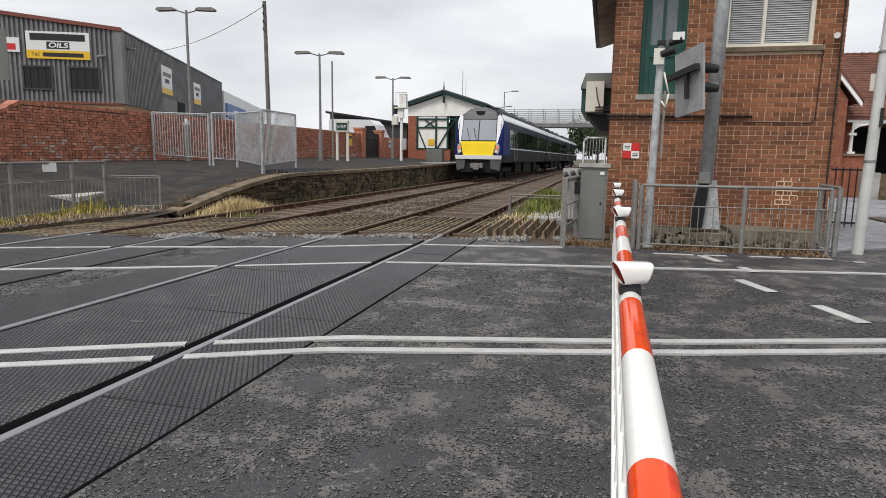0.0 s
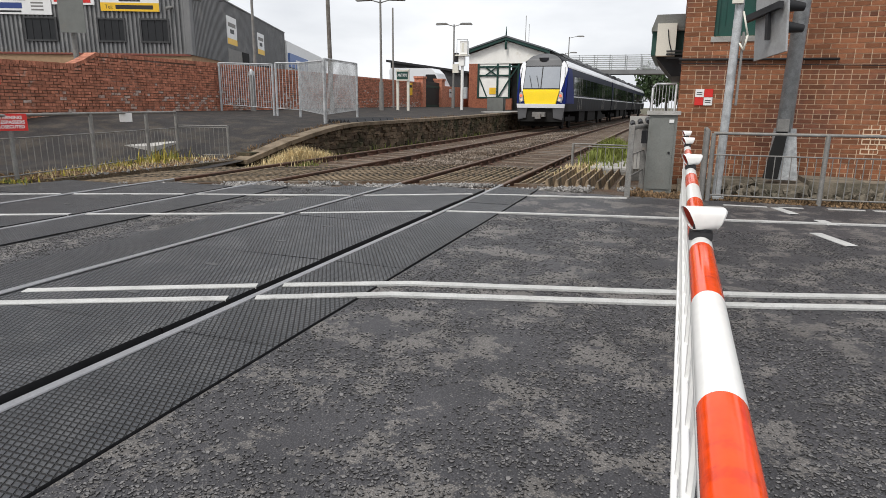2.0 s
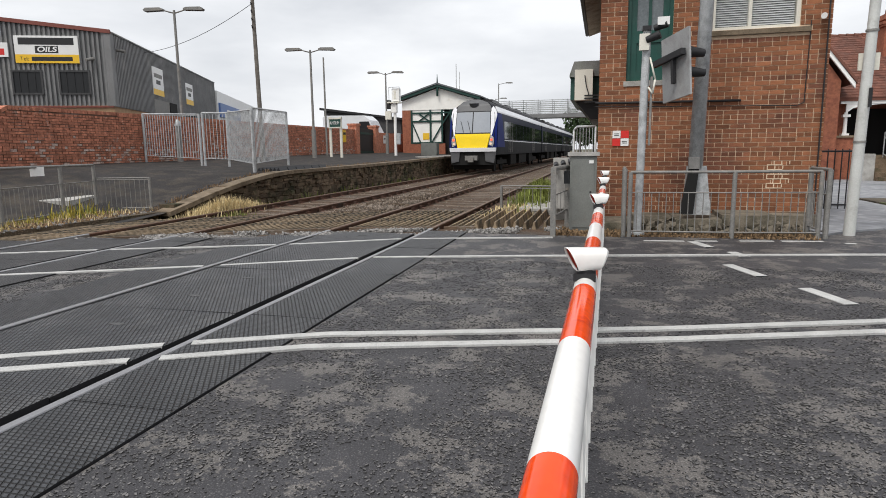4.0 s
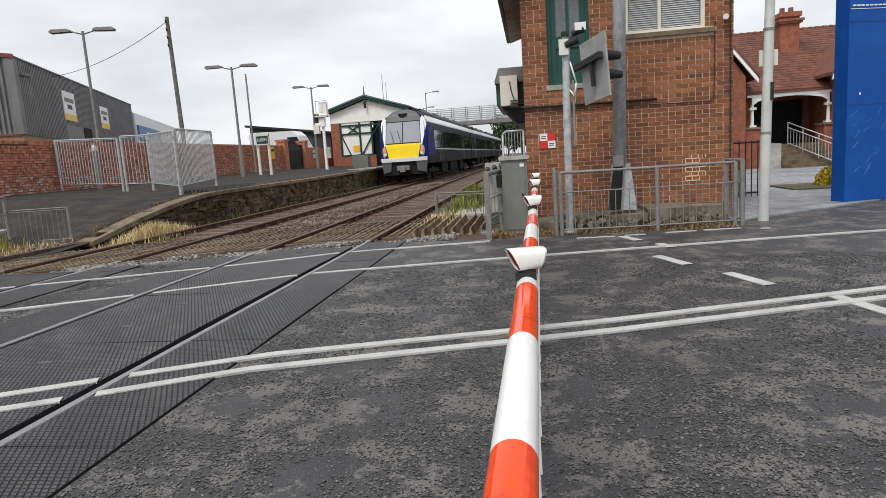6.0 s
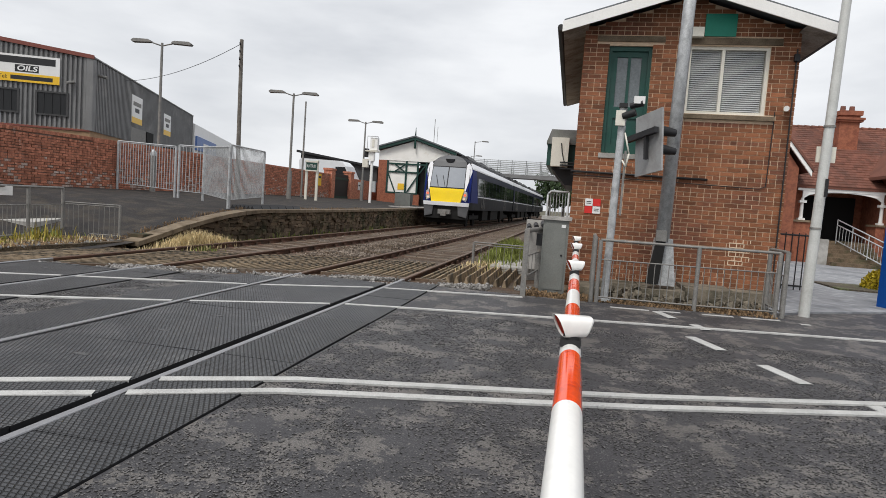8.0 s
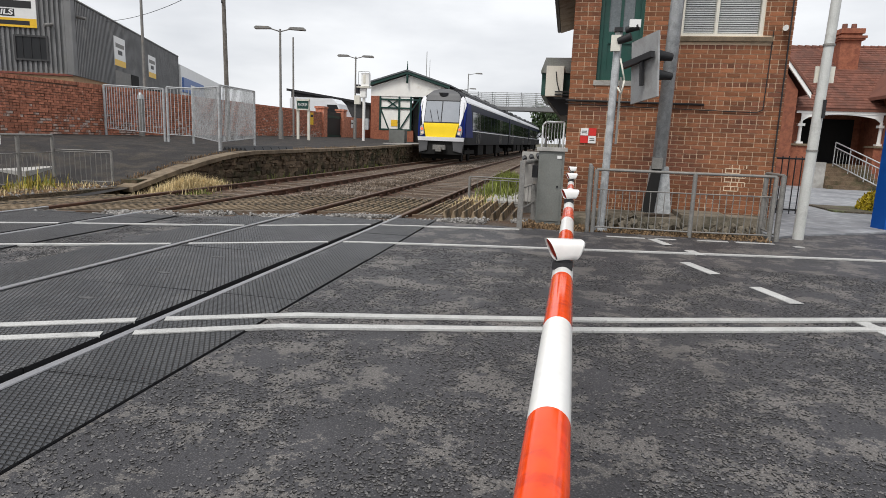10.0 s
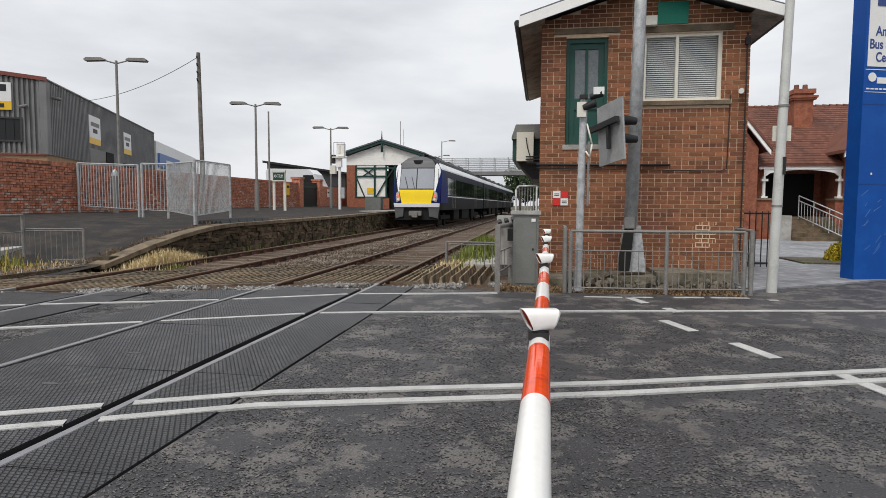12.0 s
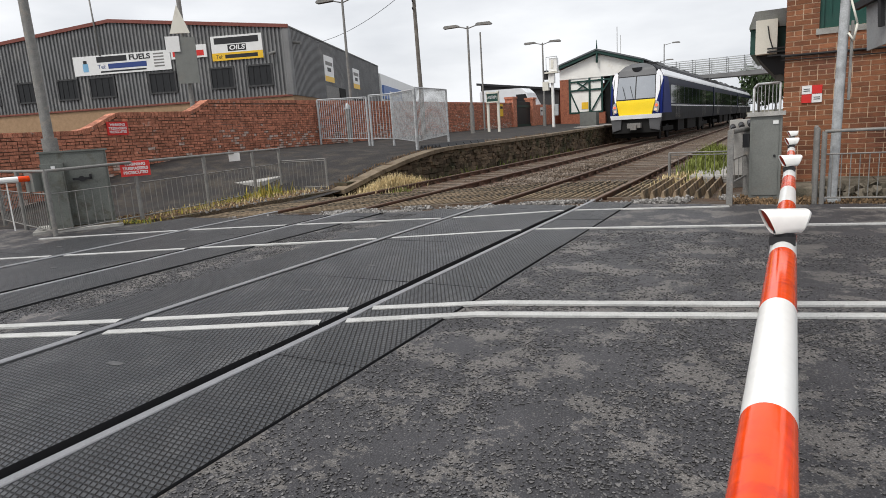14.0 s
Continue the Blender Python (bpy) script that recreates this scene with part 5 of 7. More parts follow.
box(bm, -0.97, -0.69, -0.236, -0.221, 0.1, 1.0, MM)
part("case_panel", bm, M_MACHINE, machine, bevel=0.006)
bm = bm_new()
box(bm, -0.84, -0.78, -0.225, -0.2205, 1.05, 1.11, MM)
part("maker_plate", bm, M_SIGNWHITE, machine)
bm = bm_new()
tube(bm, MM @ Vector((-0.42, -0.03, 0.86)), MM @ Vector((-0.42, -0.09, 0.86)), 0.05, 0.05, 12)
box(bm, -0.56, -0.26, -0.08, -0.05, 0.84, 0.88, MM)
box(bm, -0.30, -0.26, -0.08, -0.03, 0.84, 0.93, MM)
part("latch", bm, M_BLACK, machine, "black turn handle")
bm = bm_new()
box(bm, -1.25, 0.12, -0.42, 0.65, -0.1, 0.04, MM)
part("footing", bm, M_CONC, machine, bevel=0.01)
boom2 = thing("barrier", "second lowered red and white barrier beyond the tracks", "barrier")
pA, pB = Vector((-11.1, 6.0, 0.93)), Vector((-13.5, -2.2, 0.93))
CUTS = (0, 0.03, 0.12, 0.2, 0.28, 0.36, 0.44, 0.52, 0.6, 0.68, 0.76, 0.84, 0.92, 1.0)
for i in range(13):
    a, b = pA + (pB - pA) * CUTS[i], pA + (pB - pA) * CUTS[i + 1]
    bm = bm_new()
    tube(bm, a, b, 0.05, 0.05, 16)
    part("boom_band", bm, M_RED if i % 2 == 0 else M_WHITE, boom2)
bm = bm_new()
box(bm, -11.25, -11.0, 5.9, 6.15, 0.7, 1.02)
part("boom_arm", bm, M_CABINET, boom2)
for i in range(26):
    bm = bm_new()
    p = pA + (pB - pA) * (0.05 + 0.035 * i)
    tube(bm, p, p + Vector((0, 0, -0.85)), 0.012, 0.012, 6)
    part("skirt_bar", bm, M_WHITE, boom2)


def sign_board(name, label, w, h, m, face, bars, frame_mat=None, bar_mat=None, t=0.02):
    s = thing(name, label, "sign")
    bm = bm_new()
    box(bm, -w / 2, w / 2, -h / 2, h / 2, -t, 0, m)
    part("board", bm, face, s)
    if bars:
        bm = bm_new()
        for x0, x1, y0, y1 in bars:
            box(bm, x0, x1, y0, y1, 0.001, 0.004, m)
        part("unreadable_print", bm, bar_mat or M_INK, s)
    return s


def facing(x, y, z, yaw):
    """A board's pose: its face looks along -y turned by yaw."""
    return pose(x, y, z, 90, 0, yaw)


for x, y, z, w, h, yaw in ((-10.06, 7.16, 0.97, 0.48, 0.27, 58), (-15.95, 10.95, 1.9, 0.62, 0.36, 90)):
    m = facing(x, y, z, yaw)
    s = sign_board("warning_sign", "red trespass warning sign with white lettering", w, h, m, M_SIGNRED, [])
    for words, dz, wd in (("WARNING", 0.27, 0.72), ("TRESPASSERS", 0.0, 0.86), ("PROSECUTED", -0.27, 0.82)):
        text_part(words, h * 0.27, m @ pose(0, h * dz, 0.003), M_SIGNWHITE, s, bold=0.002, width=w * wd)
sign_board("notice_plate", "blank white notice plate on the yard fence", 0.24, 0.18, facing(-10.62, 10.0, 1.0, 62), M_SIGNWHITE, [])


# ---- boundary wall of old brick ----
WX = -16.0


def wall_top(y):
    return float(np.interp(y, (-30, 9.8, 10.2, 11.0, 13.4, 13.7, 14.2, 20, 40), (1.8, 1.82, 1.9, 2.28, 2.30, 2.4, 2.66, 2.70, 2.74)))


bwall = thing("brick_boundary_wall", "long old red brick boundary wall with stepped top", "wall")
bm = bm_new()
ys = [-20, 0, 9.8, 10.3, 10.7, 11.1, 13.4, 13.7, 13.95, 14.2, 20, 39.4]
for a, b in zip(ys[:-1], ys[1:]):
    vs = box(bm, WX - 0.35, WX, a, b, -0.2, 1.0)
    for v in vs:
        if v.co.z > 0.5:
            v.co.z = wall_top(v.co.y) - 0.06
part("core", bm, M_OLDMORTAR, bwall)
bm = bm_new()
brick_face(bm, 3.0, 39.4, -0.05, 2.8, lambda u, z, d: (WX + d, u, z), (), 21, proud=0.014, jitter=0.02, joint=0.017, top=lambda u: wall_top(u) - 0.04, rough=0.009)
bw = part("brickwork", bm, M_OLDBRICK, bwall, "weathered red bricks with pale patches")
bw["kind"] = "stuff"
bw.data.materials.append(M_SALT)
for f in bw.data.polygons:
    h = f.center.z - yard_z(WX + 0.2, f.center.y)
    if 0.5 * noise.noise((f.center.y * 0.9, f.center.z * 2.2, 5.0)) + 0.8 * noise.noise((f.center.y * 5.1, f.center.z * 14, 6.0)) > 0.02 + 0.62 * min(h, 2.0):
        f.material_index = 1
vent = thing("vent_post", "grey domed vent post against the boundary wall", "vent post")
bm = bm_new()
tube(bm, (-15.45, 20.7, 0.95), (-15.45, 20.7, 2.36), 0.11, 0.11, 16)
part("pipe", bm, M_GALVDULL, vent)
bm = bm_new()
tube(bm, (-15.45, 20.7, 2.36), (-15.45, 20.7, 2.5), 0.13, 0.1, 16)
tube(bm, (-15.45, 20.7, 2.5), (-15.45, 20.7, 2.6), 0.1, 0.03, 16)
part("cowl", bm, M_GALV, vent)
bm = bm_new()
y = 3.0
while y < 39.3:
    za, zb = wall_top(y) - 0.06, wall_top(y + 0.11) - 0.06
    vs = box(bm, WX - 0.38, WX + 0.03, y + 0.005, y + 0.105, 0, 0.11)
    for v in vs:
        v.co.z += za + (zb - za) * (v.co.y - y) / 0.11
    y += 0.112
part("brick_coping", bm, M_OLDBRICK, bwall, "brick-on-edge coping")["kind"] = "stuff"
gate = thing("yard_gateway", "brick gate pillars with dark green gate in the wall", "gateway")
for y in (39.7, 43.4):
    bm = bm_new()
    box(bm, WX - 0.45, WX + 0.15, y - 0.3, y + 0.3, 0.8, 3.05)
    box(bm, WX - 0.5, WX + 0.2, y - 0.35, y + 0.35, 3.05, 3.18)
    part("pillar", bm, M_OLDBRICK, gate)
bm = bm_new()
box(bm, WX - 0.15, WX - 0.08, 40.0, 43.1, 1.0, 2.9)
lf = part("gate_leaf", bm, M_BLACK, gate)
bm = bm_new()
box(bm, WX - 0.08, WX - 0.04, 40.0, 43.1, 1.2, 1.35)
box(bm, WX - 0.08, WX - 0.04, 40.0, 43.1, 2.5, 2.65)
part("gate_rail", bm, M_DARKGREEN, lf)
bm = bm_new()
box(bm, WX - 0.35, WX, 43.8, 56, 0.7, 2.7)
solid("wall_far", bm, M_OLDBRICK, "far stretch of the old brick boundary wall", "wall")
sign_board("yellow_notice", "small yellow safety notice on the wall", 0.5, 0.75, pose(WX + 0.06, 37.6, 2.3, 90, 0, 90), M_SIGNYELLOW, [(-0.2, 0.2, 0.1, 0.25)])
sign_board("white_notice", "small white notice on the wall", 0.5, 0.6, pose(WX + 0.06, 45.2, 2.2, 90, 0, 90), M_SIGNWHITE, [(-0.2, 0.2, 0.0, 0.1)])


# ---- corrugated shed ----
SH = Matrix.Translation((-21.6, 24.5, 0)) @ Matrix.Rotation(radians(22.3), 4, "Z")
shed = thing("industrial_shed", "dark grey corrugated industrial shed over buff brick", "shed")
SHW, SHL, ZB, ZE, ZR = 18.4, 21.0, 3.55, 6.75, 7.72
bm = bm_new()
box(bm, -SHW, 0, 0, SHL, -0.3, ZB, SH)
part("brick_base", bm, M_BUFF, shed, "buff brick base")
bm = bm_new()
prism(bm, [(-SHW, ZB), (0, ZB), (0, ZE), (-SHW / 2, ZR), (-SHW, ZE)], 0.06, SHL, "y", SH)
core = part("wall", bm, M_CLAD, shed)


def corrugate(x0, x1, ztop, place, pitch=0.2):
    verts, faces = [], []
    x = x0
    while x < x1:
        for u0, u1, d0, d1 in ((0, 0.085, 0.005, 0.005), (0.085, 0.1, 0.005, 0.085), (0.1, 0.185, 0.085, 0.085), (0.185, 0.2, 0.085, 0.005)):
            b = len(verts)
            for u, d, zz in ((u0, d0, 0), (u1, d1, 0), (u1, d1, 1), (u0, d0, 1)):
                xx = min(x + u, x1)
                verts.append(tuple(place(xx, ZB - 0.05 if not zz else ztop(xx), d)))
            faces.append((b, b + 1, b + 2, b + 3))
        x += pitch
    return verts, faces


for nm, args in (("front_cladding", (-SHW, 0, lambda u: ZE + (ZR - ZE) * (1 - abs(u + SHW / 2) / (SHW / 2)), lambda u, z, d: SH @ Vector((u, 0.05 - d, z)))),
                 ("side_cladding", (0, SHL, lambda u: ZE, lambda u, z, d: SH @ Vector((d, u, z))))):
    v, f = corrugate(*args)
    me = bpy.data.meshes.new(nm)
    me.from_pydata(v, [], f)
    me.materials.append(M_CLAD)
    o = new(nm, me)
    o.parent = shed
bm = bm_new()
prism(bm, [(-SHW - 0.1, ZE - 0.05), (-SHW / 2, ZR - 0.05), (0.1, ZE - 0.05), (0.1, ZE + 0.12), (-SHW / 2, ZR + 0.12), (-SHW - 0.1, ZE + 0.12)], -0.1, 0.03, "y", SH)
part("verge_trim", bm, M_REDTRIM, shed, "red-brown roof verge")
bm = bm_new()
prism(bm, [(-SHW - 0.05, ZE + 0.0), (-SHW / 2, ZR), (0.12, ZE), (0.12, ZE + 0.06), (-SHW / 2, ZR + 0.07), (-SHW - 0.05, ZE + 0.06)], 0.03, SHL, "y", SH)
part("roof", bm, M_CLAD, shed)
bm = bm_new()
box(bm, -0.2, 0.08, -0.06, 0.3, ZB - 0.05, ZE, SH)
part("corner_flashing", bm, M_CLAD, shed)
bm = bm_new()
box(bm, -SHW, 0, -0.06, 0.03, ZB - 0.1, ZB - 0.02, SH)
part("drip_trim", bm, M_REDTRIM, shed)
for x0, x1 in ((-2.25, -0.9), (-4.2, -2.9), (-7.5, -6.0), (-10.8, -9.35), (-12.6, -11.4), (-14.9, -13.5), (-17.2, -15.9)):
    bm = bm_new()
    for a, b, c, d in ((x0, x1, 4.02, 4.1), (x0, x1, 5.02, 5.1), (x0, x0 + 0.08, 4.1, 5.02), (x1 - 0.08, x1, 4.1, 5.02)):
        box(bm, a, b, -0.08, 0.04, c, d, SH)
    w = part("window", bm, M_WINFRAME, shed, "dark barred window")
    bm = bm_new()
    box(bm, x0 + 0.06, x1 - 0.06, -0.04, 0.03, 4.06, 5.06, SH)
    part("pane", bm, M_DARKGLASS, w)
    bm = bm_new()
    for k in range(1, 4):
        xx = x0 + (x1 - x0) * k / 4
        box(bm, xx - 0.012, xx + 0.012, -0.062, -0.042, 4.1, 5.02, SH)
    part("bar", bm, M_BLACK, w)


def shed_sign(label, xc, zc, w, h, side=False):
    m = SH @ (pose(0.09, xc, zc, 90, 0, 90) if side else pose(xc, -0.09, zc, 90, 0, 0))
    s = thing("shop_sign", label, "sign")
    bm = bm_new()
    box(bm, -w / 2, w / 2, -h / 2, h / 2, -0.06, 0, m)
    part("board", bm, M_SIGNWHITE, s)
    return s, m


def strip(s, m, x0, x1, y0, y1, material, name="unreadable_print", d=0.004):
    bm = bm_new()
    box(bm, x0, x1, y0, y1, 0.0005, d, m)
    return part(name, bm, material, s)


s, m = shed_sign("white and yellow oil merchant sign on the shed front", -2.6, 5.98, 2.65, 1.18)
strip(s, m, -1.325, 1.325, -0.59, -0.22, M_SIGNYELLOW, "yellow_band")
strip(s, m, -1.15, 1.15, 0.2, 0.5, M_INK, "name_bar")
strip(s, m, -0.48, 0.48, -0.16, 0.15, M_INK, "word_back")
text_part("OILS", 0.3, m @ pose(0, -0.005, 0.005), M_SIGNWHITE, s, bold=0.008, shear=0.15, width=0.82)
text_part("Tel:", 0.24, m @ pose(-0.95, -0.41, 0.005), M_INK, s)
strip(s, m, -0.65, 1.05, -0.5, -0.32, M_INK, d=0.005)
s, m = shed_sign("long white fuel merchant sign on the shed front", -8.8, 5.66, 5.3, 0.95)
strip(s, m, -1.35, 0.3, 0.12, 0.4, M_INK, "name_bar")
text_part("FUELS", 0.36, m @ pose(1.0, 0.25, 0.003), M_INK, s, bold=0.012, width=1.15)
text_part("Tel:", 0.3, m @ pose(-1.1, -0.1, 0.003), M_BLUEINK, s)
strip(s, m, -0.75, 1.35, -0.22, 0.03, M_BLUEINK)
strip(s, m, -1.2, 1.3, -0.39, -0.31, M_INK)
strip(s, m, -2.15, -1.85, -0.3, 0.1, mat("pale_blue_print", (0.2, 0.42, 0.62), 0.5), "blue_mark")
strip(s, m, -2.1, -1.9, 0.1, 0.26, M_INK, "dark_mark")
for k in range(5):
    strip(s, m, 1.75, 2.3, 0.3 - 0.15 * k, 0.37 - 0.15 * k, M_GALVDULL)
s, m = shed_sign("small white sign with red marks on the shed front", -5.15, 5.95, 1.9, 0.62)
strip(s, m, -0.85, -0.3, -0.2, 0.22, M_SIGNRED, "red_mark")
strip(s, m, 0.3, 0.8, -0.22, 0.05, M_SIGNRED, "red_mark")
for xc, zc, w, h in ((6.6, 5.3, 1.9, 1.5), (13.2, 5.2, 1.8, 1.35)):
    s, m = shed_sign("white trade sign with yellow foot on the shed side", xc, zc, w, h, side=True)
    strip(s, m, -w / 2, w / 2, -h / 2, -h / 2 + 0.32, M_SIGNYELLOW, "yellow_band")
    strip(s, m, -w * 0.38, w * 0.38, 0.2, 0.42, M_GALVDULL)
    strip(s, m, -w * 0.2, w * 0.2, -0.15, 0.08, M_INK)
bm = bm_new()
box(bm, 0.02, 0.1, 5.6, 8.4, 0, 4.3, SH)
door = part("roller_door", bm, M_GALVDULL, shed, "grey roller shutter door")
bm = bm_new()
box(bm, 0.1, 0.14, 8.4, 9.8, 0, 4.3, SH)
part("doorway", bm, M_DARK, shed, "dark open doorway")
bm = bm_new()
box(bm, 0.1, 0.14, 12.0, 16.0, 0, 3.9, SH)
part("doorway", bm, M_DARK, shed, "dark open doorway")
bm = bm_new()
pipe(bm, [SH @ Vector((-9.9, -0.12, 6.1)), SH @ Vector((-10.0, -0.15, 9.6))], 0.04, 8)
part("mast", bm, M_GALVDULL, shed)
for a, b in (((-0.9, -0.35, 5.5), (-0.7, -0.05, 5.6)), ((0.03, 0.6, 6.1), (0.5, 0.5, 6.0)), ((-5.3, -0.3, 6.9), (-5.3, -0.05, 6.95))):
    bm = bm_new()
    tube(bm, SH @ Vector(a), SH @ Vector(b), 0.07, 0.07, 10)
    part("security_light", bm, M_GALVDULL, shed)
shed2 = thing("blue_white_shed", "pale shed with blue fascia beyond the grey shed", "shed")
bm = bm_new()
prism(bm, [(-14, -0.2), (0.2, -0.2), (0.2, 6.2), (-7, 7.4), (-14, 6.2)], SHL + 0.1, SHL + 19, "y", SH)
part("wall", bm, M_SIGNWHITE, shed2)
bm = bm_new()
box(bm, 0.2, 0.35, SHL + 0.5, SHL + 9, 4.2, 5.3, SH)
part("fascia", bm, mat("blue_fascia", (0.10, 0.18, 0.42), 0.5), shed2, "blue fascia board")
bm = bm_new()
box(bm, 0.35, 0.37, SHL + 3, SHL + 7, 4.6, 4.9, SH)
part("unreadable_print", bm, M_SIGNWHITE, shed2)
bm = bm_new()
for k in range(4):
    box(bm, 0.2, 0.26, SHL + 2 + 4 * k, SHL + 4 + 4 * k, 1.2, 3.2, SH)
part("doorway", bm, M_DARKGLASS, shed2)


# ---- lamps and poles of the yard ----
def double_lamp(x, y, top, label, arms=((-1, 0), (1, 0)), base=None, reach=0.85):
    z0 = yard_z(x, y) if base is None else base
    t = thing("street_lamp", label, "street lamp", group="station lamps")
    bm = bm_new()
    tube(bm, (x, y, z0 - 0.1), (x, y, z0 + 1.4), 0.12, 0.11, 14)
    part("base_sleeve", bm, M_GALVDULL, t)
    bm = bm_new()
    tube(bm, (x, y, z0 + 1.4), (x, y, top), 0.065, 0.05, 12)
    part("pole", bm, M_GALVDULL, t)
    for dx, dy in arms:
        bm = bm_new()
        pipe(bm, [(x, y, top - 0.12), (x + dx * reach * 0.6, y + dy * reach * 0.6, top + 0.02)], 0.028, 8)
        a = part("arm", bm, M_GALVDULL, t)
        bm = bm_new()
        m = Matrix.Translation((x + dx * reach, y + dy * reach, top + 0.02)) @ Matrix.Rotation(math.atan2(dy, dx), 4, "Z")
        prism(bm, [(-0.42, -0.03), (0.35, -0.06), (0.4, 0.0), (0.3, 0.08), (-0.3, 0.08), (-0.42, 0.03)], -0.13, 0.13, "y", m)
        part("lamp_head", bm, M_GALVDULL, a, "grey lamp head", bevel=0.015)
    return t


C, S_ = math.cos(radians(12)), math.sin(radians(12))
double_lamp(-14.0, 29.2, 6.30, "grey double-headed platform lamp beside the wall", ((-C, -S_), (C, S_)))
double_lamp(-14.5, 41.7, 6.65, "grey double-headed platform lamp near the station", ((-C, -S_), (C, S_)))
double_lamp(-17.1, 23.2, 7.15, "grey double-headed lamp behind the railing", ((-C, -S_), (C, S_)))
double_lamp(-11.4, 71.0, 8.7, "single-headed platform lamp beyond the station", ((1, 0),), base=1.0, reach=1.2)
double_lamp(-12.9, 78.0, 7.6, "single-headed platform lamp beyond the station", ((1, 0),), base=1.0, reach=1.0)
bm = bm_new()
tube(bm, (-15.3, 33.5, 0.9), (-15.3, 33.5, 6.6), 0.06, 0.045, 10)
solid("plain_pole", bm, M_GALVDULL, "plain grey pole beside the platform lamp", "pole", kind="")

util = thing("telegraph_pole", "weathered wooden telegraph pole with wires", "telegraph pole")
bm = bm_new()
tube(bm, (-13.62, 23.6, 0.7), (-13.72, 23.6, 7.45), 0.10, 0.075, 12)
part("pole", bm, M_WOODPOLE, util)
bm = bm_new()
for zz in (6.3, 6.6, 6.9, 7.2):
    tube(bm, (-13.7, 23.48, zz), (-13.7, 23.44, zz + 0.1), 0.03, 0.03, 8)
part("fitting", bm, M_BLACK, util)


def wire(name, a, b, sag, parent, n=16):
    a, b = Vector(a), Vector(b)
    bm = bm_new()
    pts = [a + (b - a) * i / n - Vector((0, 0, 4 * sag * (i / n) * (1 - i / n))) for i in range(n + 1)]
    pipe(bm, pts, 0.012, 5)
    part(name, bm, M_BLACK, parent)


wire("wire", (-13.7, 23.6, 7.3), tuple(SH @ Vector((0.1, 4.5, 6.55))), 0.35, util)


lc = thing("lamp_column", "tall grey steel lamp column behind the barrier machine", "lamp column")
bm = bm_new()
tube(bm, (-12.4, 7.1, -0.05), (-12.45, 7.1, 1.62), 0.14, 0.14, 14)
part("base_sleeve", bm, M_GALVDULL, lc)
bm = bm_new()
tube(bm, (-12.45, 7.1, 1.62), (-12.62, 7.15, 8.0), 0.095, 0.07, 14)
part("shaft", bm, M_GALVDULL, lc)

rs = thing("road_sign", "backs of a triangular and a square road sign on a post", "road sign")
bm = bm_new()
tube(bm, (-19.7, 16.7, 0.5), (-19.7, 16.7, 7.6), 0.09, 0.08, 12)
part("post", bm, M_GALVDULL, rs)
RS = Matrix.Translation((-19.62, 16.5, 0)) @ Matrix.Rotation(radians(35), 4, "Z")
bm = bm_new()
prism(bm, [(-0.36, 5.4), (0.36, 5.4), (0.0, 6.4)], -0.03, 0.0, "y", RS)
part("triangle_plate", bm, M_CREAM, rs)
bm = bm_new()
prism(bm, [(-0.28, 3.6), (0.5, 3.6), (0.5, 5.25), (-0.28, 5.25)], -0.03, 0.0, "y", RS)
part("square_plate", bm, M_CABINET, rs)
bm = bm_new()
prism(bm, [(-0.55, 4.75), (-0.05, 4.75), (-0.05, 5.3), (-0.55, 5.3)], -0.07, -0.035, "y", RS)
part("notice", bm, M_SIGNWHITE, rs)

# ---- platform furniture ----
ns = thing("station_name_sign", "white-framed green station name sign on two posts", "station sign")
for dx in (-0.3, 0.3):
    bm = bm_new()
    box(bm, -13.62 + dx - 0.06, -13.62 + dx + 0.06, 31.0, 31.1, 0.9, 3.15)
    part("post", bm, M_CREAM, ns)
bm = bm_new()
box(bm, -13.92, -13.32, 30.95, 31.05, 2.62, 3.02)
bd = part("board", bm, M_GREEN, ns, "dark green name board")
for z0, z1 in ((2.56, 2.62), (3.02, 3.1)):
    bm = bm_new()
    box(bm, -13.98, -13.26, 30.93, 31.06, z0, z1)
    part("board_frame", bm, M_CREAM, bd)
text_part("ANTRIM", 0.24, pose(-13.62, 30.94, 2.82, 90, 0, 0), M_SIGNWHITE, ns, width=0.52)

sg = thing("railway_signal", "white railway signal post with head and ladder back", "railway signal")
SGX, SGY = -12.83, 38.6
bm = bm_new()
tube(bm, (SGX, SGY, 0.9), (SGX, SGY, 4.5), 0.095, 0.095, 14)
tube(bm, (SGX, SGY, 0.9), (SGX, SGY, 1.0), 0.2, 0.2, 14)
part("post", bm, M_WHITE, sg)
bm = bm_new()
box(bm, SGX - 0.12, SGX + 0.38, SGY - 0.22, SGY + 0.1, 4.45, 5.25)
hd = part("signal_head", bm, M_WHITE, sg, "white signal head seen from behind", bevel=0.03)
bm = bm_new()
box(bm, SGX + 0.02, SGX + 0.16, SGY - 0.245, SGY - 0.22, 4.62, 5.12)
part("back_door", bm, M_CREAM, hd, bevel=0.01)
bm = bm_new()
pipe(bm, [(SGX - 0.28, SGY - 0.3, 4.42), (SGX - 0.28, SGY - 0.3, 5.32), (SGX + 0.42, SGY - 0.3, 5.32), (SGX + 0.42, SGY - 0.3, 4.42)], 0.02, 6)
part("guard_hoop", bm, M_GALV, sg)
bm = bm_new()
box(bm, SGX - 0.4, SGX + 0.42, SGY - 0.34, SGY + 0.25, 4.34, 4.42)
part("service_platform", bm, M_CREAM, sg)
bm = bm_new()
box(bm, SGX - 0.2, SGX + 0.16, SGY - 0.2, SGY + 0.1, 3.75, 4.33)
part("relay_box", bm, M_WHITE, sg, bevel=0.02)
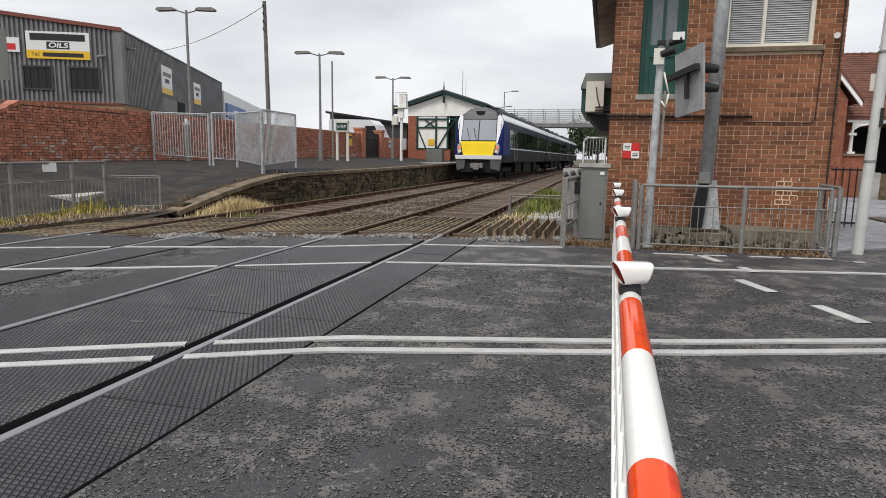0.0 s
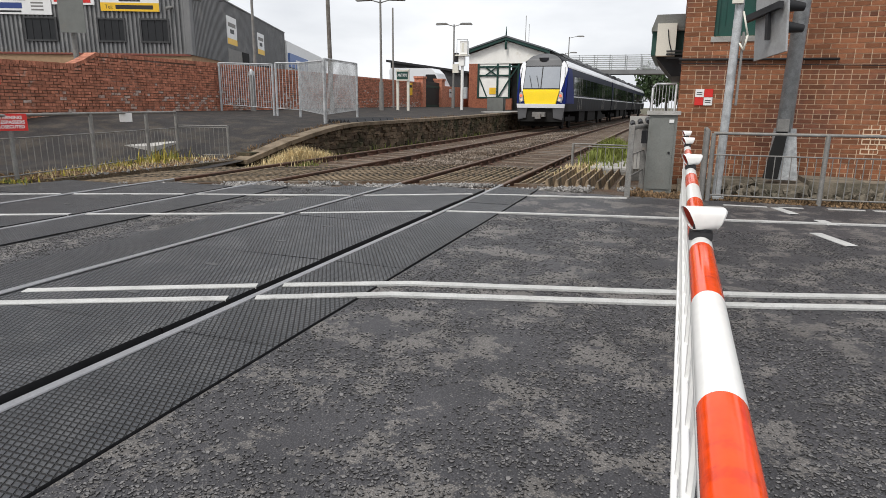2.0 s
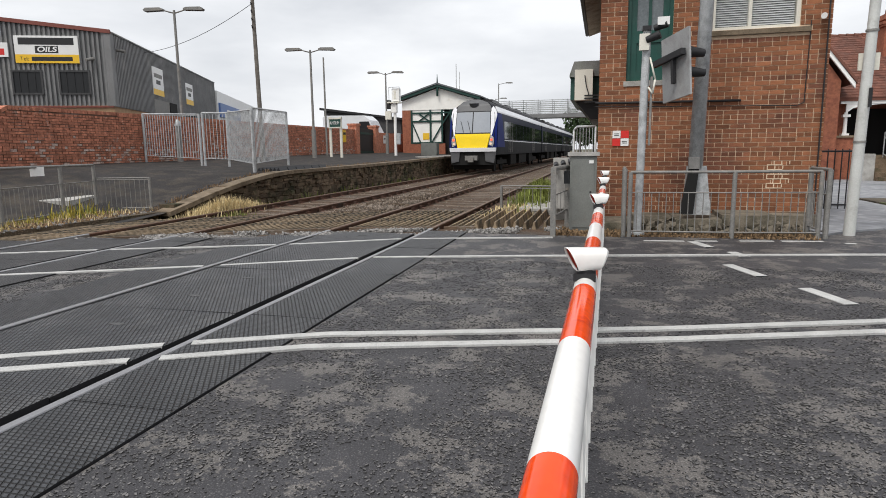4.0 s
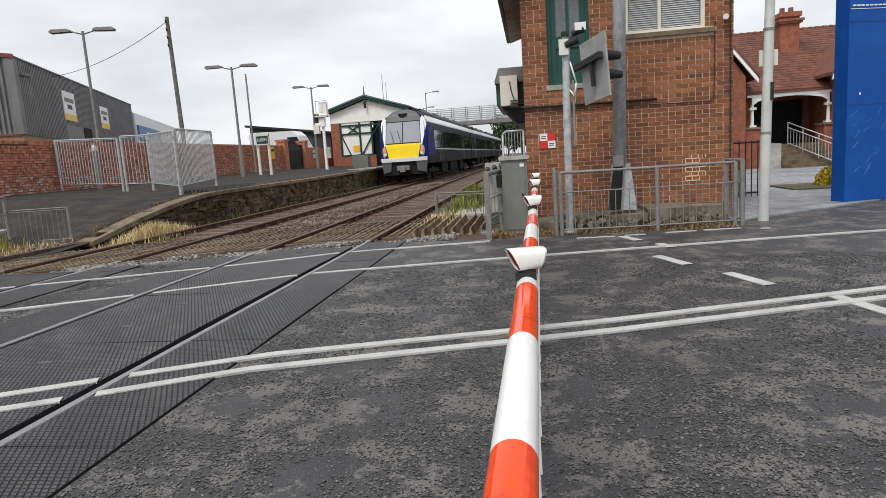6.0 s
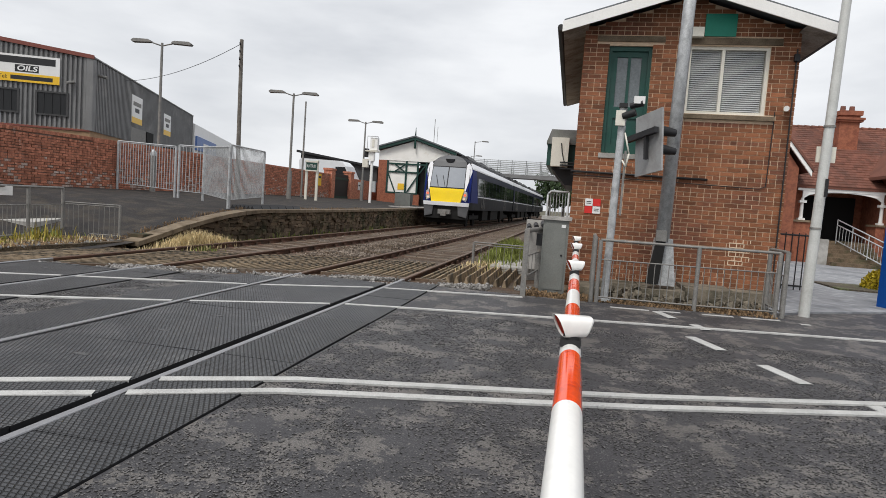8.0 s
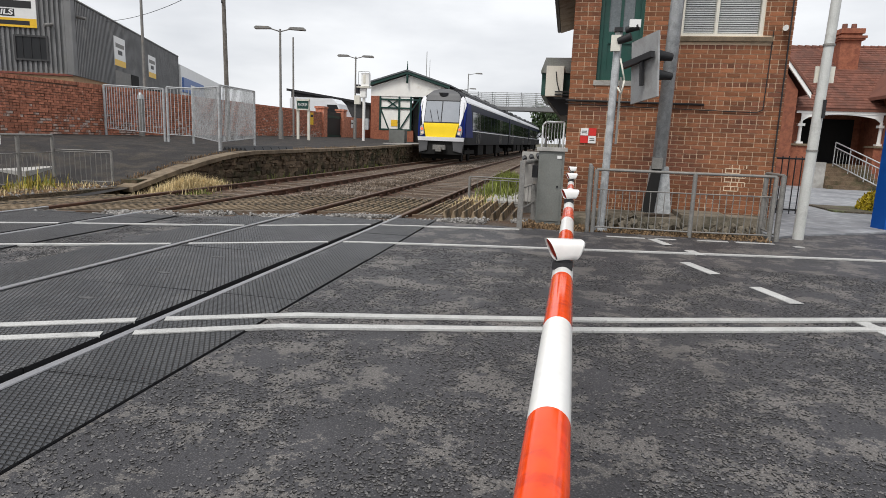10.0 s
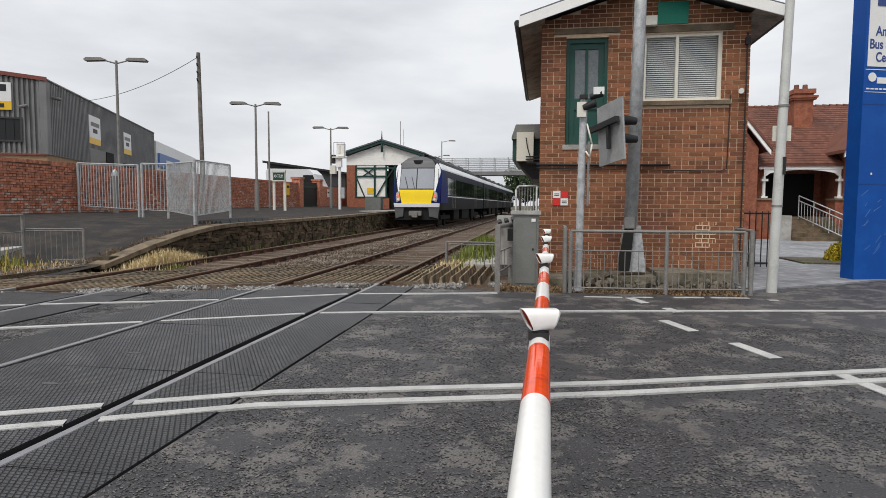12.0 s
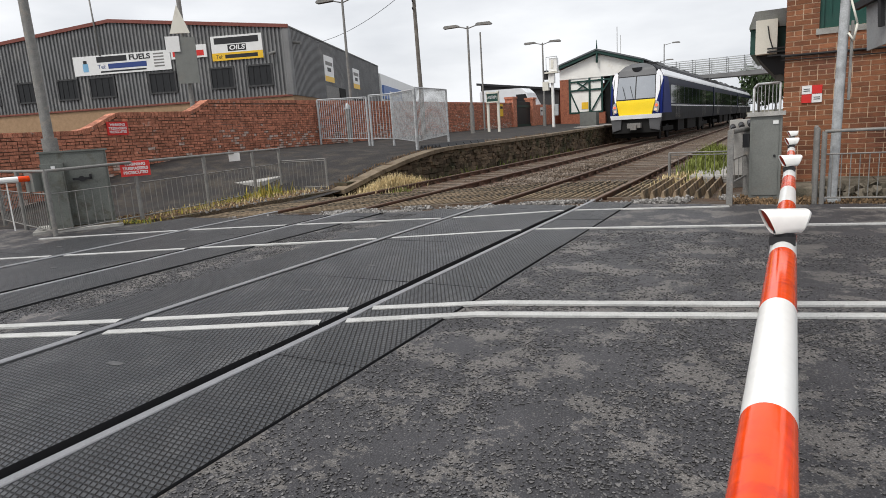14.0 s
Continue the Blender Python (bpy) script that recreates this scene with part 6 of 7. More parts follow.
bm = bm_new()
box(bm, SGX - 0.56, SGX - 0.2, SGY - 0.3, SGY - 0.02, 3.32, 3.86)
part("indicator_box", bm, M_CREAM, sg, bevel=0.02)
bm = bm_new()
box(bm, SGX - 0.52, SGX - 0.3, SGY - 0.1, SGY + 0.2, 4.0, 4.55)
part("lens_hood", bm, M_BLACK, sg, "black signal hood")
bm = bm_new()
box(bm, SGX + 0.12, SGX + 0.34, SGY - 0.12, SGY + 0.1, 1.75, 2.45)
part("telephone_box", bm, M_GALV, sg, bevel=0.02)
bm = bm_new()
box(bm, -11.9, -10.8, 41.2, 41.9, 0.9, 1.85)
solid("grit_bin", bm, M_CABINET, "plain grey grit bin on the platform", "bin", kind="", bevel=0.03)
tmat = thing("trespass_mat", "black ridged anti-trespass mat at the platform end", "mat")
for k in range(6):
    z0 = yard_z(-9.6, 17.2 + 0.55 * k)
    bm = bm_new()
    box(bm, -10.0, -9.2, 17.0 + 0.55 * k, 17.5 + 0.55 * k, z0 - 0.03, z0 + 0.012)
    mp = part("mat_panel", bm, M_BLACK, tmat)
    for j in range(6):
        bm = bm_new()
        prism(bm, [(-9.98 + 0.13 * j, z0 + 0.012), (-9.86 + 0.13 * j, z0 + 0.012), (-9.92 + 0.13 * j, z0 + 0.11)], 17.0 + 0.55 * k, 17.5 + 0.55 * k, "y")
        part("ridge", bm, M_BLACK, mp)
bm = bm_new()
prism(bm, [(-10.9, 36.5), (-9.1, 36.5), (-9.1, 46), (-9.8, 46)], 0.9, 0.985, "z")
solid("platform_edge_slab", bm, M_CONC, "pale concrete slab at the platform edge", "paving")
bm = bm_new()
zc = yard_z(-12.0, 12.0)
box(bm, -0.45, 0.45, -0.42, 0.42, -0.12, 0.02, Matrix.Translation((-12.0, 12.0, zc)) @ Matrix.Rotation(radians(5), 4, "X"))
solid("chamber_cover", bm, M_CONC, "pale concrete chamber cover in the yard", "cover", kind="", bevel=0.02)

# ---- station building by the platform ----
stn = thing("station_building", "white gabled station building with green bargeboards", "station building")
GY, GB = 48.0, 1.0
GXL, GXR, GXA, GZE, GZA = -15.55, -9.4, -12.42, 5.45, 6.2
bm = bm_new()
prism(bm, [(GXL + 0.15, 4.5), (GXR, 4.5), (GXR, GZE - 0.25), (GXA, GZA - 0.05), (GXL + 0.15, GZE - 0.25)], GY, GY + 0.3, "y")
part("gable_wall", bm, M_RENDER, stn, "white rendered gable")
bm = bm_new()
box(bm, GXL + 0.15, -14.7, GY, GY + 0.3, GB - 0.2, 4.5)
box(bm, -14.7, -11.9, GY, GY + 0.3, GB - 0.2, 1.9)
box(bm, GXL + 0.15, GXL + 0.45, GY + 0.3, GY + 25, GB - 0.2, 4.7)
part("brick_wall", bm, M_REDBRICK, stn, "red brick base and corner")
bm = bm_new()
box(bm, -14.7, -12.1, GY + 0.06, GY + 0.2, 1.9, 4.5)
pn = part("timber_screen", bm, M_RENDER, stn, "white panelled timber screen")
bm = bm_new()
for x in (-14.7, -13.15, -12.2, -11.5):
    box(bm, x, x + 0.14, GY - 0.02, GY + 0.06, 1.9, 4.5)
for zz in (1.88, 3.55, 4.2):
    box(bm, -14.7, -11.4 if zz > 4 else -12.1, GY - 0.025, GY + 0.055, zz, zz + 0.12)
for x0, z0, x1, z1 in ((-14.6, 3.55, -13.9, 1.95), (-12.1, 3.4, -13.0, 1.95), (-14.0, 4.2, -13.2, 3.65), (-13.2, 4.2, -14.0, 3.65), (-12.1, 3.4, -11.5, 4.25)):
    d = Vector((x1 - x0, 0, z1 - z0))
    tube(bm, (x0, GY, z0), (x1, GY, z1), 0.06, 0.06, 4)
part("timber_frame", bm, M_DARKGREEN, pn, "dark green timber framing")
bm = bm_new()
box(bm, -13.72, -13.2, GY + 0.03, GY + 0.06, 2.2, 2.7)
part("poster", bm, M_SIGNYELLOW, pn)
bm = bm_new()
box(bm, -12.05, GXR, GY + 0.4, GY + 24, GB, 4.5)
part("canopy_shade", bm, M_DARK, stn, "dark space under the canopy")
bm = bm_new()
for a, b in (((GXL - 0.3, GZE - 0.32), (GXA, GZA)), ((GXR + 0.35, GZE - 0.32), (GXA, GZA))):
    prism(bm, [a, b, (b[0], b[1] + 0.28), (a[0], a[1] + 0.28)], GY - 0.35, GY - 0.15, "y")
bgd = part("bargeboard", bm, M_DARKGREEN, stn, "dark green bargeboards")
bm = bm_new()
tube(bm, (GXA, GY - 0.25, GZA - 0.7), (GXA, GY - 0.25, GZA + 0.3), 0.09, 0.07, 8)
tube(bm, (GXA, GY - 0.25, GZA + 0.3), (GXA, GY - 0.25, GZA + 0.95), 0.06, 0.02, 8)
part("finial", bm, M_GREEN, bgd)
bm = bm_new()
prism(bm, [(GXL - 0.35, GZE - 0.1), (GXA, GZA + 0.2), (GXR + 0.4, GZE - 0.1), (GXR + 0.4, GZE), (GXA, GZA + 0.32), (GXL - 0.35, GZE)], GY - 0.4, GY + 25, "y")
part("roof", bm, M_SLATE, stn)
bm = bm_new()
tube(bm, (GXA - 0.4, GY + 8, 6.0), (GXA - 0.4, GY + 8, 9.0), 0.03, 0.03, 6)
tube(bm, (GXA - 0.1, GY + 8, 6.0), (GXA - 0.1, GY + 8, 8.3), 0.02, 0.02, 6)
part("aerial", bm, M_GALVDULL, stn)
low = thing("low_dark_building", "long low dark building behind the boundary wall", "building")
bm = bm_new()
prism(bm, [(-24, 0), (-16.8, 0), (-16.8, 4.0), (-24, 5.0)], 52, 60, "y")
part("wall", bm, M_WINFRAME, low)
bm = bm_new()
prism(bm, [(-24.3, 5.0), (-16.5, 3.95), (-16.5, 4.12), (-24.3, 5.2)], 51.7, 60.3, "y")
part("roof_edge", bm, M_BLACK, low)
van = thing("white_van", "white van parked behind the boundary wall", "van")
bm = bm_new()
prism(bm, [(-20.6, 1.5), (-16.4, 1.5), (-16.2, 2.4), (-16.5, 2.85), (-16.9, 3.65), (-17.3, 4.0), (-20.5, 4.06), (-20.7, 3.9)], 44.6, 46.5, "y")
part("body", bm, M_VAN, van, bevel=0.08, seg=2)
bm = bm_new()
prism(bm, [(-17.0, 2.85), (-16.62, 2.85), (-16.95, 3.55), (-17.7, 3.55), (-17.7, 2.85)], 44.56, 44.62, "y")
part("side_window", bm, M_DARKGLASS, van)
for x in (-19.7, -17.2):
    bm = bm_new()
    tube(bm, (x, 44.5, 1.62), (x, 44.8, 1.62), 0.35, 0.35, 16)
    part("wheel", bm, M_BLACK, van)

# ---- footbridge beyond ----
fb = thing("footbridge", "grey steel footbridge with barred parapets over the line", "footbridge")
FY = 66.0
bm = bm_new()
box(bm, -12.5, 4.0, FY, FY + 2.2, 4.55, 4.95)
part("deck", bm, M_CLAD, fb, "dark deck girder")
for yy in (FY, FY + 2.2):
    for zz in (5.1, 5.3, 5.5, 5.7, 5.9, 6.1, 6.3):
        bm = bm_new()
        box(bm, -12.5, 4.0, yy - 0.03, yy + 0.03, zz, zz + 0.07)
        part("parapet_rail", bm, M_GALV, fb)
    for k in range(12):
        bm = bm_new()
        box(bm, -12.5 + 1.5 * k, -12.42 + 1.5 * k, yy - 0.03, yy + 0.03, 4.9, 6.4)
        part("parapet_post", bm, M_GALV, fb)
for x in (-11.5, 1.5):
    bm = bm_new()
    box(bm, x, x + 0.4, FY + 0.8, FY + 1.3, -0.3, 4.6)
    part("pier", bm, M_CLAD, fb)


# ---- the train standing at the platform ----
TRX, TRY = -7.05, 35.0
TM = Matrix.Translation((TRX, TRY, 0.03)) @ Matrix.Rotation(radians(-0.9), 4, "Z")
HW = 1.39


def section(k=1.0, zt=4.2, zb=1.02, hw=HW):
    """The body's cross-section: upright sides, shoulders and a rounded roof."""
    pts = [(-hw * 0.97, zb), (-hw, zb + 0.5), (-hw, 2.2), (-hw * 0.99, 3.05), (-hw * 0.965, 3.38), (-hw * 0.85, zt - 0.48), (-hw * 0.55, zt - 0.15), (0, zt)]
    pts += [(-x, z) for x, z in pts[-2::-1]]
    return [(x * k, z) for x, z in pts]


def loft(bm, rings, m, cap0=True, cap1=True):
    vs = [[bm.verts.new(m @ Vector(p)) for p in r] for r in rings]
    for a, b in zip(vs[:-1], vs[1:]):
        for i in range(len(a) - 1):
            bm.faces.new((a[i], a[i + 1], b[i + 1], b[i])).smooth = True
        bm.faces.new((a[-1], a[0], b[0], b[-1]))
    if cap0:
        bm.faces.new(vs[0])
    if cap1:
        bm.faces.new(vs[-1][::-1])


train = thing("train", "three-car grey and navy train with yellow nose at the platform", "train")
CAR = 22.8


def nose_y(z):
    """How far the nose leans back at a height."""
    return float(np.interp(z, (1.0, 1.4, 2.1, 3.4, 3.85, 4.2), (0.05, 0.0, 0.06, 0.46, 0.62, 1.0)))


for c in range(3):
    y0 = c * (CAR + 0.6)
    bm = bm_new()
    rings = []
    if c == 0:
        for s, k in ((0.0, 0.90), (0.35, 0.97), (0.9, 1.0)):
            rings.append([(x, nose_y(z) * (1 - s / 1.6) + s + 0.08, z) for x, z in section(k)])
    rings.append([(x, y0 + (1.7 if c == 0 else 0), z) for x, z in section()])
    rings.append([(x, y0 + CAR, z) for x, z in section()])
    loft(bm, rings, TM)
    body = part("car_body", bm, M_TRAINGREY, train, "dark grey coach body")
    ys = y0 + (2.1 if c == 0 else 0.3)
    bm = bm_new()
    for sx in (-1, 1):
        prism(bm, [(sx * HW * 0.95, 3.42), (sx * HW * 0.85, 3.72), (sx * (HW * 0.87 + 0.02), 3.75), (sx * (HW * 0.968 + 0.02), 3.46), (sx * (HW * 0.97 + 0.02), 3.38)], y0 + (0.8 if c == 0 else 0), y0 + CAR, "y", TM)
    part("roof_cantrail", bm, M_SILVER, body, "pale silver cantrail")
    bm = bm_new()
    prism(bm, [(-0.75, 4.08), (0.75, 4.08), (0.6, 4.24), (-0.6, 4.24)], y0 + 2.5, y0 + CAR - 1.0, "y", TM)
    for k in range(4):
        prism(bm, [(-0.6, 4.2), (0.6, 4.2), (0.5, 4.36), (-0.5, 4.36)], y0 + 3.5 + 5 * k, y0 + 5.5 + 5 * k, "y", TM)
    part("roof_equipment", bm, M_BLACK, body)
    y = ys + 0.6
    k = 0
    while y < y0 + CAR - 1.6:
        w = 1.35 if k in (1, 8) else 1.75
        for sx in (-1, 1):
            bm = bm_new()
            x = sx * (HW + 0.004)
            prism(bm, [(sx * HW * 0.99, 1.95), (sx * (HW + 0.012), 1.95), (sx * (HW * 0.985 + 0.014), 2.98), (sx * HW * 0.97, 2.98)], y, y + w - 0.12, "y", TM)
            part("window", bm, M_TRAINGLASS, body)
            if k in (1, 8):
                bm = bm_new()
                for yy in (y - 0.05, y + w / 2 - 0.06, y + w - 0.11):
                    prism(bm, [(sx * HW * 0.99, 1.12), (sx * (HW + 0.02), 1.12), (sx * (HW * 0.985 + 0.022), 3.05), (sx * HW * 0.96, 3.05)], yy, yy + 0.05, "y", TM)
                part("door_edge", bm, M_GALVDULL, body, "pale door edges")
        y += w
        k += 1
    bm = bm_new()
    for sx in (-1, 1):
        prism(bm, [(sx * HW * 0.98, 1.92), (sx * (HW + 0.006), 1.92), (sx * (HW * 0.985 + 0.008), 3.1), (sx * (HW * 0.97 + 0.008), 3.36), (sx * HW * 0.94, 3.36)], ys - 0.4, y0 + CAR, "y", TM)
    part("window_band", bm, M_BAND, body, "dark navy window band")
    bm = bm_new()
    for sx in (-1, 1):
        prism(bm, [(sx * HW * 0.99, 1.82), (sx * (HW + 0.01), 1.82), (sx * (HW + 0.01), 1.88), (sx * HW * 0.99, 1.88)], ys, y0 + CAR, "y", TM)
    part("waist_line", bm, M_SILVER, body)
    for a, b in ((6.0, 8.4), (9.8, 13.6), (15.2, 17.2)):
        bm = bm_new()
        box(bm, -1.25, 1.25, y0 + a, y0 + b, 0.35, 1.02, TM)
        part("underframe_case", bm, M_UNDER, body, bevel=0.03)
    for yb in (3.4, CAR - 3.4):
        bm = bm_new()
        for sx in (-1, 1):
            box(bm, sx * 1.05 - 0.08, sx * 1.05 + 0.08, y0 + yb - 1.7, y0 + yb + 1.7, 0.45, 0.7, TM)
        box(bm, -1.05, 1.05, y0 + yb - 0.3, y0 + yb + 0.3, 0.5, 0.8, TM)
        bogie = part("bogie", bm, M_UNDER, body)
        for dy in (-1.15, 1.15):
            for sx in (-0.835, 0.835):
                bm = bm_new()
                tube(bm, TM @ Vector((sx - 0.06, y0 + yb + dy, 0.42)), TM @ Vector((sx + 0.06, y0 + yb + dy, 0.42)), 0.42, 0.42, 20)
                part("wheel", bm, M_UNDER, bogie)
    if c < 2:
        bm = bm_new()
        box(bm, -1.0, 1.0, y0 + CAR, y0 + CAR + 0.6, 1.1, 3.5, TM)
        part("gangway", bm, M_BLACK, body)


def nose_panel(name, poly, material, label="", out=0.0, thick=0.05, steps=6):
    """A panel that follows the nose; poly is in x and z, cut into strips by height."""
    z0, z1 = min(p[1] for p in poly), max(p[1] for p in poly)
    n = len(poly)

    def span(z):
        xs = []
        for i in range(n):
            (xa, za), (xb, zb) = poly[i], poly[(i + 1) % n]
            if (za - z) * (zb - z) <= 0 and abs(za - zb) > 1e-9:
                xs.append(xa + (xb - xa) * (z - za) / (zb - za))
        return min(xs), max(xs)
    bm = bm_new()
    rows = []
    cols = 9
    for i in range(steps + 1):
        z = z0 + (z1 - z0) * min(max(i / steps, 0.002), 0.998)
        a, b = span(z)
        row = []
        for j in range(cols):
            x = a + (b - a) * j / (cols - 1)
            yy = nose_y(z) - out + 0.22 * (abs(x) / HW) ** 3.0
            row.append(((x, yy, z), (x, yy + thick + 0.15, z)))
        rows.append(row)
    f = [[bm.verts.new(TM @ Vector(p[0])) for p in r] for r in rows]
    bk = [[bm.verts.new(TM @ Vector(p[1])) for p in r] for r in rows]
    for i in range(steps):
        for j in range(cols - 1):
            bm.faces.new((f[i][j], f[i][j + 1], f[i + 1][j + 1], f[i + 1][j])).smooth = True
        for j in (0, cols - 1):
            bm.faces.new((f[i][j], f[i + 1][j], bk[i + 1][j], bk[i][j]))
    for i in (0, steps):
        for j in range(cols - 1):
            bm.faces.new((f[i][j], f[i][j + 1], bk[i][j + 1], bk[i][j]))
    return part(name, bm, material, train, label)


nose_panel("nose_yellow", [(-0.86, 1.42), (0.86, 1.42), (0.9, 1.6), (1.04, 2.2), (-1.04, 2.2), (-0.9, 1.6)], M_YELLOW, "bright yellow warning panel", 0.06)
nose_panel("nose_bumper", [(-1.32, 1.20), (1.32, 1.20), (1.35, 1.42), (-1.35, 1.42)], M_SILVER, "silver bumper fairing", 0.14)
nose_panel("nose_skirt", [(-1.28, 0.45), (1.28, 0.45), (1.30, 1.19), (-1.30, 1.19)], M_DARK, "", 0.02)
for sx in (-1, 1):
    lohi = lambda pts: [(sx * u, w) for u, w in pts]
    nose_panel("bumper_corner", lohi([(0.78, 0.62), (1.24, 0.55), (1.32, 1.195), (0.72, 1.195)]), M_ROOFGREY, "dark grey lower corner fairing", 0.10)
    nose_panel("nose_side", lohi([(0.92, 1.43), (1.36, 1.43), (1.38, 3.05), (1.32, 3.05), (1.12, 2.2), (1.05, 2.2)]), M_NAVY, "", 0.04)
    nose_panel("nose_pillar", lohi([(1.04, 2.1), (1.10, 2.1), (1.34, 3.25), (1.26, 3.55), (1.1, 3.74), (0.99, 3.70), (1.0, 3.45)]), M_SILVER, "silver corner pillar", 0.055, steps=10)
nose_panel("windscreen_surround", [(-1.05, 2.21), (1.05, 2.21), (1.0, 3.48), (-1.0, 3.48)], M_BLACK, "", 0.045)
# pale base colour paints the sky's reflection into the glass
screen = glass_mat("windscreen_glass", (0.30, 0.325, 0.36), 0.15)
nose_panel("windscreen", [(-1.0, 2.26), (-0.03, 2.26), (-0.03, 3.43), (-0.96, 3.43)], screen, "windscreen with a pale sky reflection in its colour", 0.07)
nose_panel("windscreen", [(0.03, 2.26), (1.0, 2.26), (0.96, 3.43), (0.03, 3.43)], screen, "windscreen with a pale sky reflection in its colour", 0.07)
nose_panel("nose_cap", [(-1.03, 3.48), (1.03, 3.48), (1.0, 3.62), (0.93, 3.80), (0.74, 3.98), (0.45, 4.10), (0.2, 4.16), (-0.2, 4.16), (-0.45, 4.10), (-0.74, 3.98), (-0.93, 3.80), (-1.0, 3.62)], M_ROOFGREY, "grey roof cap", 0.065, steps=12)
bm = bm_new()
prism(bm, [(0.26 * math.cos(q), 3.92 + 0.24 * math.sin(q)) for q in [math.pi + k * math.pi / 10 for k in range(11)]], nose_y(3.8) - 0.12, nose_y(3.8) + 0.1, "y", TM)
part("top_lamp", bm, M_TRAINGREY, train, "half-round headlamp housing")
for sx in (-1, 1):
    cl = nose_panel("lamp_cluster", [(sx * u, w) for u, w in ((0.93, 1.5), (1.17, 1.48), (1.24, 1.75), (1.2, 2.05), (1.06, 2.12), (1.0, 1.85))], M_GALV, "pale glazed lamp cluster", 0.085)
    bm = bm_new()
    tube(bm, TM @ Vector((sx * 1.1, 0.02, 1.86)), TM @ Vector((sx * 1.1, 0.12, 1.86)), 0.075, 0.075, 12)
    part("tail_lamp", bm, M_TAIL, cl, "lit red tail lamp")
    bm = bm_new()
    tube(bm, TM @ Vector((sx * 1.07, 0.0, 1.64)), TM @ Vector((sx * 1.07, 0.12, 1.64)), 0.065, 0.065, 12)
    part("marker_lamp", bm, M_MARKER, cl)
    bm = bm_new()
    prism(bm, [(sx * (HW - 0.03), 1.45), (sx * (HW + 0.012), 1.45), (sx * (HW + 0.012), 2.2), (sx * (HW * 0.99 + 0.012), 3.05), (sx * (HW * 0.975 + 0.012), 3.36), (sx * (HW * 0.94), 3.36)], 0.30, 2.9, "y", TM)
    for v in bm.verts:
        loc = TM.inverted() @ v.co
        if loc.y > 1.5:
            loc.y -= abs(loc.z - 1.45) * 0.55
        else:
            loc.y += max(0, nose_y(loc.z) - 0.05)
        v.co = TM @ loc
    part("cab_side", bm, M_NAVY, train, "navy cab side panel")
    bm = bm_new()
    pipe(bm, [TM @ Vector((sx * 0.2 - 0.3, nose_y(2.3) - 0.1, 2.28)), TM @ Vector((sx * 0.2 - 0.5, nose_y(2.9) - 0.1, 2.95))], 0.015, 6)
    part("wiper", bm, M_BLACK, train)
bm = bm_new()
box(bm, -0.35, 0.35, -0.35, 0.2, 0.72, 0.98, TM)
box(bm, -0.15, 0.15, -0.5, -0.3, 0.62, 0.9, TM)
part("coupler", bm, M_GALVDULL, train, "grey coupler head", bevel=0.02)
bm = bm_new()
box(bm, -1.2, 1.2, 0.4, 0.6, 0.2, 0.6, TM)
part("snow_plough", bm, M_UNDER, train)

# ---- forecourt: totem, station house, shrubs ----
totem = thing("totem_sign", "tall blue station totem sign on the forecourt", "sign")
TT = Matrix.Translation((6.33, 12.75, 0.012)) @ Matrix.Rotation(radians(17), 4, "Z")
bm = bm_new()
box(bm, -0.58, 0.31, -0.16, 0.16, 0, 5.4, TT)
part("body", bm, M_BLUE, totem, bevel=0.01)
bm = bm_new()
box(bm, -0.525, 0.295, -0.168, -0.1605, 3.88, 5.3, TT)
wp = part("white_panel", bm, M_SIGNWHITE, totem)
TF_ = lambda x, z: TT @ pose(x, -0.170, z, 90, 0, 0)
text_part("Antrim", 0.24, TF_(-0.115, 4.50), M_BLUEINK, wp, bold=0.005, width=0.54)
text_part("Bus & Rail", 0.24, TF_(-0.115, 4.27), M_BLUEINK, wp, bold=0.005, width=0.76)
text_part("Centre", 0.24, TF_(-0.115, 4.04), M_BLUEINK, wp, bold=0.005, width=0.5)
bm = bm_new()
box(bm, -0.38, -0.08, -0.176, -0.169, 4.95, 5.1, TT)
part("bus_symbol", bm, M_BLUEINK, wp)
bm = bm_new()
tube(bm, TT @ Vector((-0.41, -0.168, 3.69)), TT @ Vector((-0.41, -0.161, 3.69)), 0.082, 0.082, 20)
box(bm, -0.31, 0.17, -0.168, -0.161, 3.58, 3.69, TT)
for k in range(9):
    box(bm, -0.52 + 0.085 * k, -0.455 + 0.085 * k, -0.166, -0.161, 3.47, 3.495, TT)
box(bm, -0.55, 0.28, -0.166, -0.161, 3.42, 3.43, TT)
box(bm, -0.55, 0.29, -0.166, -0.161, 3.82, 3.832, TT)
part("operator_mark", bm, M_SIGNWHITE, totem, "plain white operator mark")
for zz in (1.75, 3.2):
    bm = bm_new()
    box(bm, -0.575, 0.305, -0.164, -0.1602, zz, zz + 0.012, TT)
    part("panel_joint", bm, mat("blue_joint", (0.004, 0.05, 0.22), 0.5), totem)
bm = bm_new()
box(bm, -0.34, -0.31, -0.166, -0.1602, 1.93, 1.97, TT)
part("sticker", bm, M_SIGNWHITE, totem)

rs_ = random.Random(77)
bm = bm_new()
for _ in range(16):
    x, z, a, ln = rs_.uniform(-0.45, 0.2), rs_.uniform(0.5, 1.65), rs_.uniform(0.5, 1.4), rs_.uniform(0.05, 0.2)
    box(bm, -ln / 2, ln / 2, -0.1635, -0.1602, -0.003, 0.003, TT @ Matrix.Translation((x, 0, z)) @ Matrix.Rotation(-a, 4, "Y"))
part("scuff", bm, mat("pale_scuff", (0.10, 0.20, 0.45), 0.7), totem, "pale scuff marks")["kind"] = "stuff"

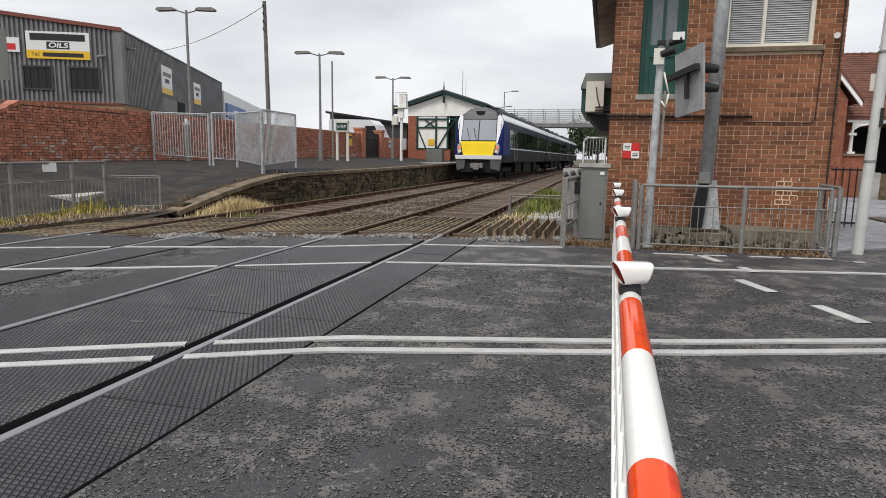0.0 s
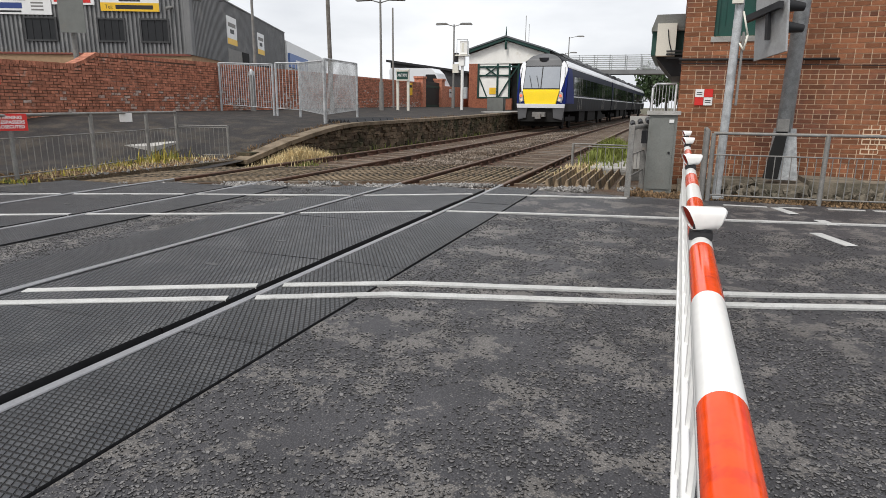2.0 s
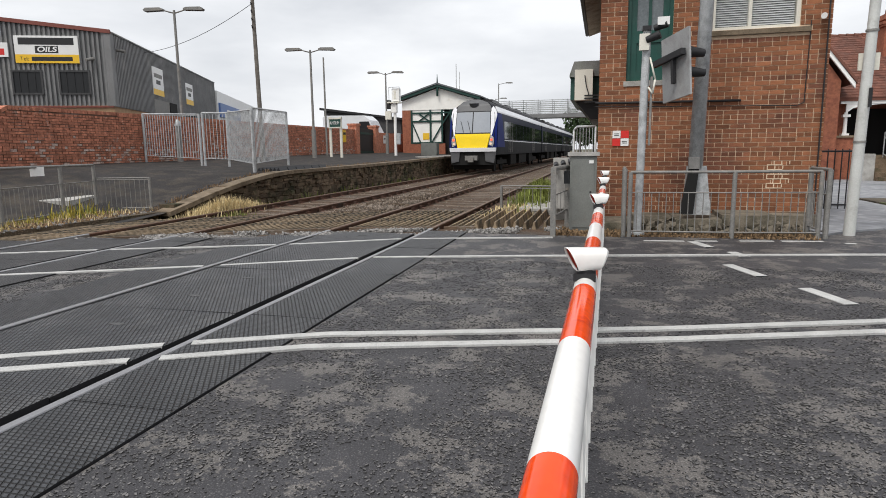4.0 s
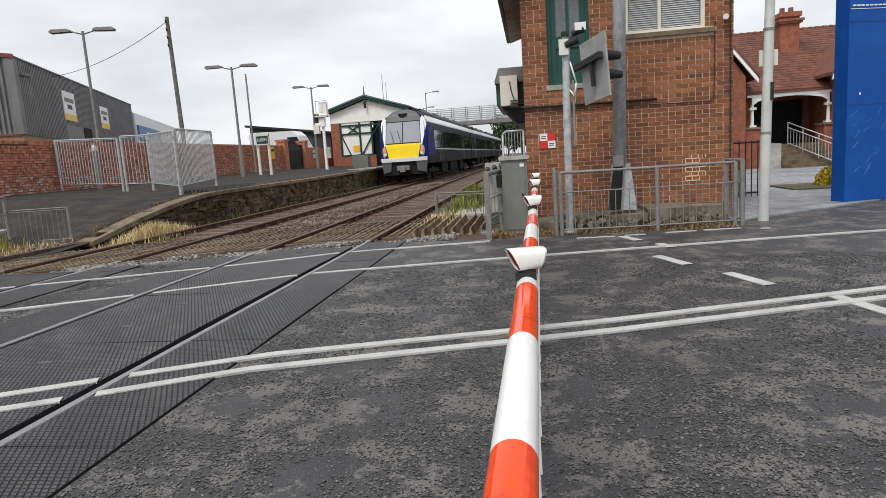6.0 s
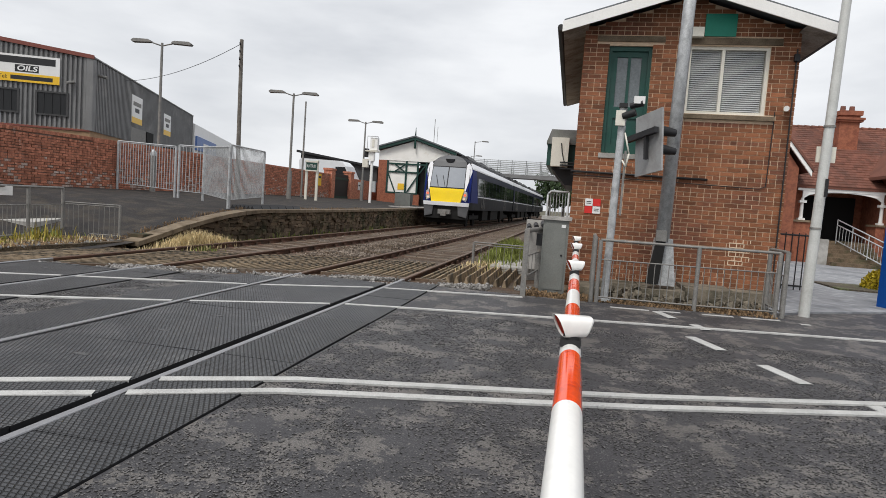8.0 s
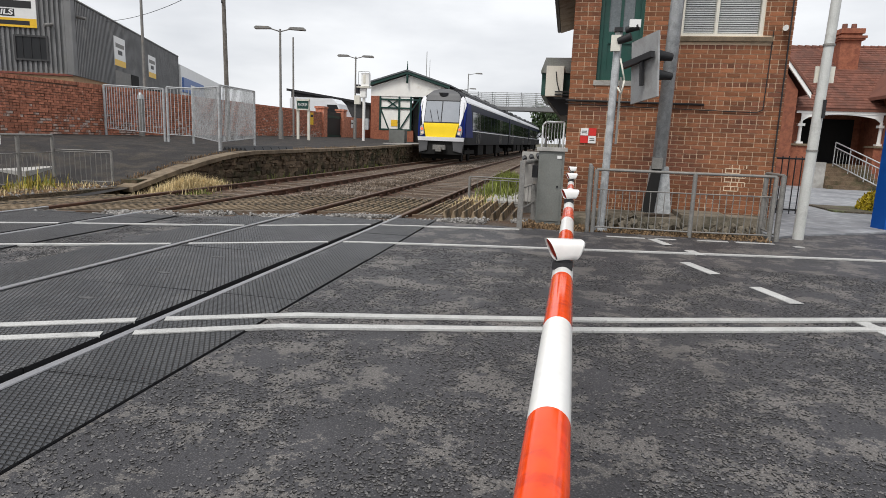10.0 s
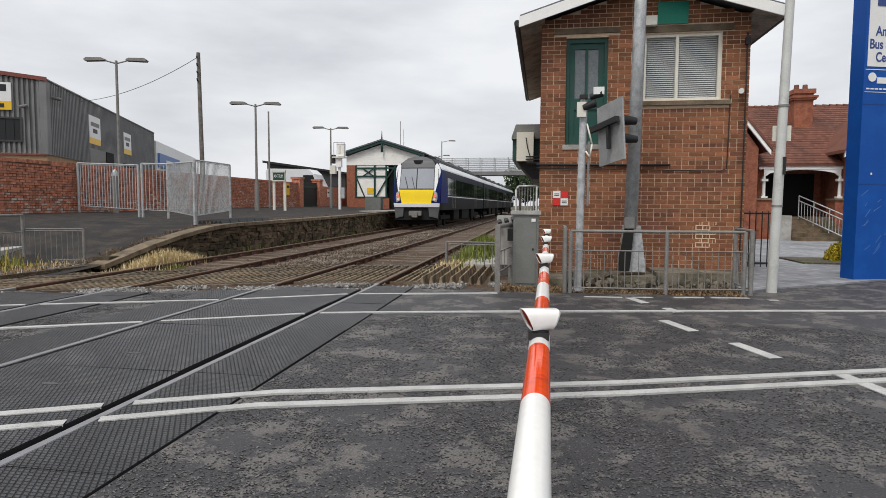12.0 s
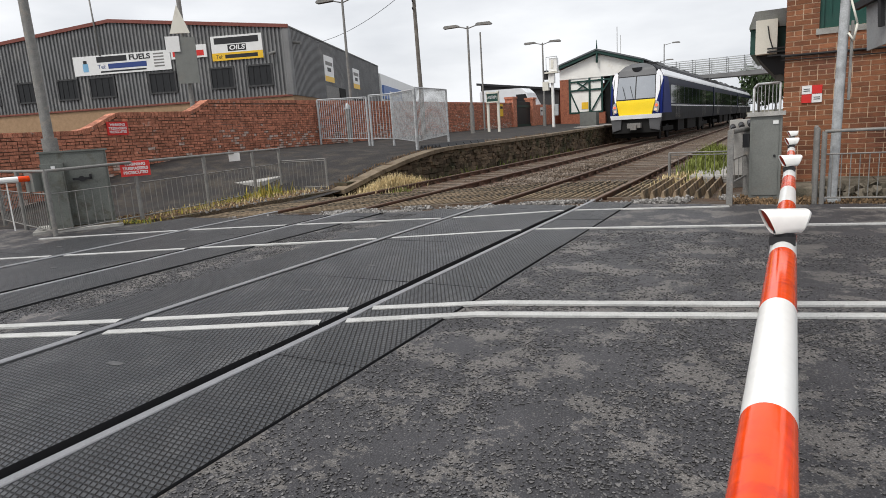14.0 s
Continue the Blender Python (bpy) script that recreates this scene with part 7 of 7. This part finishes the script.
house = thing("station_house", "red brick station house with tiled roof and porch", "house")
HY = 28.0
bm = bm_new()
box(bm, 7.0, 9.3, HY, HY + 8, -0.2, 3.1)
box(bm, 9.3, 12.3, HY + 1.8, HY + 8, -0.2, 3.1)
box(bm, 12.3, 14.3, HY, HY + 8, -0.2, 3.1)
hw_ = part("wall", bm, M_REDBRICK, house)
bm = bm_new()
prism(bm, [(HY - 0.5, 3.0), (HY - 0.5, 3.12), (HY + 4, 6.1), (HY + 8.5, 3.12), (HY + 8.5, 3.0)], 6.6, 14.6, "x")
rf = part("roof", bm, M_TILE, house, "red clay tiled roof")
rr = random.Random(8)
verts, faces = [], []
for j in range(26):
    ya = HY - 0.52 + j * 0.173
    za = 3.13 + (ya - HY + 0.5) * 2.98 / 4.5
    x = 6.6 + (j % 2) * 0.09
    while x < 14.5:
        b = len(verts)
        d = rr.uniform(0.0, 0.012)
        verts += [(x, ya, za + 0.02 + d), (x + 0.17, ya, za + 0.02 + d), (x + 0.17, ya + 0.2, za + 0.125), (x, ya + 0.2, za + 0.125), (x, ya, za), (x + 0.17, ya, za)]
        faces += [(b, b + 1, b + 2, b + 3), (b + 4, b + 5, b + 1, b)]
        x += 0.18
me = bpy.data.meshes.new("tiling")
me.from_pydata(verts, [], faces)
me.materials.append(M_TILE)
o = new("tiling", me)
o.parent = rf
o["kind"] = "stuff"
bm = bm_new()
x = 6.8
while x < 14.5:
    tube(bm, (x, HY + 4, 6.09), (x + 0.3, HY + 4, 6.09), 0.1, 0.07, 8)
    x += 0.3
part("ridge_tiles", bm, M_TILE, rf)["kind"] = "stuff"
# porch posts, arch and dark recess
bm = bm_new()
box(bm, 9.6, 12.0, HY + 1.74, HY + 1.8, 0.9, 2.8)
part("recess", bm, M_DARK, house, "dark entrance recess")
bm = bm_new()
box(bm, 9.0, 12.35, HY - 0.45, HY - 0.38, 2.9, 3.04)
pts = [(9.2 + 2.95 * i / 12, 2.55 + 0.32 * math.sin(math.pi * i / 12) ** 0.4) for i in range(13)]
prism(bm, pts + [(12.15, 2.92), (9.2, 2.92)], HY - 0.42, HY - 0.34, "y")
pa = part("porch_beam", bm, M_WHITE, house, "white arched porch beam")
for x in (9.22, 12.13):
    bm = bm_new()
    tube(bm, (x, HY - 0.38, 1.7), (x, HY - 0.38, 2.6), 0.075, 0.06, 10)
    box(bm, x - 0.13, x + 0.13, HY - 0.5, HY - 0.26, 2.4, 2.5)
    box(bm, x - 0.13, x + 0.13, HY - 0.5, HY - 0.26, 1.66, 1.78)
    part("porch_post", bm, M_WHITE, pa, "white turned porch post")
for x0, x1 in ((8.6, 9.75), (11.9, 13.4)):
    bm = bm_new()
    box(bm, x0, x1, HY - 0.6, HY + 0.2, -0.1, 1.62)
    part("porch_wall", bm, M_REDBRICK, house)
    bm = bm_new()
    box(bm, x0 - 0.04, x1 + 0.04, HY - 0.66, HY + 0.2, 1.62, 1.7)
    part("wall_coping", bm, M_COPING, house)
for i in range(6):
    bm = bm_new()
    box(bm, 9.96, 11.88, HY - 1.9 + 0.3 * i, HY - 1.6 + 0.3 * i if i < 5 else HY + 1.7, 0.0, 0.155 * (i + 1))
    part("step", bm, M_STONE, house, bevel=0.012)
bm = bm_new()
box(bm, 9.55, 9.95, HY - 1.5, HY - 0.6, 0, 1.0)
part("step_pier", bm, M_CONC, house, bevel=0.02)
# gabled bays with white bargeboards
for x0, x1, ze, za in ((6.2, 9.0, 3.6, 5.5), (11.9, 14.4, 3.5, 4.9)):
    bm = bm_new()
    xm = (x0 + x1) / 2
    prism(bm, [(x0 + 0.3, -0.1), (x1 - 0.3, -0.1), (x1 - 0.3, ze + 0.1), (xm, za - 0.25), (x0 + 0.3, ze + 0.1)], HY - 1.2, HY + 1, "y")
    by = part("bay", bm, M_REDBRICK, house, "projecting brick gable bay")
    bm = bm_new()
    for k in (x0 - 0.1, x1 + 0.1):
        prism(bm, [(k, ze - 0.2), (xm, za - 0.17), (xm, za + 0.03), (k, ze)], HY - 1.45, HY - 1.35, "y")
    part("bargeboard", bm, M_WHITE, by, "white bargeboards")
    bm = bm_new()
    prism(bm, [(x0 - 0.15, ze - 0.03), (xm, za), (x1 + 0.15, ze - 0.03), (x1 + 0.15, ze + 0.1), (xm, za + 0.13), (x0 - 0.15, ze + 0.1)], HY - 1.5, HY + 4, "y")
    part("bay_roof", bm, M_TILE, by)
    bm = bm_new()
    box(bm, xm - 0.6, xm + 0.6, HY - 1.24, HY - 1.18, 1.1, 2.7)
    part("window", bm, M_DARKGLASS, by)
bm = bm_new()
box(bm, 11.22, 12.0, HY + 2.2, HY + 3.0, 4.2, 6.4)
box(bm, 11.12, 12.1, HY + 2.1, HY + 3.1, 6.12, 6.2)
box(bm, 11.07, 12.15, HY + 2.05, HY + 3.15, 6.2, 6.3)
box(bm, 11.15, 12.07, HY + 2.12, HY + 3.08, 6.4, 6.6)
ch = part("chimney", bm, M_REDBRICK, rf, "red brick chimney", bevel=0.015)
for x in (11.42, 11.78):
    bm = bm_new()
    tube(bm, (x, HY + 2.6, 6.5), (x, HY + 2.6, 6.85), 0.12, 0.10, 12)
    part("chimney_pot", bm, M_TILE, rf)
hr = thing("handrail", "galvanised handrail beside the station steps", "handrail")
P0, P1 = Vector((10.6, HY - 0.4, 0.85)), Vector((11.7, HY - 2.3, 0.0))
for dz in (0.95, 0.75, 0.12):
    bm = bm_new()
    tube(bm, P0 + Vector((0, 0, dz)), P1 + Vector((0, 0, dz)), 0.025, 0.025, 8)
    part("rail", bm, M_GALV, hr)
for i in range(17):
    p = P0 + (P1 - P0) * i / 16
    bm = bm_new()
    tube(bm, p + Vector((0, 0, 0.0 if i % 5 == 0 else 0.12)), p + Vector((0, 0, 0.95 if i % 5 == 0 else 0.75)), 0.02 if i % 5 == 0 else 0.01, None, 6)
    part("bar", bm, M_GALV, hr)
gt = thing("iron_gate", "black iron gate between signal box and forecourt", "gate")
for k in range(12):
    bm = bm_new()
    tube(bm, (3.75 + 0.13 * k, 14.6, 0), (3.75 + 0.13 * k, 14.6, 1.25), 0.012, None, 6)
    part("bar", bm, M_BLACK, gt)
for zz in (0.1, 1.2):
    bm = bm_new()
    tube(bm, (3.7, 14.6, zz), (5.25, 14.6, zz), 0.02, None, 6)
    part("rail", bm, M_BLACK, gt)
bm = bm_new()
box(bm, 3.66, 4.5, 15.2, 15.45, 0, 1.15)
solid("low_brick_wall", bm, M_REDBRICK, "low red brick wall behind the iron gate", "wall")


def shrub(name, x, y, rx, ry, h, material, label, count, seed, leaf=0.05, z0=0.0):
    r = random.Random(seed)
    verts, faces = [], []
    for _ in range(count):
        a, b = r.uniform(0, 6.283), r.random() ** 0.5
        zz = r.random()
        k = (1 - zz ** 2.2) ** 0.5 * (0.75 + 0.25 * r.random()) * (1 + 0.18 * math.sin(3 * a + seed) + 0.12 * math.sin(7 * a))
        p = Vector((x + rx * k * math.cos(a) * (0.6 + 0.4 * b), y + ry * k * math.sin(a) * (0.6 + 0.4 * b), z0 + h * zz * (0.85 + 0.25 * r.random())))
        e = Euler((r.uniform(0, 6), r.uniform(0, 6), r.uniform(0, 6))).to_matrix()
        b0 = len(verts)
        s = leaf * r.uniform(0.6, 1.4)
        for q in ((-s, 0, 0), (0, -s * 0.5, 0.01), (s, 0, 0), (0, s * 0.5, 0.01)):
            verts.append(tuple(p + e @ Vector(q)))
        faces.append((b0, b0 + 1, b0 + 2, b0 + 3))
    me = bpy.data.meshes.new(name)
    me.from_pydata(verts, [], faces)
    me.materials.append(material)
    t = thing(name, label, "shrub")
    o = new("leaves", me)
    o.parent = t
    bm = bm_new()
    for k in range(5):
        tube(bm, (x, y, z0 - 0.05), (x + rx * 0.5 * math.cos(k * 1.3), y + ry * 0.5 * math.sin(k * 1.3), z0 + h * 0.6), 0.025, 0.01, 6)
    part("stem", bm, M_WOODPOLE, t)
    return t


shrub("shrub", 7.35, 16.4, 0.36, 0.36, 0.45, M_LEAF, "yellow-leaved low shrub beside the totem", 1700, 1)
shrub("shrub", 9.6, 16.2, 0.8, 0.6, 0.8, M_LEAF, "yellow-leaved low shrub beside the totem", 2400, 2)
shrub("shrub", 11.2, 16.6, 0.9, 0.6, 0.8, M_LEAF, "yellow-leaved low shrub behind the totem", 2400, 3)
bm = bm_new()
prism(bm, [(6.2, 15.6), (14, 15.2), (14, 17.4), (6.2, 17.2)], 0.0, 0.05, "z")
solid("planting_bed", bm, M_EARTH, "bark-covered planting bed with kerb", "planting bed")
hall = thing("bus_hall", "pale ribbed-roof bus hall beyond the forecourt", "building")
bm = bm_new()
prism(bm, [(34, 2.75), (34, 2.9), (45, 7.0), (45, 6.85)], 17.0, 44, "x")
rfh = part("roof", bm, M_TEAL, hall, "pale teal ribbed roof")
for k in range(48):
    bm = bm_new()
    prism(bm, [(33.95, 2.91), (33.95, 2.96), (45, 7.06), (45, 7.0)], 17.1 + 0.55 * k, 17.17 + 0.55 * k, "x")
    part("roof_rib", bm, M_CONC, rfh)
for k in range(8):
    bm = bm_new()
    box(bm, 17.4 + 3 * k, 17.75 + 3 * k, 34.2, 34.5, 0, 2.75)
    part("column", bm, M_REDTRIM, hall)
bm = bm_new()
box(bm, 17, 44, 37, 37.2, 0, 3.0)
part("back_wall", bm, M_GALVDULL, hall)
car = thing("parked_car", "dark parked car seen at the forecourt", "car")
CM = Matrix.Translation((17.3, 23.0, 0.012))
bm = bm_new()
prism(bm, [(-0.8, 0.35), (3.4, 0.35), (3.5, 0.75), (2.6, 0.95), (1.9, 1.4), (0.2, 1.42), (-0.6, 0.98), (-0.85, 0.8)], -0.85, 0.85, "y", CM)
part("body", bm, M_CARDARK, car, bevel=0.06, seg=2)
for x in (0.0, 2.6):
    for yy in (-0.88, 0.7):
        bm = bm_new()
        tube(bm, CM @ Vector((x, yy, 0.31)), CM @ Vector((x, yy + 0.18, 0.31)), 0.31, None, 18)
        part("wheel", bm, M_BLACK, car)
bm = bm_new()
box(bm, -0.86, -0.8, -0.7, -0.45, 0.72, 0.86, CM)
part("tail_light", bm, M_SIGNRED, car)
bm = bm_new()
prism(bm, [(0.0, 0.98), (1.85, 0.98), (1.65, 1.32), (0.3, 1.34)], -0.862, -0.85, "y", CM)
part("side_window", bm, M_DARKGLASS, car)
bike = thing("bicycle", "dark parked bicycle beside the bus hall", "bicycle")
for x in (15.6, 16.6):
    bm = bm_new()
    pts = [(x + 0.33 * math.cos(a * math.pi / 10), 24.5, 0.36 + 0.33 * math.sin(a * math.pi / 10)) for a in range(21)]
    pipe(bm, pts, 0.018, 6)
    part("wheel", bm, M_BLACK, bike)
bm = bm_new()
pipe(bm, [(15.6, 24.5, 0.36), (15.85, 24.5, 0.85), (16.4, 24.5, 0.8), (16.6, 24.5, 0.36), (16.1, 24.5, 0.35), (15.85, 24.5, 0.85), (15.8, 24.5, 1.0)], 0.018, 6)
part("bike_frame", bm, M_BLACK, bike)


# ---- distant trees ----
def tree(x, y, h, w, seed, label="distant leafy tree behind the station", count=900, leaf=0.5, z0=0.0):
    t = thing("tree", label, "tree", group="distant trees")
    bm = bm_new()
    tube(bm, (x, y, z0 - 0.3), (x, y, z0 + h * 0.5), 0.25, 0.12, 8)
    for k in range(5):
        a = k * 1.26 + seed
        tube(bm, (x, y, z0 + h * (0.25 + 0.05 * k)), (x + w * 0.4 * math.cos(a), y + w * 0.4 * math.sin(a), z0 + h * (0.55 + 0.06 * k)), 0.1, 0.03, 6)
    part("trunk", bm, M_WOODPOLE, t)
    r = random.Random(seed)
    cl = [(r.uniform(-0.33, 0.33) * w, r.uniform(-0.33, 0.33) * w, h * r.uniform(0.4, 0.85), w * r.uniform(0.14, 0.26)) for _ in range(12)]
    verts, faces = [], []
    for _ in range(count):
        cx, cy, cz, cr = r.choice(cl)
        d = Vector((r.gauss(0, 1), r.gauss(0, 1), r.gauss(0, 0.8))).normalized() * cr * r.uniform(0.6, 1.1)
        e = Euler((r.uniform(0, 6), r.uniform(0, 6), r.uniform(0, 6))).to_matrix()
        b0, s = len(verts), leaf * r.uniform(0.5, 1.2)
        for q in ((-s, 0, 0), (0, -s * 0.55, 0), (s, 0, 0), (0, s * 0.55, 0)):
            verts.append(tuple(Vector((x + cx, y + cy, z0 + cz)) + d + e @ Vector(q)))
        faces.append((b0, b0 + 1, b0 + 2, b0 + 3))
    me = bpy.data.meshes.new("crown")
    me.from_pydata(verts, [], faces)
    me.materials.append(M_LEAFGREEN)
    o = new("crown", me)
    o.parent = t


rt = random.Random(31)
for k in range(22):
    tree(-120 + k * 3.8 + rt.uniform(-1, 1), 190 + rt.uniform(-8, 8), rt.uniform(5.0, 6.8), rt.uniform(6, 9), 100 + k, count=420, leaf=0.9)
tree(-22.5, 62, 4.6, 3.2, 7, "rounded green tree behind the boundary wall", 900, 0.25)
for k in range(7):
    tree(-3.5 + k * 2.2, 105 + 5 * k, rt.uniform(6.5, 10), rt.uniform(5, 7), 60 + k, "leafy tree beyond the footbridge", 900, 0.4)
for k in range(10):
    tree(6 + k * 6, 120 + rt.uniform(-6, 6), rt.uniform(7, 9), 7, 80 + k, count=420, leaf=0.8)
bm = bm_new()
prism(bm, [(-1.0, -0.2), (6.0, -0.2), (6.0, 1.0), (-0.4, 1.0)], 20, 70, "y")
solid("platform_far", bm, M_CONC, "second platform beside the running line", "platform")
